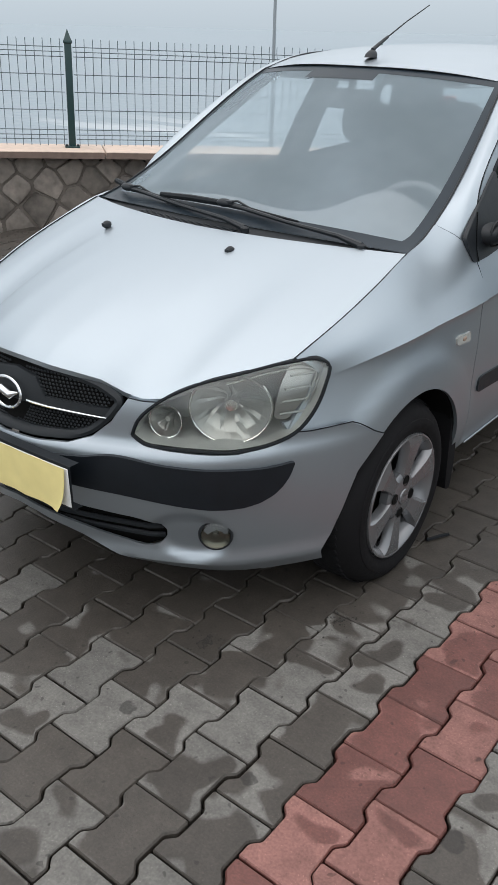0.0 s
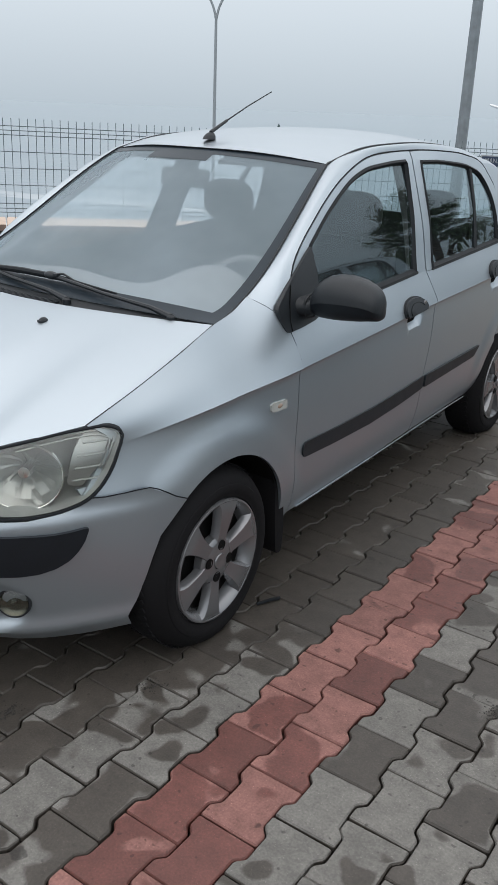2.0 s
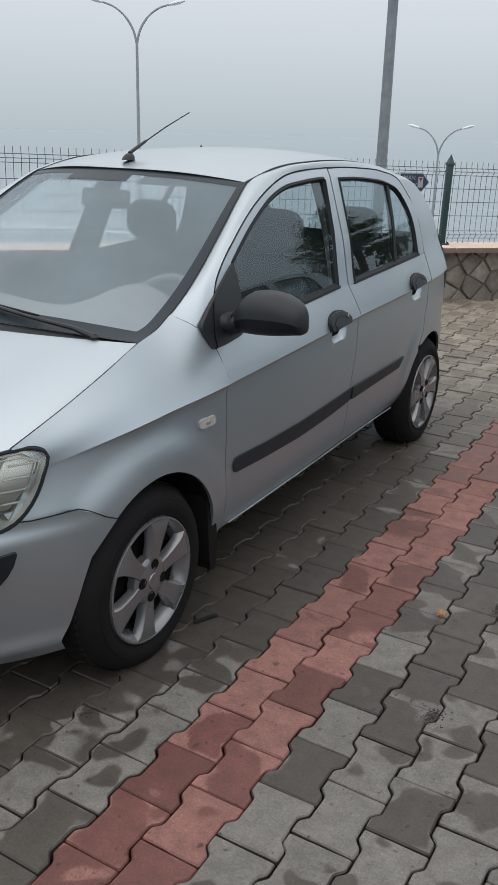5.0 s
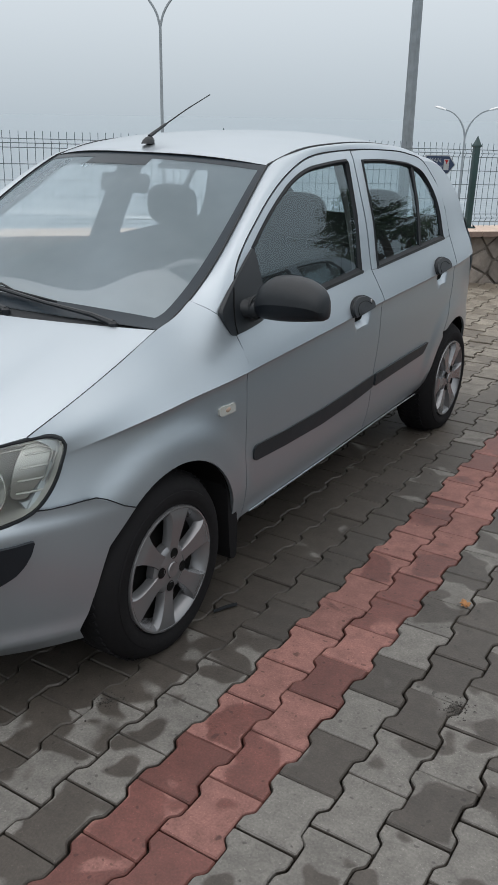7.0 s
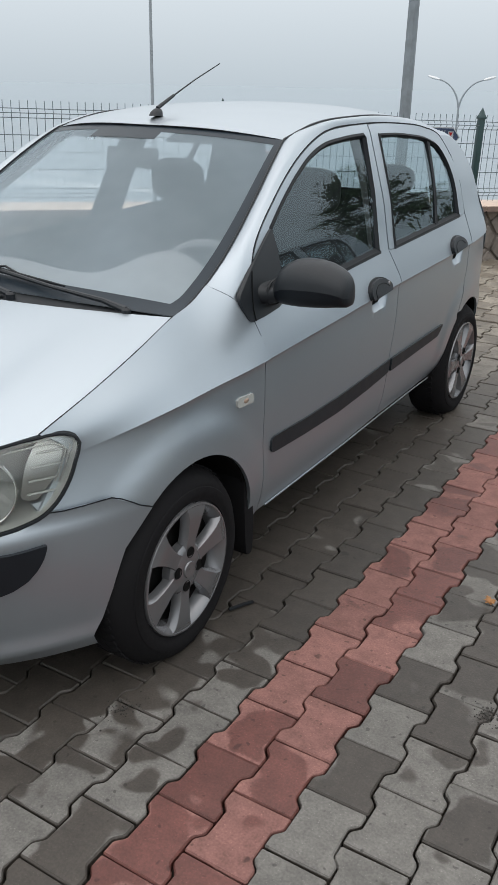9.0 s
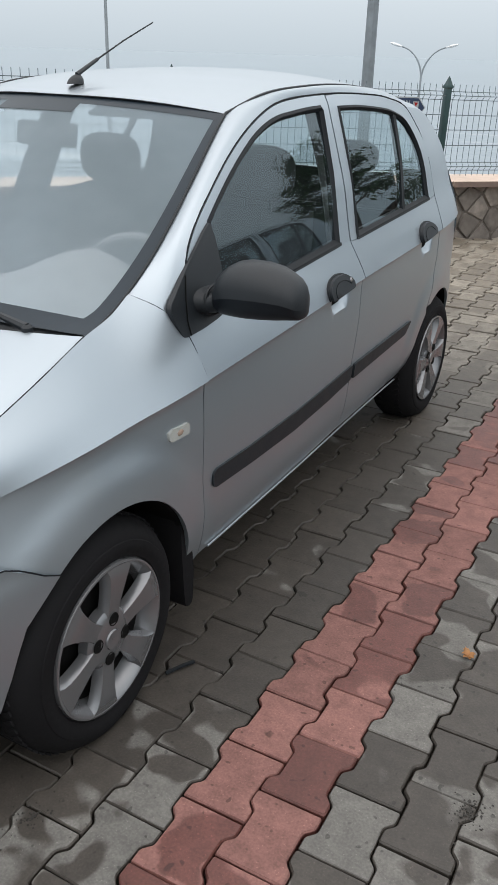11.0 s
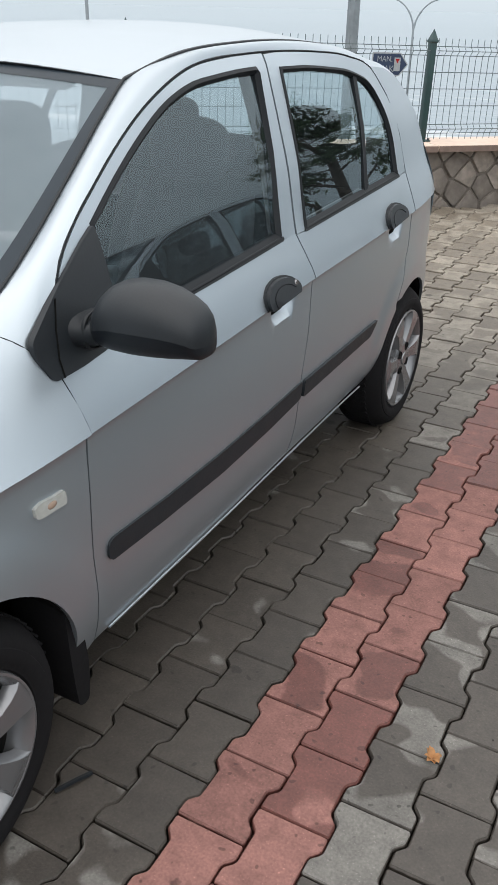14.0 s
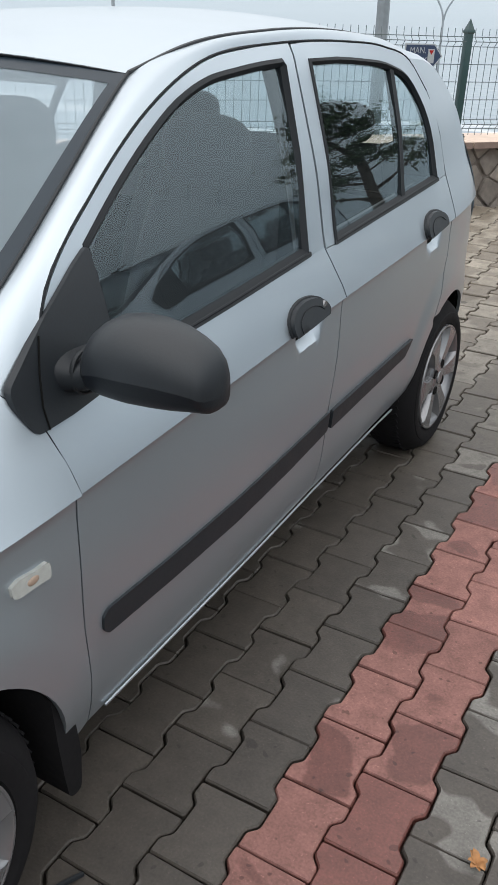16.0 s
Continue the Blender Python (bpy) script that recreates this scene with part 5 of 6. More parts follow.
def make_fog(body, s):
    c = Vector(nose(0.007)(nose_s(s * 0.540), 0.318, 0))
    n = (c - Vector(nose(-0.05)(nose_s(s * 0.540), 0.318, 0))).normalized()
    n = (n + Vector((0, -0.25, 0))).normalized()
    t = n.cross(Vector((0, 0, 1))).normalized()
    up = t.cross(n)
    bm = bmesh.new()
    rows = []
    for r, d in ((0.048, 0.000), (0.046, 0.005), (0.042, 0.006), (0.039, 0.002)):
        rows.append([c + t * r * math.cos(a) + up * r * math.sin(a) + n * d for a in np.linspace(0, 2 * math.pi, 28, endpoint=False)])
    grid_into(bm, rows, closed=True)
    fog = part("fog_lamp", bm, M_TRIM, body, "round fog lamp in the bumper")
    bm = bmesh.new()
    rows = []
    for r, d in ((0.040, 0.006), (0.034, -0.002), (0.022, -0.006), (0.011, -0.004), (0.009, 0.006), (0.0005, 0.009)):
        rows.append([c + t * r * math.cos(a) + up * r * math.sin(a) + n * d for a in np.linspace(0, 2 * math.pi, 28, endpoint=False)])
    grid_into(bm, rows, closed=True)
    part("fog_reflector", bm, M_FOG, fog)
    bm = bmesh.new()
    rows = []
    for r, d in ((0.041, 0.007), (0.032, 0.013), (0.016, 0.016), (0.0005, 0.017)):
        rows.append([c + t * r * math.cos(a) + up * r * math.sin(a) + n * d for a in np.linspace(0, 2 * math.pi, 28, endpoint=False)])
    grid_into(bm, rows, closed=True)
    part("fog_lens", bm, M_LENS, fog).visible_shadow = False


def make_rear(car):
    rows = []
    for z, y, w in ((0.60, 3.02, 0.62), (0.75, 3.01, 0.62), (0.90, 2.97, 0.60)):
        rows.append([(w * u, y - 0.10 * abs(u) ** 3, z) for u in np.linspace(-1, 1, 21)])
    gate = part("tailgate", loft(rows, 21, 12, 0.02), M_SILVER, car, "silver tailgate")
    rows = []
    for z, y, w in ((0.90, 2.97, 0.60), (1.10, 2.87, 0.57), (1.28, 2.75, 0.53), (1.375, 2.655, 0.50)):
        rows.append([(w * u, y - 0.10 * abs(u) ** 3, z + 0.01 * (1 - u * u)) for u in np.linspace(-1, 1, 21)])
    part("rear_window", loft(rows, 21, 14, 0.004), M_GLASS_SIDE, gate).visible_shadow = False

    def corner(s):
        rows = []
        for z, y, w in ((0.60, 3.02, 0.62), (0.90, 2.97, 0.60), (1.10, 2.87, 0.57), (1.28, 2.75, 0.53), (1.34, 2.69, 0.51)):
            ys = {0.60: 2.93, 0.90: 2.873, 1.10: 2.768, 1.28: 2.615, 1.34: 2.525}[z]
            rows.append([(s * w, y - 0.10, z), (s * (w * 0.5 + 0.5 * side_x(ys, min(z, 1.36)) + 0.01), (y - 0.1 + ys) / 2 + 0.015, z), (s * (side_x(ys, min(z, 1.36))), ys, z)])
        return loft(rows, 8, 20)

    both("rear_corner", corner, M_SILVER, car)

    def tail(s):
        rows = []
        for z in (0.92, 1.02, 1.12, 1.22):
            y, w = np.interp(z, [0.9, 1.1, 1.28], [2.97, 2.87, 2.75]), np.interp(z, [0.9, 1.1, 1.28], [0.60, 0.57, 0.53])
            rows.append([(s * (w - 0.05), y - 0.035, z), (s * (w - 0.02), y - 0.05, z), (s * (w + 0.01), y - 0.085, z)])
        return loft(rows, 8, 12, 0.01 * s)

    both("tail_lamp", tail, M_RED, car, "red tail lamp")
    rows = []
    for z, y, w in ((0.60, 3.02, 0.66), (0.56, 3.075, 0.70), (0.45, 3.085, 0.715), (0.32, 3.06, 0.70), (0.24, 2.98, 0.66)):
        rows.append([(w * u if abs(u) < 0.999 else w * u, y - 0.27 * abs(u) ** 4, z) for u in np.linspace(-1, 1, 31)])
    part("rear_bumper", loft(rows, 31, 16, 0.015), M_SILVER, car, "silver rear bumper")


def make_mirrors(car):
    for s in (1, -1):
        sail = part("mirror_sail", skin(rounded([(0.388, 0.994), (0.390, 0.964), (0.412, 0.914), (0.50, 0.918), (0.585, 0.928), (0.645, 0.945), (0.650, 1.160), (0.60, 1.135), (0.50, 1.076)], 0.014, 4), flank(s, 0.008), 0.03, 0.014), M_BLACK, car, "black door mirror mount")
        bm = bmesh.new()
        tube_into(bm, [flank(s, 0.0095)(y, z, 0) for y, z in ((0.440, 0.915), (0.442, 0.95), (0.456, 1.0), (0.478, 1.055))], 0.0016, 6)
        part("sail_joint", bm, M_DARK, sail)
        if s < 0:
            continue  # the right side carries only the blank mount
        # housing: a rounded shell that tapers to the arm
        stations = ((0.766, 0.964, 1.030, 0.030, 0.026), (0.772, 0.960, 1.048, 0.044, 0.034), (0.786, 0.957, 1.068, 0.054, 0.038), (0.804, 0.956, 1.084, 0.061, 0.040), (0.826, 0.956, 1.096, 0.067, 0.042), (0.857, 0.957, 1.103, 0.072, 0.043), (0.900, 0.961, 1.104, 0.073, 0.043), (0.940, 0.966, 1.098, 0.070, 0.042), (0.968, 0.971, 1.087, 0.065, 0.040), (0.990, 0.974, 1.074, 0.059, 0.038), (1.001, 0.976, 1.060, 0.053, 0.036), (1.007, 0.980, 1.046, 0.043, 0.031), (1.010, 0.988, 1.028, 0.022, 0.016), (1.0106, 0.996, 1.015, 0.010, 0.008), (1.0109, 1.0048, 1.0052, 0.0003, 0.0003))
        f = lambda v, p: math.copysign(abs(v) ** p, v)

        def shell(angles):
            rows = []
            for x, lo_, hi_, wf, wb in stations:
                row = []
                for a in angles:
                    ca, sa = math.cos(a), math.sin(a)
                    mid = lo_ + (hi_ - lo_) * 0.43
                    z = mid + (hi_ - mid) * f(sa, 0.85) if sa > 0 else mid + (mid - lo_) * f(sa, 0.62)
                    tuck = 1.0 if sa >= -0.01 else 0.96 - 0.30 * abs(sa)
                    row.append((s * x, 0.535 - (wf * tuck * f(ca, 0.85) if ca > 0 else wb * f(ca, 0.5)), z))
                rows.append(row)
            bm = bmesh.new()
            grid_into(bm, rows)
            return bm

        house = part("mirror_housing", shell(np.linspace(0, math.pi, 18)), M_BLACK, sail, "black rounded mirror housing")
        # separate darker lower shell; its downward-facing shade is put into the colour
        part("lower_shell", shell([math.pi, *np.linspace(math.pi + 0.04, 2 * math.pi - 0.04, 17), 2 * math.pi]), M_BAND, house, "lower shell of the mirror, its underside shade put into the colour")
        # arm: a flat-bottomed neck and an upright pivot collar
        bm = bmesh.new()
        rows = []
        for x, lo_, hi_, w in ((0.690, 0.930, 1.022, 0.074), (0.715, 0.940, 1.014, 0.064), (0.740, 0.950, 1.012, 0.056), (0.770, 0.958, 1.018, 0.050), (0.800, 0.963, 1.032, 0.046), (0.84, 0.966, 1.046, 0.046)):
            rows.append([(s * x, 0.548 + w * math.copysign(abs(math.cos(a)) ** 0.8, math.cos(a)), (lo_ + hi_) / 2 + (hi_ - lo_) / 2 * math.copysign(abs(math.sin(a)) ** 0.75, math.sin(a))) for a in np.linspace(0, 2 * math.pi, 24, endpoint=False)])
        grid_into(bm, rows, closed=True)
        part("mirror_arm", bm, M_BLACK, house)
        bm = bmesh.new()
        rows = []
        for x, g in ((0.744, 0.0), (0.745, 0.003), (0.749, 0.004), (0.753, 0.003), (0.754, 0.0)):
            rows.append([(s * x, 0.548 + (0.050 + g) * math.copysign(abs(math.cos(a)) ** 0.8, math.cos(a)), 0.986 + (0.038 + g) * math.copysign(abs(math.sin(a)) ** 0.75, math.sin(a))) for a in np.linspace(0, 2 * math.pi, 28, endpoint=False)])
        grid_into(bm, rows, closed=True)
        part("mirror_pivot", bm, M_TRIM, house)
        bm = bmesh.new()
        rows = [[(s * (0.895 + r * 0.085 * math.cos(a)), 0.580, 1.018 + r * 0.060 * math.sin(a)) for a in np.linspace(0, 2 * math.pi, 24, endpoint=False)] for r in (1.0, 0.5, 0.02)]
        grid_into(bm, rows, closed=True)
        part("mirror_glass", bm, M_CHROME, house)


def make_wheel(car, s, x0, y0):
    c = (s * x0, y0, 0.276)
    sx = lambda d: s * d
    bm = bmesh.new()
    prof = [(-0.015, 0.196), (0.000, 0.204), (0.004, 0.207), (0.004, 0.213), (0.008, 0.220), (0.009, 0.236), (0.007, 0.246), (0.004, 0.248), (0.002, 0.258), (-0.010, 0.274), (-0.032, 0.289), (-0.060, 0.298), (-0.10, 0.300), (-0.15, 0.297), (-0.172, 0.285), (-0.18, 0.26), (-0.175, 0.20)]
    lathe_into(bm, [(sx(h), r) for h, r in prof], 72, "x", c)
    # flatten and bulge where it stands on the ground
    for v in bm.verts:
        low = max(0.0, (0.09 - v.co.z) / 0.09)
        if abs(v.co.x) > x0 - 0.05:
            v.co.x += s * 0.007 * min(1.0, low)
        v.co.z = max(v.co.z, 0.002)
    tyre = part("wheel", bm, M_TYRE, car, "black road tyre")
    bm = bmesh.new()
    for a in np.linspace(0, 2 * math.pi, 64, endpoint=False):
        m = Matrix.Translation(c) @ Matrix.Rotation(a, 4, "X")
        for dx in (-0.055, -0.095, -0.135):
            box_into(bm, (0, 0, 0), (0.028, 0.014, 0.005), 0, m @ Matrix.Translation((sx(dx), 0, 0.2975)) @ Matrix.Rotation(0.5 * (1 if dx > -0.1 else -1), 4, "Z"))
    for v in bm.verts:
        v.co.z = max(v.co.z, 0.002)
    part("tread", bm, M_TYRE, tyre, smooth=False)
    # wheel cover: rim ring, hub, six flared spokes, four bolt hollows
    bm = bmesh.new()
    lathe_into(bm, [(sx(-0.03), 0.200), (sx(0.000), 0.203), (sx(0.008), 0.200), (sx(0.009), 0.195), (sx(0.005), 0.188), (sx(-0.014), 0.176), (sx(-0.040), 0.166)], 72, "x", c)
    cover = part("wheel_cover", bm, M_COVER, tyre, "silver six-spoke wheel cover")
    bm = bmesh.new()
    vs = lathe_into(bm, [(sx(-0.030), 0.082), (sx(-0.006), 0.078), (sx(0.003), 0.068), (sx(0.005), 0.055), (sx(0.007), 0.030), (sx(0.008), 0.001)], 36, "x", c)
    part("hub", bm, M_COVER, cover)
    bm = bmesh.new()
    lathe_into(bm, [(sx(0.008), 0.026), (sx(0.012), 0.024), (sx(0.012), 0.020), (sx(0.010), 0.0005)], 28, "x", c)
    part("hub_emblem", bm, M_COVER, cover)
    a0 = (-0.54 if y0 > 1 else -0.21) * s
    for k in range(6):
        a = a0 + k * math.pi / 3
        bm = bmesh.new()
        rows = []
        for r, w, h in ((0.045, 0.026, 0.004), (0.070, 0.022, 0.004), (0.095, 0.0225, 0.006), (0.125, 0.027, 0.009), (0.155, 0.033, 0.011), (0.176, 0.041, 0.011), (0.194, 0.054, 0.007)):
            row = []
            for q, dh in ((-1.17, -0.030), (-1.0, -0.002), (-0.94, 0.0), (0.94, 0.0), (1.0, -0.002), (1.17, -0.030)):
                p = Matrix.Rotation(a, 4, "X") @ Vector((0, q * w, r))
                row.append((c[0] + sx(h + dh), c[1] + p.y, c[2] + p.z))
            rows.append(row)
        grid_into(bm, rows)
        part("spoke", bm, M_COVER, cover)
    for k in range(4):
        a = a0 + k * math.pi / 2
        bm = bmesh.new()
        p = Matrix.Rotation(a, 4, "X") @ Vector((0, 0, 0.052))
        lathe_into(bm, [(sx(0.0055), 0.0175), (sx(0.0085), 0.016), (sx(0.006), 0.0145), (sx(0.0062), 0.0005)], 16, "x", (c[0], c[1] + p.y, c[2] + p.z))
        part("bolt_hollow", bm, M_DARK, cover)
    bm = bmesh.new()
    vs = lathe_into(bm, [(sx(-0.034), 0.188), (sx(-0.05), 0.12), (sx(-0.045), 0.10), (sx(-0.045), 0.001)], 36, "x", c)
    part("brake_drum", bm, M_DARK, tyre)


def make_cabin(car):
    # dashboard top
    rows = []
    for y, z, hood in ((0.14, 0.965, 0.0), (0.30, 0.972, 0.18), (0.38, 0.970, 0.62), (0.46, 0.964, 0.95), (0.55, 0.945, 1.08), (0.60, 0.915, 0.95), (0.62, 0.84, 0.2), (0.60, 0.60, 0.0)):
        rows.append([(x, y, z + hood * (0.112 * math.exp(-((x - 0.37) / 0.19) ** 2) + 0.015 * math.exp(-((x + 0.33) / 0.15) ** 2))) for x in np.linspace(-0.66, 0.66, 31)])
    part("dashboard", loft(rows, 31, 30), M_DASH, car, "grey dashboard with a hooded instrument cluster")
    # steering wheel
    bm = bmesh.new()
    c, tilt = Vector((0.34, 0.70, 0.90)), radians(65)
    ax1, ax2 = Vector((1, 0, 0)), Vector((0, math.cos(tilt), math.sin(tilt))).normalized()
    nrm = ax1.cross(ax2)
    rows = []
    for b in np.linspace(0, 2 * math.pi, 9)[:-1]:
        rows.append([c + (ax1 * math.cos(a) + ax2 * math.sin(a)) * (0.178 + 0.014 * math.cos(b)) + nrm * 0.014 * math.sin(b) for a in np.linspace(0, 2 * math.pi, 40, endpoint=False)])
    rows.append(rows[0])
    grid_into(bm, rows, closed=True)
    for a in (radians(5), radians(175), radians(270)):
        tube_into(bm, [c, c + (ax1 * math.cos(a) + ax2 * math.sin(a)) * 0.17], 0.016, 8)
    ellipsoid_into(bm, c, (0.075, 0.05, 0.06), 16, 10)
    part("steering_wheel", bm, M_DASH, car, "grey steering wheel")
    # seats
    for x in (0.34, -0.34):
        seat_body = part("front_seat", seat_cushion(x, 0.90, 1.36, 0.50, 0.16, 0.42), M_CLOTH, car, "dark cloth front seat")
        part("backrest", seat_back(x, 1.33, 0.50, 1.04, 0.22), M_CLOTH, seat_body)
        bm = bmesh.new()
        ellipsoid_into(bm, (x, 1.545, 1.17), (0.135, 0.055, 0.095), 20, 12, 0.7)
        part("headrest", bm, M_CLOTH, seat_body)
        for dx in (-0.05, 0.05):
            bm = bmesh.new()
            tube_into(bm, [(x + dx, 1.53, 1.02), (x + dx, 1.54, 1.13)], 0.006, 6)
            part("headrest_rod", bm, M_TRIM, seat_body)
    bench = part("rear_seat", seat_cushion(0, 1.85, 2.30, 0.52, 0.16, 1.16), M_CLOTH, car, "dark cloth rear bench")
    part("backrest", seat_back(0, 2.28, 0.52, 1.09, 0.58), M_CLOTH, bench)
    for x in (0.32, -0.32):
        bm = bmesh.new()
        ellipsoid_into(bm, (x, 2.47, 1.15), (0.12, 0.05, 0.07), 20, 12, 0.7)
        part("headrest", bm, M_CLOTH, bench)
    bm = bmesh.new()
    box_into(bm, (0, 2.62, 0.93), (1.2, 0.44, 0.02), 0.006)
    part("parcel_shelf", bm, M_CLOTH, car)
    # centre pillars, inside mirror, sun visors, roof lining, floor
    for s in (1, -1):
        rows = []
        for y0, y1, z in ((1.40, 1.54, 0.93), (1.46, 1.58, 1.18), (1.50, 1.62, 1.42)):
            x0 = side_x(1.5, z) - 0.022
            rows.append([(s * x0, y0, z), (s * (x0 - 0.05), y0 + 0.02, z), (s * (x0 - 0.05), y1 - 0.02, z), (s * x0, y1, z)])
        part("centre_pillar", loft(rows, 10, 12), M_INNER, car, "grey centre pillar lining")
        bm = bmesh.new()
        box_into(bm, (0, 0, 0), (0.34, 0.012, 0.11), 0.005, Matrix.Translation((s * 0.23, 0.975, 1.400)) @ Matrix.Rotation(radians(-68), 4, "X"))
        part("sun_visor", bm, M_INNER, car, "folded grey sun visor")
        rows = []
        for (x, y, z), (gy, gz) in (((0.600, 0.34, 1.005), (0.48, 0.96)), ((0.560, 0.60, 1.150), (0.62, 1.16)), ((0.49, 0.97, 1.375), (1.04, 1.38))):
            rows.append([(s * x, y, z), (s * (side_x(gy, gz) - 0.045), gy, gz)])
        part("front_pillar", loft(rows, 6, 14, 0.02 * s), M_INNER, car, "grey front pillar lining")
        bm = bmesh.new()
        box_into(bm, (s * 0.53, 2.79, 0.87), (0.20, 0.02, 0.42), 0.006)
        part("boot_lining", bm, M_INNER, car)
        part("rear_pillar", skin([(2.37, 0.95), (2.43, 1.15), (2.40, 1.27), (2.33, 1.34), (2.52, 1.32), (2.66, 1.18), (2.78, 0.98), (2.80, 0.70), (2.40, 0.80)], flank(s, -0.035), 0.08, 0.015), M_INNER, car, "grey rear pillar lining")
    bm = bmesh.new()
    box_into(bm, (0, 0, 0), (0.22, 0.03, 0.07), 0.012, Matrix.Translation((0, 0.80, 1.325)) @ Matrix.Rotation(radians(-12), 4, "X"))
    tube_into(bm, [(0, 0.80, 1.33), (0, 0.85, 1.40)], 0.012, 8)
    part("inside_mirror", bm, M_TRIM, car, "dark rear-view mirror")
    us = np.linspace(-1, 1, 17)
    rows = [[(0.508 * u, 0.872 + 0.113 * u * u, 1.423 - 0.030 * abs(u) ** 2.2) for u in us]]
    rows += [[(0.515 * u, y, z - 0.035 * abs(u) ** 2.2) for u in us] for y, z in ((1.08, 1.430), (1.4, 1.462), (1.8, 1.466), (2.3, 1.436), (2.66, 1.37))]
    part("headlining", loft(rows, 17, 18), M_LINING, car, "pale grey roof lining")
    bm = bmesh.new()
    box_into(bm, (0, 1.5, 0.34), (1.36, 2.2, 0.03), 0.01)
    part("cabin_floor", bm, M_DARK, car)


def seat_cushion(x, y0, y1, z, h, w):
    bm = bmesh.new()
    box_into(bm, (x, (y0 + y1) / 2, z - h / 2), (w if w > 0.9 else w + 0.06, y1 - y0, h), 0.04)
    return bm


def seat_back(x, y, z0, z1, hw):
    rows = []
    for t in np.linspace(0, 1, 8):
        z, yy = z0 + (z1 - z0) * t, y + 0.20 * t
        w = hw * (1 - 0.18 * t**3)
        rows.append([(x - w, yy + 0.10, z), (x - w, yy + 0.01, z), (x - w * 0.7, yy - 0.02, z), (x, yy, z), (x + w * 0.7, yy - 0.02, z), (x + w, yy + 0.01, z), (x + w, yy + 0.10, z)])
    bm = loft(rows, 21, 16)
    return bm


car = make_car("parked_hatchback", "silver five-door hatchback with black trim, parked on block paving")


# ---- ground, wall, fence, sea ----
PITCH, ROW, WIDE, WAIST = 0.1475, 0.2055, 0.168, 0.127
WALL_A, WALL_DIR = Vector((-0.51, 6.56, 0)), Vector((0.631, 0.777, 0)).normalized()
WALL_N = Vector((WALL_DIR.y, -WALL_DIR.x, 0))
POST_GAP, WALL_TOP, FALL = 2.52, 0.577, 0.018


def wall_at(s, out=0.0, z=0.0):
    """A place s metres along the wall from its corner post, out metres in front of the fence line."""
    p = WALL_A + WALL_DIR * s + WALL_N * out
    return Vector((p.x, p.y, z - (FALL * s if z > 0.1 else 0)))


def rise(x, y):
    """How far the paving climbs towards the foot of the wall."""
    p = Vector((x, y, 0)) - WALL_A
    k = min(1.0, max(0.0, (3.0 - p.dot(WALL_N)) / 2.7))
    return k * k * (3 - 2 * k) * min(0.08, max(0.0, 0.062 - 0.02 * p.dot(WALL_DIR)))


bm = bmesh.new()
ang = math.atan2(WALL_DIR.y, WALL_DIR.x)
rows = []
for s in (-60, -20, -8, 0, 8, 20, 60):
    rows.append([wall_at(s, o, z) for o, z in ((60, -0.036), (20, -0.036), (6, -0.036), (2, -0.036), (-0.12, -0.02), (-0.14, -0.5), (-3, -0.9), (-10, -2.6), (-22, -4.2), (-60, -5.0), (-900, -5.0))])
grid_into(bm, rows)
ground = new("ground", finish("ground", bm, M_JOINT))
tagged(ground, "dark soil bed under the paving, falling to a beach", "ground", kind="structure")
ground.data.materials.append(M_SAND)
for p in ground.data.polygons:
    if (p.center - WALL_A).dot(WALL_N) < -0.13:
        p.material_index = 1
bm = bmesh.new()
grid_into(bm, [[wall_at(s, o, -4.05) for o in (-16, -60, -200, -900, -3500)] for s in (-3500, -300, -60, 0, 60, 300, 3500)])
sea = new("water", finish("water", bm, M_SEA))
tagged(sea, "grey sea with lines of white surf in fog", "sea", kind="structure")


def paver_outline():
    a, d, L, h, w = 0.037, 0.022, ROW / 2 - 0.0018, WIDE / 2 - 0.0018, WAIST / 2 - 0.0018
    right = [(h, -L), (h, -L + a), (w, -L + a + d), (w, L - a - d), (h, L - a), (h, L)]
    return right + [(-x, y) for x, y in reversed(right)]


def paver_rings():
    o = paver_outline()
    o = rounded(o, 0.004, 2)
    return [[(x, y, -0.045) for x, y in o], [(x, y, -0.005) for x, y in o], [(x, y, 0.0) for x, y in inset(o, 0.0035)], [(x * 0.76, y * 0.80, 0.0) for x, y in o], [(x * 0.46, y * 0.54, 0.0) for x, y in o]]


def paver_mesh(name, material):
    bm = bmesh.new()
    vs = grid_into(bm, paver_rings(), closed=True)
    bm.faces.new(vs[-1])
    me = finish(name, bm, material, smooth=False)
    add_margin(me)
    return me


def add_margin(me):
    """How near each point lies to its block's rim: 1 at the rim, 0 in the middle."""
    n = len(rings_n)
    at = me.attributes.new("margin", "FLOAT", "POINT")
    at.data.foreach_set("value", [(-2.0, -2.0, 1.0, 0.42, 0.0)[(k // n) % 5] for k in range(len(me.vertices))])


rings_n = paver_rings()[0]
paving = thing("pavement", "interlocking concrete block paving, damp grey with a red stripe", "pavement", kind="structure")
ME_GREY, ME_RED = paver_mesh("paver", M_PAVE), paver_mesh("red_paver", M_PAVE_RED)
rng = random.Random(7)
cells = []
X0 = 1.045 + WIDE / 2
for i in range(-46, 32):
    x = X0 + i * PITCH
    for j in range(-22, 50):
        y = -0.077 + ROW * (j + 0.5) + (ROW / 2 if i % 2 else 0.0) - 0.0
        p = Vector((x, y, 0)) - WALL_A
        if p.dot(WALL_N) < 0.22 or x * x * 0.2 + (y - 1.5) ** 2 > 60:
            continue
        cells.append((i, j, x, y))
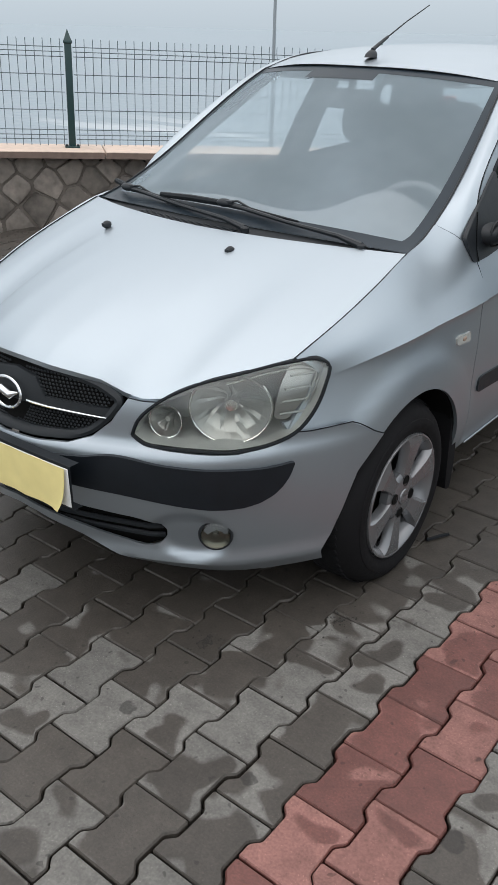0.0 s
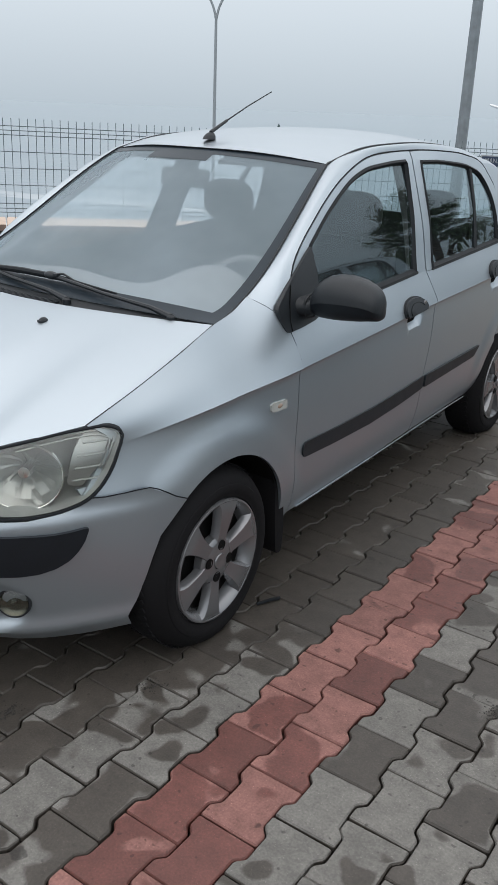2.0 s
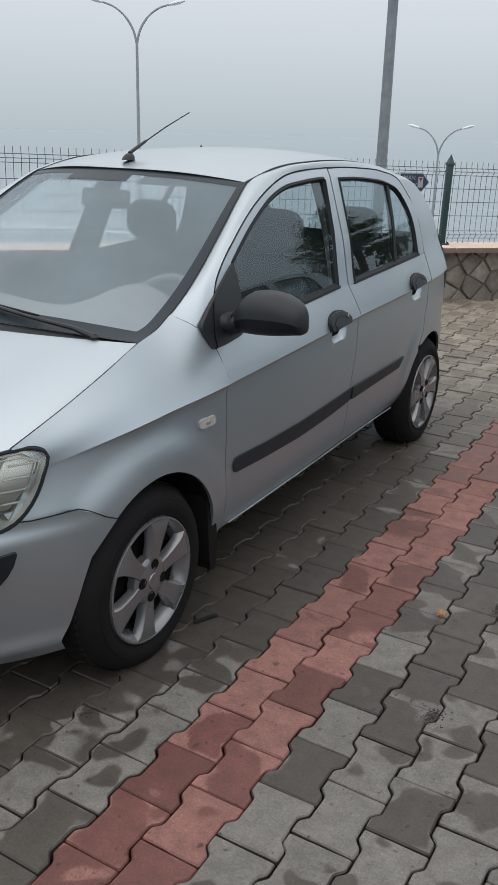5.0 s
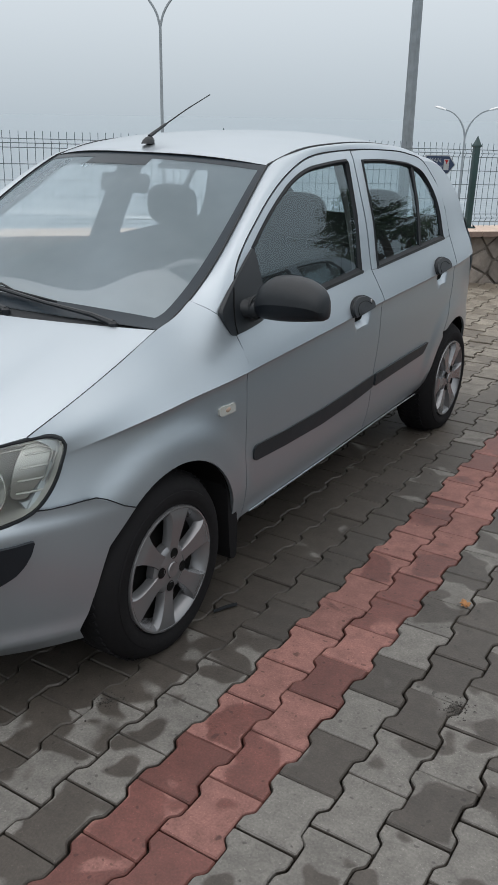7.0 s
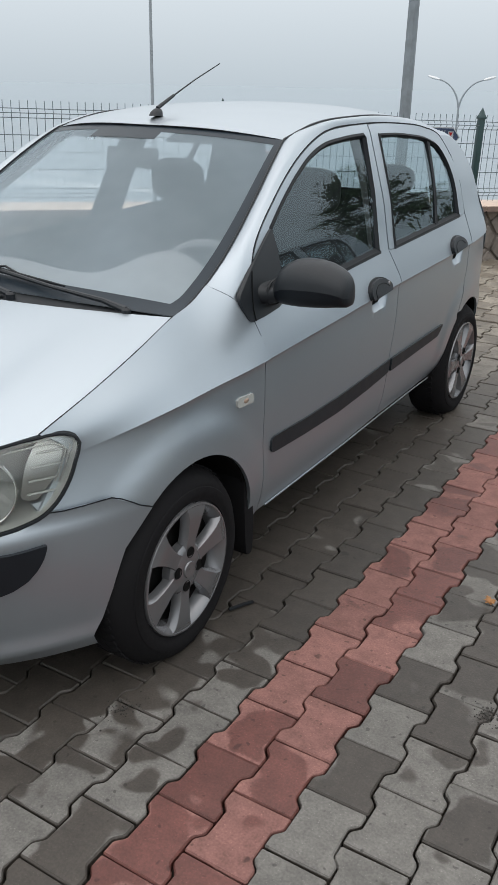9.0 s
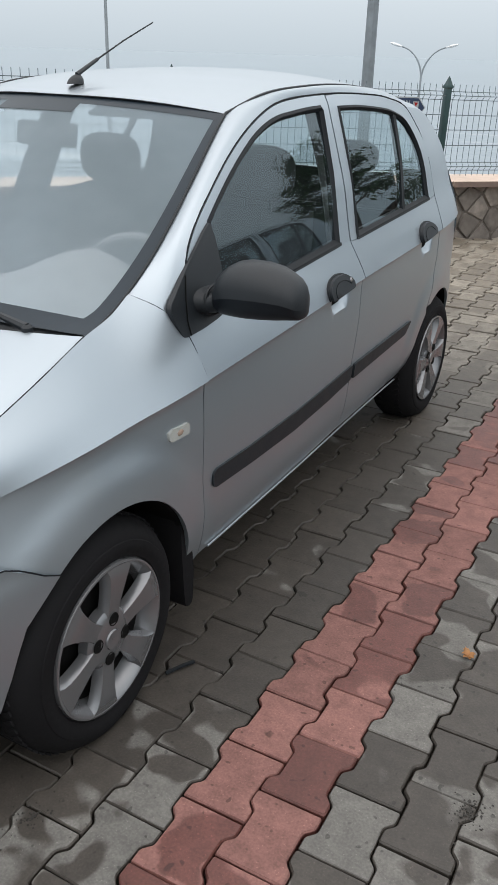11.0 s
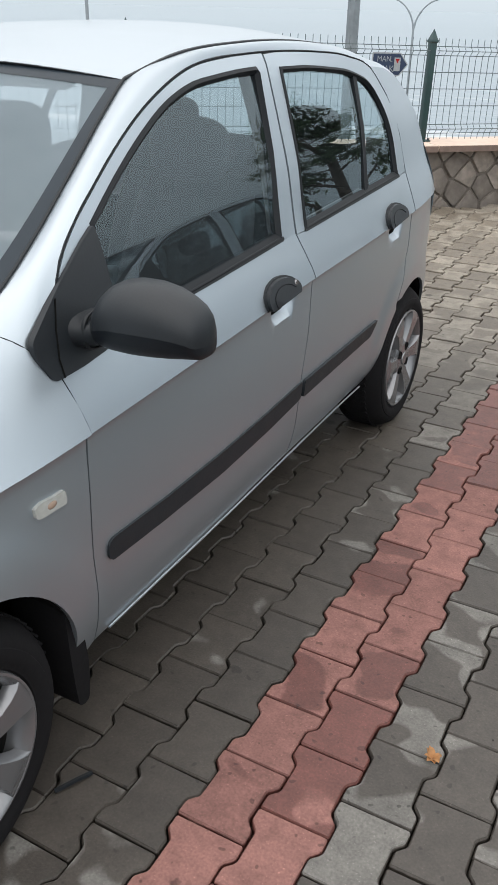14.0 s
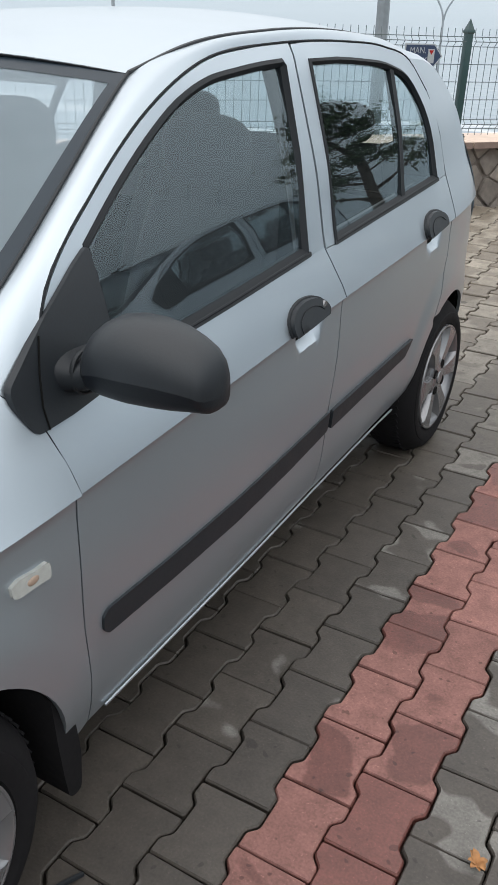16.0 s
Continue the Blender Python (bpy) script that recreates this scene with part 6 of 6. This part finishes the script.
near = [c for c in cells if 0.72 < c[2] < 2.15 and -1.35 < c[3] < 3.0]
near.sort(key=lambda c: abs(c[2] - 1.35) * 1.6 + abs(c[3] - 0.6))
near = set(near[:296])
rings = np.array(paver_rings())
verts, faces, verts_r, faces_r = [], [], [], []
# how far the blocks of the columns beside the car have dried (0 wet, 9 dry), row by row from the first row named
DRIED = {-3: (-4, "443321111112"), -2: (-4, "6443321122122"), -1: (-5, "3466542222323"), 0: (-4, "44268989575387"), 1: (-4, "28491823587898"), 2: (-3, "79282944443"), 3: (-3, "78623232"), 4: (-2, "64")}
rdry = random.Random(19)


def dryness(i, j, x, y):
    first, row = DRIED.get(i, (0, ""))
    if 0 <= j - first < len(row):
        return int(row[j - first]) / 9
    if y > 3.2:
        return rdry.uniform(0.30, 0.85)
    # beside and under the car: damp, with the car's contact shade put in as wetness
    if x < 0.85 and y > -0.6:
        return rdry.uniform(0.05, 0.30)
    return rdry.choice((0.15, 0.25, 0.3, 0.45, 0.6, 0.75, 0.85)) if x > 1.0 else rdry.choice((0.2, 0.35, 0.5, 0.6, 0.7, 0.85))


dry, dry_r = [], []
for i, j, x, y in cells:
    red = i in (0, 1)
    z = rng.uniform(-0.003, 0.003) + rise(x, y)
    tx, ty, rz = rng.uniform(-0.012, 0.012), rng.uniform(-0.012, 0.012), rng.uniform(-0.012, 0.012)
    dx, dy = rng.uniform(-0.0012, 0.0012), rng.uniform(-0.0012, 0.0012)
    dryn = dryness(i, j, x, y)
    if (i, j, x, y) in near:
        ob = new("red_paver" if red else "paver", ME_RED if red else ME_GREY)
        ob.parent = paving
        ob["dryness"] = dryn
        ob.matrix_basis = Matrix.Translation((x + dx, y + dy, z)) @ Euler((tx, ty, rz + (math.pi if rng.random() < 0.5 else 0))).to_matrix().to_4x4()
        continue
    vv, ff = (verts_r, faces_r) if red else (verts, faces)
    base, n = len(vv), len(rings[0])
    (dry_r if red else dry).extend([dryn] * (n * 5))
    c, s = math.cos(rz), math.sin(rz)
    for ring in rings:
        for px, py, pz in ring:
            vv.append((x + dx + c * px - s * py, y + dy + s * px + c * py, z + pz + tx * py - ty * px))
    for r in range(4):
        for k in range(n):
            k2 = (k + 1) % n
            ff.append((base + r * n + k, base + r * n + k2, base + (r + 1) * n + k2, base + (r + 1) * n + k))
    ff.append(tuple(base + 4 * n + k for k in range(n)))
far_v, far_f = [], []
plain = paver_outline()
done = {(round(x, 3), round(y, 3)) for _, _, x, y in cells}
for i in range(-46, 58):
    x = X0 + i * PITCH
    for j in range(-46, 56):
        y = -0.077 + ROW * (j + 0.5) + (ROW / 2 if i % 2 else 0.0)
        if (round(x, 3), round(y, 3)) in done or (Vector((x, y, 0)) - WALL_A).dot(WALL_N) < 0.22 or not (-8.2 < x < 10.2 and y > -10.1):
            continue
        b, z = len(far_v), rng.uniform(-0.003, 0.003) + rise(x, y)
        far_v += [(x + px, y + py, z) for px, py in plain] + [(x + px, y + py, -0.045) for px, py in plain]
        far_f += [tuple(b + k for k in range(12))] + [(b + k, b + 12 + k, b + 12 + (k + 1) % 12, b + (k + 1) % 12) for k in range(12)]
me = bpy.data.meshes.new("outer_paving")
me.from_pydata(far_v, [], far_f)
me.materials.append(M_PAVE)
me.attributes.new("dryness", "FLOAT", "POINT").data.foreach_set("value", [d for d in (rdry.uniform(0.2, 1.0) for _ in range(len(far_v) // 24)) for _ in range(24)])
ob = new("outer_paving", me)
ob.parent = paving
ob["kind"] = "stuff"
for nm, vv, ff, mm, dd in (("grey_paving", verts, faces, M_PAVE, dry), ("red_paving", verts_r, faces_r, M_PAVE_RED, dry_r)):
    me = bpy.data.meshes.new(nm)
    me.from_pydata(vv, [], ff)
    me.materials.append(mm)
    add_margin(me)
    me.attributes.new("dryness", "FLOAT", "POINT").data.foreach_set("value", dd)
    ob = new(nm, me)
    ob.parent = paving
    ob["kind"] = "stuff"

# retaining wall: mortar core, single stones, coping slabs
wall = thing("wall_rear", "low rubble-stone wall with a salmon concrete coping", "wall", kind="structure")


def slab(s0, s1, o0, o1, z0, z1, bevel):
    bm = bmesh.new()
    box_into(bm, (0, 0, 0), (s1 - s0, abs(o1 - o0), z1 - z0), bevel, Matrix.Translation(wall_at((s0 + s1) / 2, (o0 + o1) / 2, (z0 + z1) / 2)) @ Matrix.Rotation(ang, 4, "Z") @ Matrix.Rotation(FALL, 4, "Y"))
    return bm


S0, S1 = -11.0, 7.0
part("core", slab(S0, S1, -0.13, 0.145, -0.6, WALL_TOP - 0.050, 0), M_MORTAR, wall)
rs = random.Random(3)
seeds = [(s + rs.uniform(-0.06, 0.06), z + rs.uniform(-0.045, 0.045)) for k, z in enumerate((0.02, 0.165, 0.30, 0.435, 0.56)) for s in np.arange(S0 + 0.2 + 0.14 * (k % 2), S1 - 0.2, 0.28)]
count = 0
for q, (sx_, sz_) in enumerate(seeds):
    if sx_ > 4.5 or sx_ < -9.5:
        continue
    poly = [(sx_ - 0.5, -0.06 + FALL * sx_), (sx_ + 0.5, -0.06 + FALL * sx_), (sx_ + 0.5, WALL_TOP - 0.053), (sx_ - 0.5, WALL_TOP - 0.053)]
    for (ax, az) in seeds:
        if (ax, az) == (sx_, sz_) or abs(ax - sx_) > 0.9:
            continue
        mx, mz, nx, nz = (ax + sx_) / 2, (az + sz_) / 2, ax - sx_, az - sz_
        out = []
        for k in range(len(poly)):
            a, b = poly[k - 1], poly[k]
            da, db = (a[0] - mx) * nx + (a[1] - mz) * nz, (b[0] - mx) * nx + (b[1] - mz) * nz
            if (da < 0) != (db < 0):
                t = da / (da - db)
                out.append((a[0] + (b[0] - a[0]) * t, a[1] + (b[1] - a[1]) * t))
            if db < 0:
                out.append(b)
        poly = out
        if len(poly) < 3:
            break
    if len(poly) < 3:
        continue
    cx, cz = np.mean(poly, 0)
    o1 = rounded([(cx + (a - cx) * 0.90, cz + (b - cz) * 0.90) for a, b in poly], 0.009, 2)
    dp = rs.uniform(0.004, 0.016)
    tl, tv = rs.uniform(-0.06, 0.06), rs.uniform(-0.06, 0.06)
    bm = bmesh.new()
    rws = []
    for sc, o in ((1.0, 0.140), (0.985, 0.150 + dp * 0.8), (0.92, 0.152 + dp), (0.5, 0.153 + dp)):
        rws.append([wall_at(cx + (a - cx) * sc, o + tl * (a - cx) * (o > 0.16) + tv * (b - cz) * (o > 0.16) + rs.uniform(-0.002, 0.002), cz + (b - cz) * sc + 1.0) - Vector((0, 0, 1.0)) for a, b in o1])
    vs = grid_into(bm, rws, closed=True)
    bm.faces.new(vs[-1])
    part("stone", bm, M_STONE, wall)
for k in range(-4, 3):
    part("coping_slab", slab(k * 2.4 + 0.004, k * 2.4 + 2.396, -0.19, 0.275, WALL_TOP - 0.050, WALL_TOP, 0.008), M_COPING, wall, "salmon-painted concrete coping")
    part("coping_edge", slab(k * 2.4 + 0.006, k * 2.4 + 2.394, 0.270, 0.278, WALL_TOP - 0.052, WALL_TOP - 0.006, 0), M_EDGE, wall, "brown front edge of the coping")

# welded-mesh fence on the coping


def fence_post(s):
    post = thing("fence_post", "dark green square steel post with a spear cap", "post", group="fence posts")
    m = Matrix.Translation(wall_at(s, 0, WALL_TOP)) @ Matrix.Rotation(ang, 4, "Z") @ Matrix.Rotation(FALL, 4, "Y")
    bm = bmesh.new()
    box_into(bm, (0, 0, 0.385), (0.053, 0.053, 0.77), 0.005)
    part("shaft", bm, M_GREEN, post)
    bm = bmesh.new()
    for z, r in ((0.0, 0),):
        rows = [[(w * a, w * b, zz) for a, b in ((-1, -1), (1, -1), (1, 1), (-1, 1))] for zz, w in ((0.745, 0.027), (0.752, 0.033), (0.764, 0.033), (0.776, 0.026), (0.846, 0.0015))]
        vs = grid_into(bm, rows, closed=True)
        bm.faces.new(vs[-1])
        bm.faces.new(list(reversed(vs[0])))
    part("spear_cap", bm, M_GREEN, post)
    bm = bmesh.new()
    box_into(bm, (0, 0, 0.006), (0.115, 0.115, 0.012), 0.003)
    pl = part("base_plate", bm, M_GREEN, post)
    for a in (-1, 1):
        bm = bmesh.new()
        lathe_into(bm, [(0.010, 0.010), (0.024, 0.010), (0.026, 0.006), (0.026, 0.0005)], 8, "z", (a * 0.043, -0.043, 0))
        part("bolt", bm, M_TRIM, pl)
    post.matrix_basis = m
    return post


first_post = fence_post(0)
for k in (-4, -3, -2, -1, 1, 2):
    copy_thing(first_post, Matrix.Translation(wall_at(k * POST_GAP, 0, WALL_TOP)) @ Matrix.Rotation(ang, 4, "Z") @ Matrix.Rotation(FALL, 4, "Y"))


def fence_panel(s):
    panel = thing("wire_mesh_fence", "dark welded-wire mesh fence with folded ribs on the coping", "fence", group="wire mesh fences")
    bm = bmesh.new()
    tube_into(bm, [(0, 0, 0.012), (0, 0, 0.060), (0, -0.03, 0.095), (0, 0, 0.130), (0, 0, 0.655), (0, -0.03, 0.690), (0, 0, 0.722), (0, 0, 0.780)], 0.0026, 5)
    me = finish("wire", bm, M_WIRE)
    n = 39
    for k in range(n):
        ob = new("wire", me)
        ob.parent = panel
        ob.location = (0.06 + (POST_GAP - 0.12) * k / (n - 1), 0, 0)
    for z, dy in ((0.060, 0), (0.095, -0.03), (0.130, 0), (0.275, 0), (0.405, 0), (0.530, 0), (0.655, 0), (0.690, -0.03), (0.722, 0)):
        bm = bmesh.new()
        tube_into(bm, [(0.035, dy - 0.004, z), (POST_GAP - 0.035, dy - 0.004, z)], 0.0030, 5)
        part("cross_wire", bm, M_WIRE, panel)
    panel.matrix_basis = Matrix.Translation(wall_at(s, 0, WALL_TOP)) @ Matrix.Rotation(ang, 4, "Z") @ Matrix.Rotation(FALL, 4, "Y")
    return panel


first_panel = fence_panel(0)
for k in (-4, -3, -2, -1, 1):
    copy_thing(first_panel, Matrix.Translation(wall_at(k * POST_GAP, 0, WALL_TOP)) @ Matrix.Rotation(ang, 4, "Z") @ Matrix.Rotation(FALL, 4, "Y"))


def street_lamp(x, y, z0, h, spread, turn):
    lamp = thing("street_lamp", "tall pale street lamp with two curved arms", "street lamp", group="street lamps")
    bm = bmesh.new()
    tube_into(bm, [(0, 0, 0), (0, 0, h * 0.5), (0, 0, h)], [0.10, 0.065, 0.05], 10)
    part("mast", bm, M_LAMPPOST, lamp)
    for s in (1, -1):
        bm = bmesh.new()
        pts = spline([(0, 0, h - 0.05), (s * spread * 0.10, 0, h + 0.42), (s * spread * 0.36, 0, h + 0.90), (s * spread * 0.70, 0, h + 1.20), (s * spread, 0, h + 1.32)], 20)
        tube_into(bm, [tuple(p) for p in pts], [0.045] * 10 + [0.035] * 10, 8)
        arm = part("arm", bm, M_LAMPPOST, lamp)
        bm = bmesh.new()
        ellipsoid_into(bm, (0, 0, 0), (0.33, 0.14, 0.07), 16, 8)
        bmesh.ops.transform(bm, matrix=Matrix.Translation((s * (spread + 0.27), 0, h + 1.39)) @ Matrix.Rotation(-s * 0.26, 4, "Y"), verts=bm.verts)
        part("lantern", bm, M_LANTERN, arm, "white lantern head")
    lamp.matrix_basis = Matrix.Translation((x, y, z0)) @ Matrix.Rotation(turn, 4, "Z")
    return lamp

# unseen plain walls added behind the camera to darken low reflections on the car
for nm, (cx, cy, w, d) in (("wall_east", (10.6, 0.75, 0.3, 22.5)), ("wall_south", (1.0, -10.4, 18.9, 0.3))):
    bm = bmesh.new()
    box_into(bm, (cx, cy, 0.8), (w, d, 2.0), 0.01)
    tagged(new(nm, finish(nm, bm, M_PLASTER)), "added unseen grey wall that darkens low reflections on the car", "wall", kind="structure")


lamp_a = street_lamp(-19.1, 25.95, -4.2, 8.82, 1.22, radians(36))
lamp_b = street_lamp(-13.05, 43.7, -4.2, 4.91, 1.12, radians(10))

pole = thing("utility_pole", "tall galvanised octagonal pole behind the fence", "pole", at=(-3.45, 12.12, -1.2))
bm = bmesh.new()
tube_into(bm, [(0, 0, 0), (0, 0, 5), (0, 0, 11)], [0.102, 0.079, 0.050], 8)
part("shaft", bm, M_POLE, pole, smooth=False)
bm = bmesh.new()
lathe_into(bm, [(0.0, 0.26), (0.03, 0.26), (0.05, 0.17), (0.12, 0.165)], 8, "z")
part("foot_flange", bm, M_POLE, pole)

# blue arrow sign wired to the fence
sign = thing("direction_sign", "small blue arrow sign with a white rim wired to the fence", "sign")
sign.matrix_basis = Matrix.Translation(wall_at(-0.37, 0.045, WALL_TOP)) @ Matrix.Rotation(ang, 4, "Z") @ Matrix.Rotation(FALL, 4, "Y")


def sign_plate(shrink, y, th):
    pts = inset([(-0.20, 0.50), (0.055, 0.50), (0.130, 0.585), (0.055, 0.67), (-0.20, 0.67)], shrink)
    bm = bmesh.new()
    a = [bm.verts.new((x, y, z)) for x, z in pts]
    b = [bm.verts.new((x, y - th, z)) for x, z in pts]
    bm.faces.new(a)
    bm.faces.new(list(reversed(b)))
    for i in range(len(a)):
        bm.faces.new((a[i], a[(i + 1) % len(a)], b[(i + 1) % len(a)], b[i]))
    return bm


plate = part("plate", sign_plate(0.0, 0.0, 0.003), M_SIGN_PALE, sign, "white rim", smooth=False)
part("face", sign_plate(0.010, -0.0035, 0.002), M_SIGN, sign, "blue face", smooth=False)


def sign_word(text, x, z, size):
    """A painted word on the sign's face, in the built-in letters."""
    cu = bpy.data.curves.new("word", "FONT")
    cu.body, cu.size, cu.extrude, cu.align_x = text, size, 0.0006, "CENTER"
    tmp = bpy.data.objects.new("word", cu)
    me = bpy.data.meshes.new_from_object(tmp)
    bpy.data.objects.remove(tmp)
    me.transform(Matrix.Translation((x, -0.0068, z)) @ Matrix.Rotation(radians(90), 4, "X"))
    me.materials.append(M_SIGN_PALE)
    ob = new("word", me)
    ob.parent = sign


sign_word("MAN.", -0.088, 0.605, 0.058)
sign_word("AYAK", -0.088, 0.530, 0.068)
bm = bmesh.new()
box_into(bm, (0.027, -0.0072, 0.586), (0.056, 0.002, 0.098), 0.0)
part("marking", bm, M_SIGN_PALE, sign, "white panel", smooth=False)
bm = bmesh.new()
tri = [bm.verts.new((x, -0.0092, z)) for x, z in ((0.008, 0.626), (0.046, 0.626), (0.027, 0.592))]
low = [bm.verts.new((v.co.x, -0.0080, v.co.z)) for v in tri]
bm.faces.new(tri)
for k in range(3):
    bm.faces.new((tri[k], tri[(k + 1) % 3], low[(k + 1) % 3], low[k]))
part("triangle", bm, M_RED, sign, "red triangle", smooth=False)

# curled dry leaf, a broken strap and bits of debris on the paving
leaf = thing("dry_leaf", "curled dry orange leaf lying on the paving", "leaf", at=(1.487, 0.743, 0.004))
rl = random.Random(4)
for k in range(8):
    a = -2.7 + 0.75 * k + rl.uniform(-0.2, 0.2)
    ln, up, tw = rl.uniform(0.018, 0.030), rl.uniform(0.2, 1.2), rl.uniform(-0.004, 0.004)
    pts = []
    for t, w in ((0, 0.003), (0.35, 0.008), (0.7, 0.006), (1, 0.001)):
        q = Vector((tw * t, ln * t, 0.003 + 0.014 * up * math.sin(t * 2.2)))
        pts.append([Matrix.Rotation(a, 3, "Z") @ (q + Vector((-w, 0, 0.004 * up))), Matrix.Rotation(a, 3, "Z") @ q, Matrix.Rotation(a, 3, "Z") @ (q + Vector((w, 0, 0.006 * (1 - up))))])
    part("lobe", loft(pts, 6, 8, 0.0006), M_LEAF_DRY, leaf)
strap = thing("plastic_strip", "short bent black plastic strip on the paving", "debris", at=(0.807, 0.262, 0.0))
bm = bmesh.new()
tube_into(bm, [(-0.024, -0.017, 0.006), (0.0, 0.028, 0.010), (0.016, 0.064, 0.006)], 0.006, 6)
part("strip", bm, M_SEAL, strap)

crumbs = thing("joint_debris", "crumbled dark soil and grit in a paving joint", "debris", group="joint debris", kind="stuff")
rc = random.Random(11)
for cx, cy, nn in ((1.642, 0.212, 130), (1.641, 0.882, 90), (0.795, -0.304, 60), (0.555, -0.633, 110)):
    bm = bmesh.new()
    for _ in range(nn):
        r0 = rc.uniform(0.0012, 0.0035)
        ang_, d = rc.uniform(0, 6.283), abs(rc.gauss(0, 0.022))
        bmesh.ops.create_icosphere(bm, subdivisions=1, radius=r0, matrix=Matrix.Translation((cx + d * math.cos(ang_), cy + d * 1.4 * math.sin(ang_), 0.002 + r0 * 0.3)) @ Matrix.Diagonal((1, rc.uniform(0.6, 1.2), 0.6, 1)))
    part("grit", bm, M_DEBRIS, crumbs)

# tree and a second car that stand beside the camera and show as reflections
def make_tree(x, y, h, seed):
    tree = thing("tree", "dark green broad-leaved tree beside the car park", "tree", at=(x, y, -0.036))
    r = random.Random(seed)
    bm = bmesh.new()
    trunk = [(0, 0, 0), (0.05, 0.02, h * 0.2), (0.02, 0.08, h * 0.42), (0.06, 0.03, h * 0.7), (0.04, 0.0, h * 0.92)]
    tube_into(bm, trunk, [0.14, 0.11, 0.09, 0.055, 0.015], 10)
    tips = []
    for k in range(26):
        z = h * (0.19 + 0.75 * k / 26)
        a = k * 2.4 + r.uniform(-0.3, 0.3)
        ln = (h * 0.34) * (1 - 0.75 * (k / 26)) * r.uniform(0.75, 1.1)
        p0 = Vector((0.04, 0.04, z))
        p1 = p0 + Vector((math.cos(a) * ln * 0.55, math.sin(a) * ln * 0.55, ln * 0.18))
        p2 = p0 + Vector((math.cos(a) * ln, math.sin(a) * ln, ln * 0.22))
        tube_into(bm, [p0, p1, p2], [0.035, 0.02, 0.008], 6)
        tips += [(p1, 0.30), (p2, 0.38), ((p1 + p2) / 2, 0.34)]
    part("trunk", bm, M_BARK, tree)
    verts, faces = [], []
    for c, rad in tips:
        for _ in range(120):
            d = Vector((r.gauss(0, 1), r.gauss(0, 1), r.gauss(0, 0.7))) * rad * 0.55
            q = c + d
            n = Vector((r.gauss(0, 1), r.gauss(0, 1), r.gauss(0, 1))).normalized()
            t = n.orthogonal().normalized()
            u = n.cross(t)
            ln, w = r.uniform(0.05, 0.09), r.uniform(0.02, 0.035)
            b = len(verts)
            verts += [q - t * ln, q + u * w + n * 0.006, q + t * ln, q - u * w + n * 0.006]
            faces.append((b, b + 1, b + 2, b + 3))
    me = bpy.data.meshes.new("crown")
    me.from_pydata([tuple(v) for v in verts], [], faces)
    me.materials.append(M_LEAF)
    crown = new("crown", me)
    crown.parent = tree
    return tree


make_tree(6.6, 14.4, 5.6, 5)
other = copy_thing(car, Matrix.Translation((3.3, 2.45, 0)))
other.name = "parked_car"
tagged(other, "second silver hatchback parked alongside on the paving", "car")
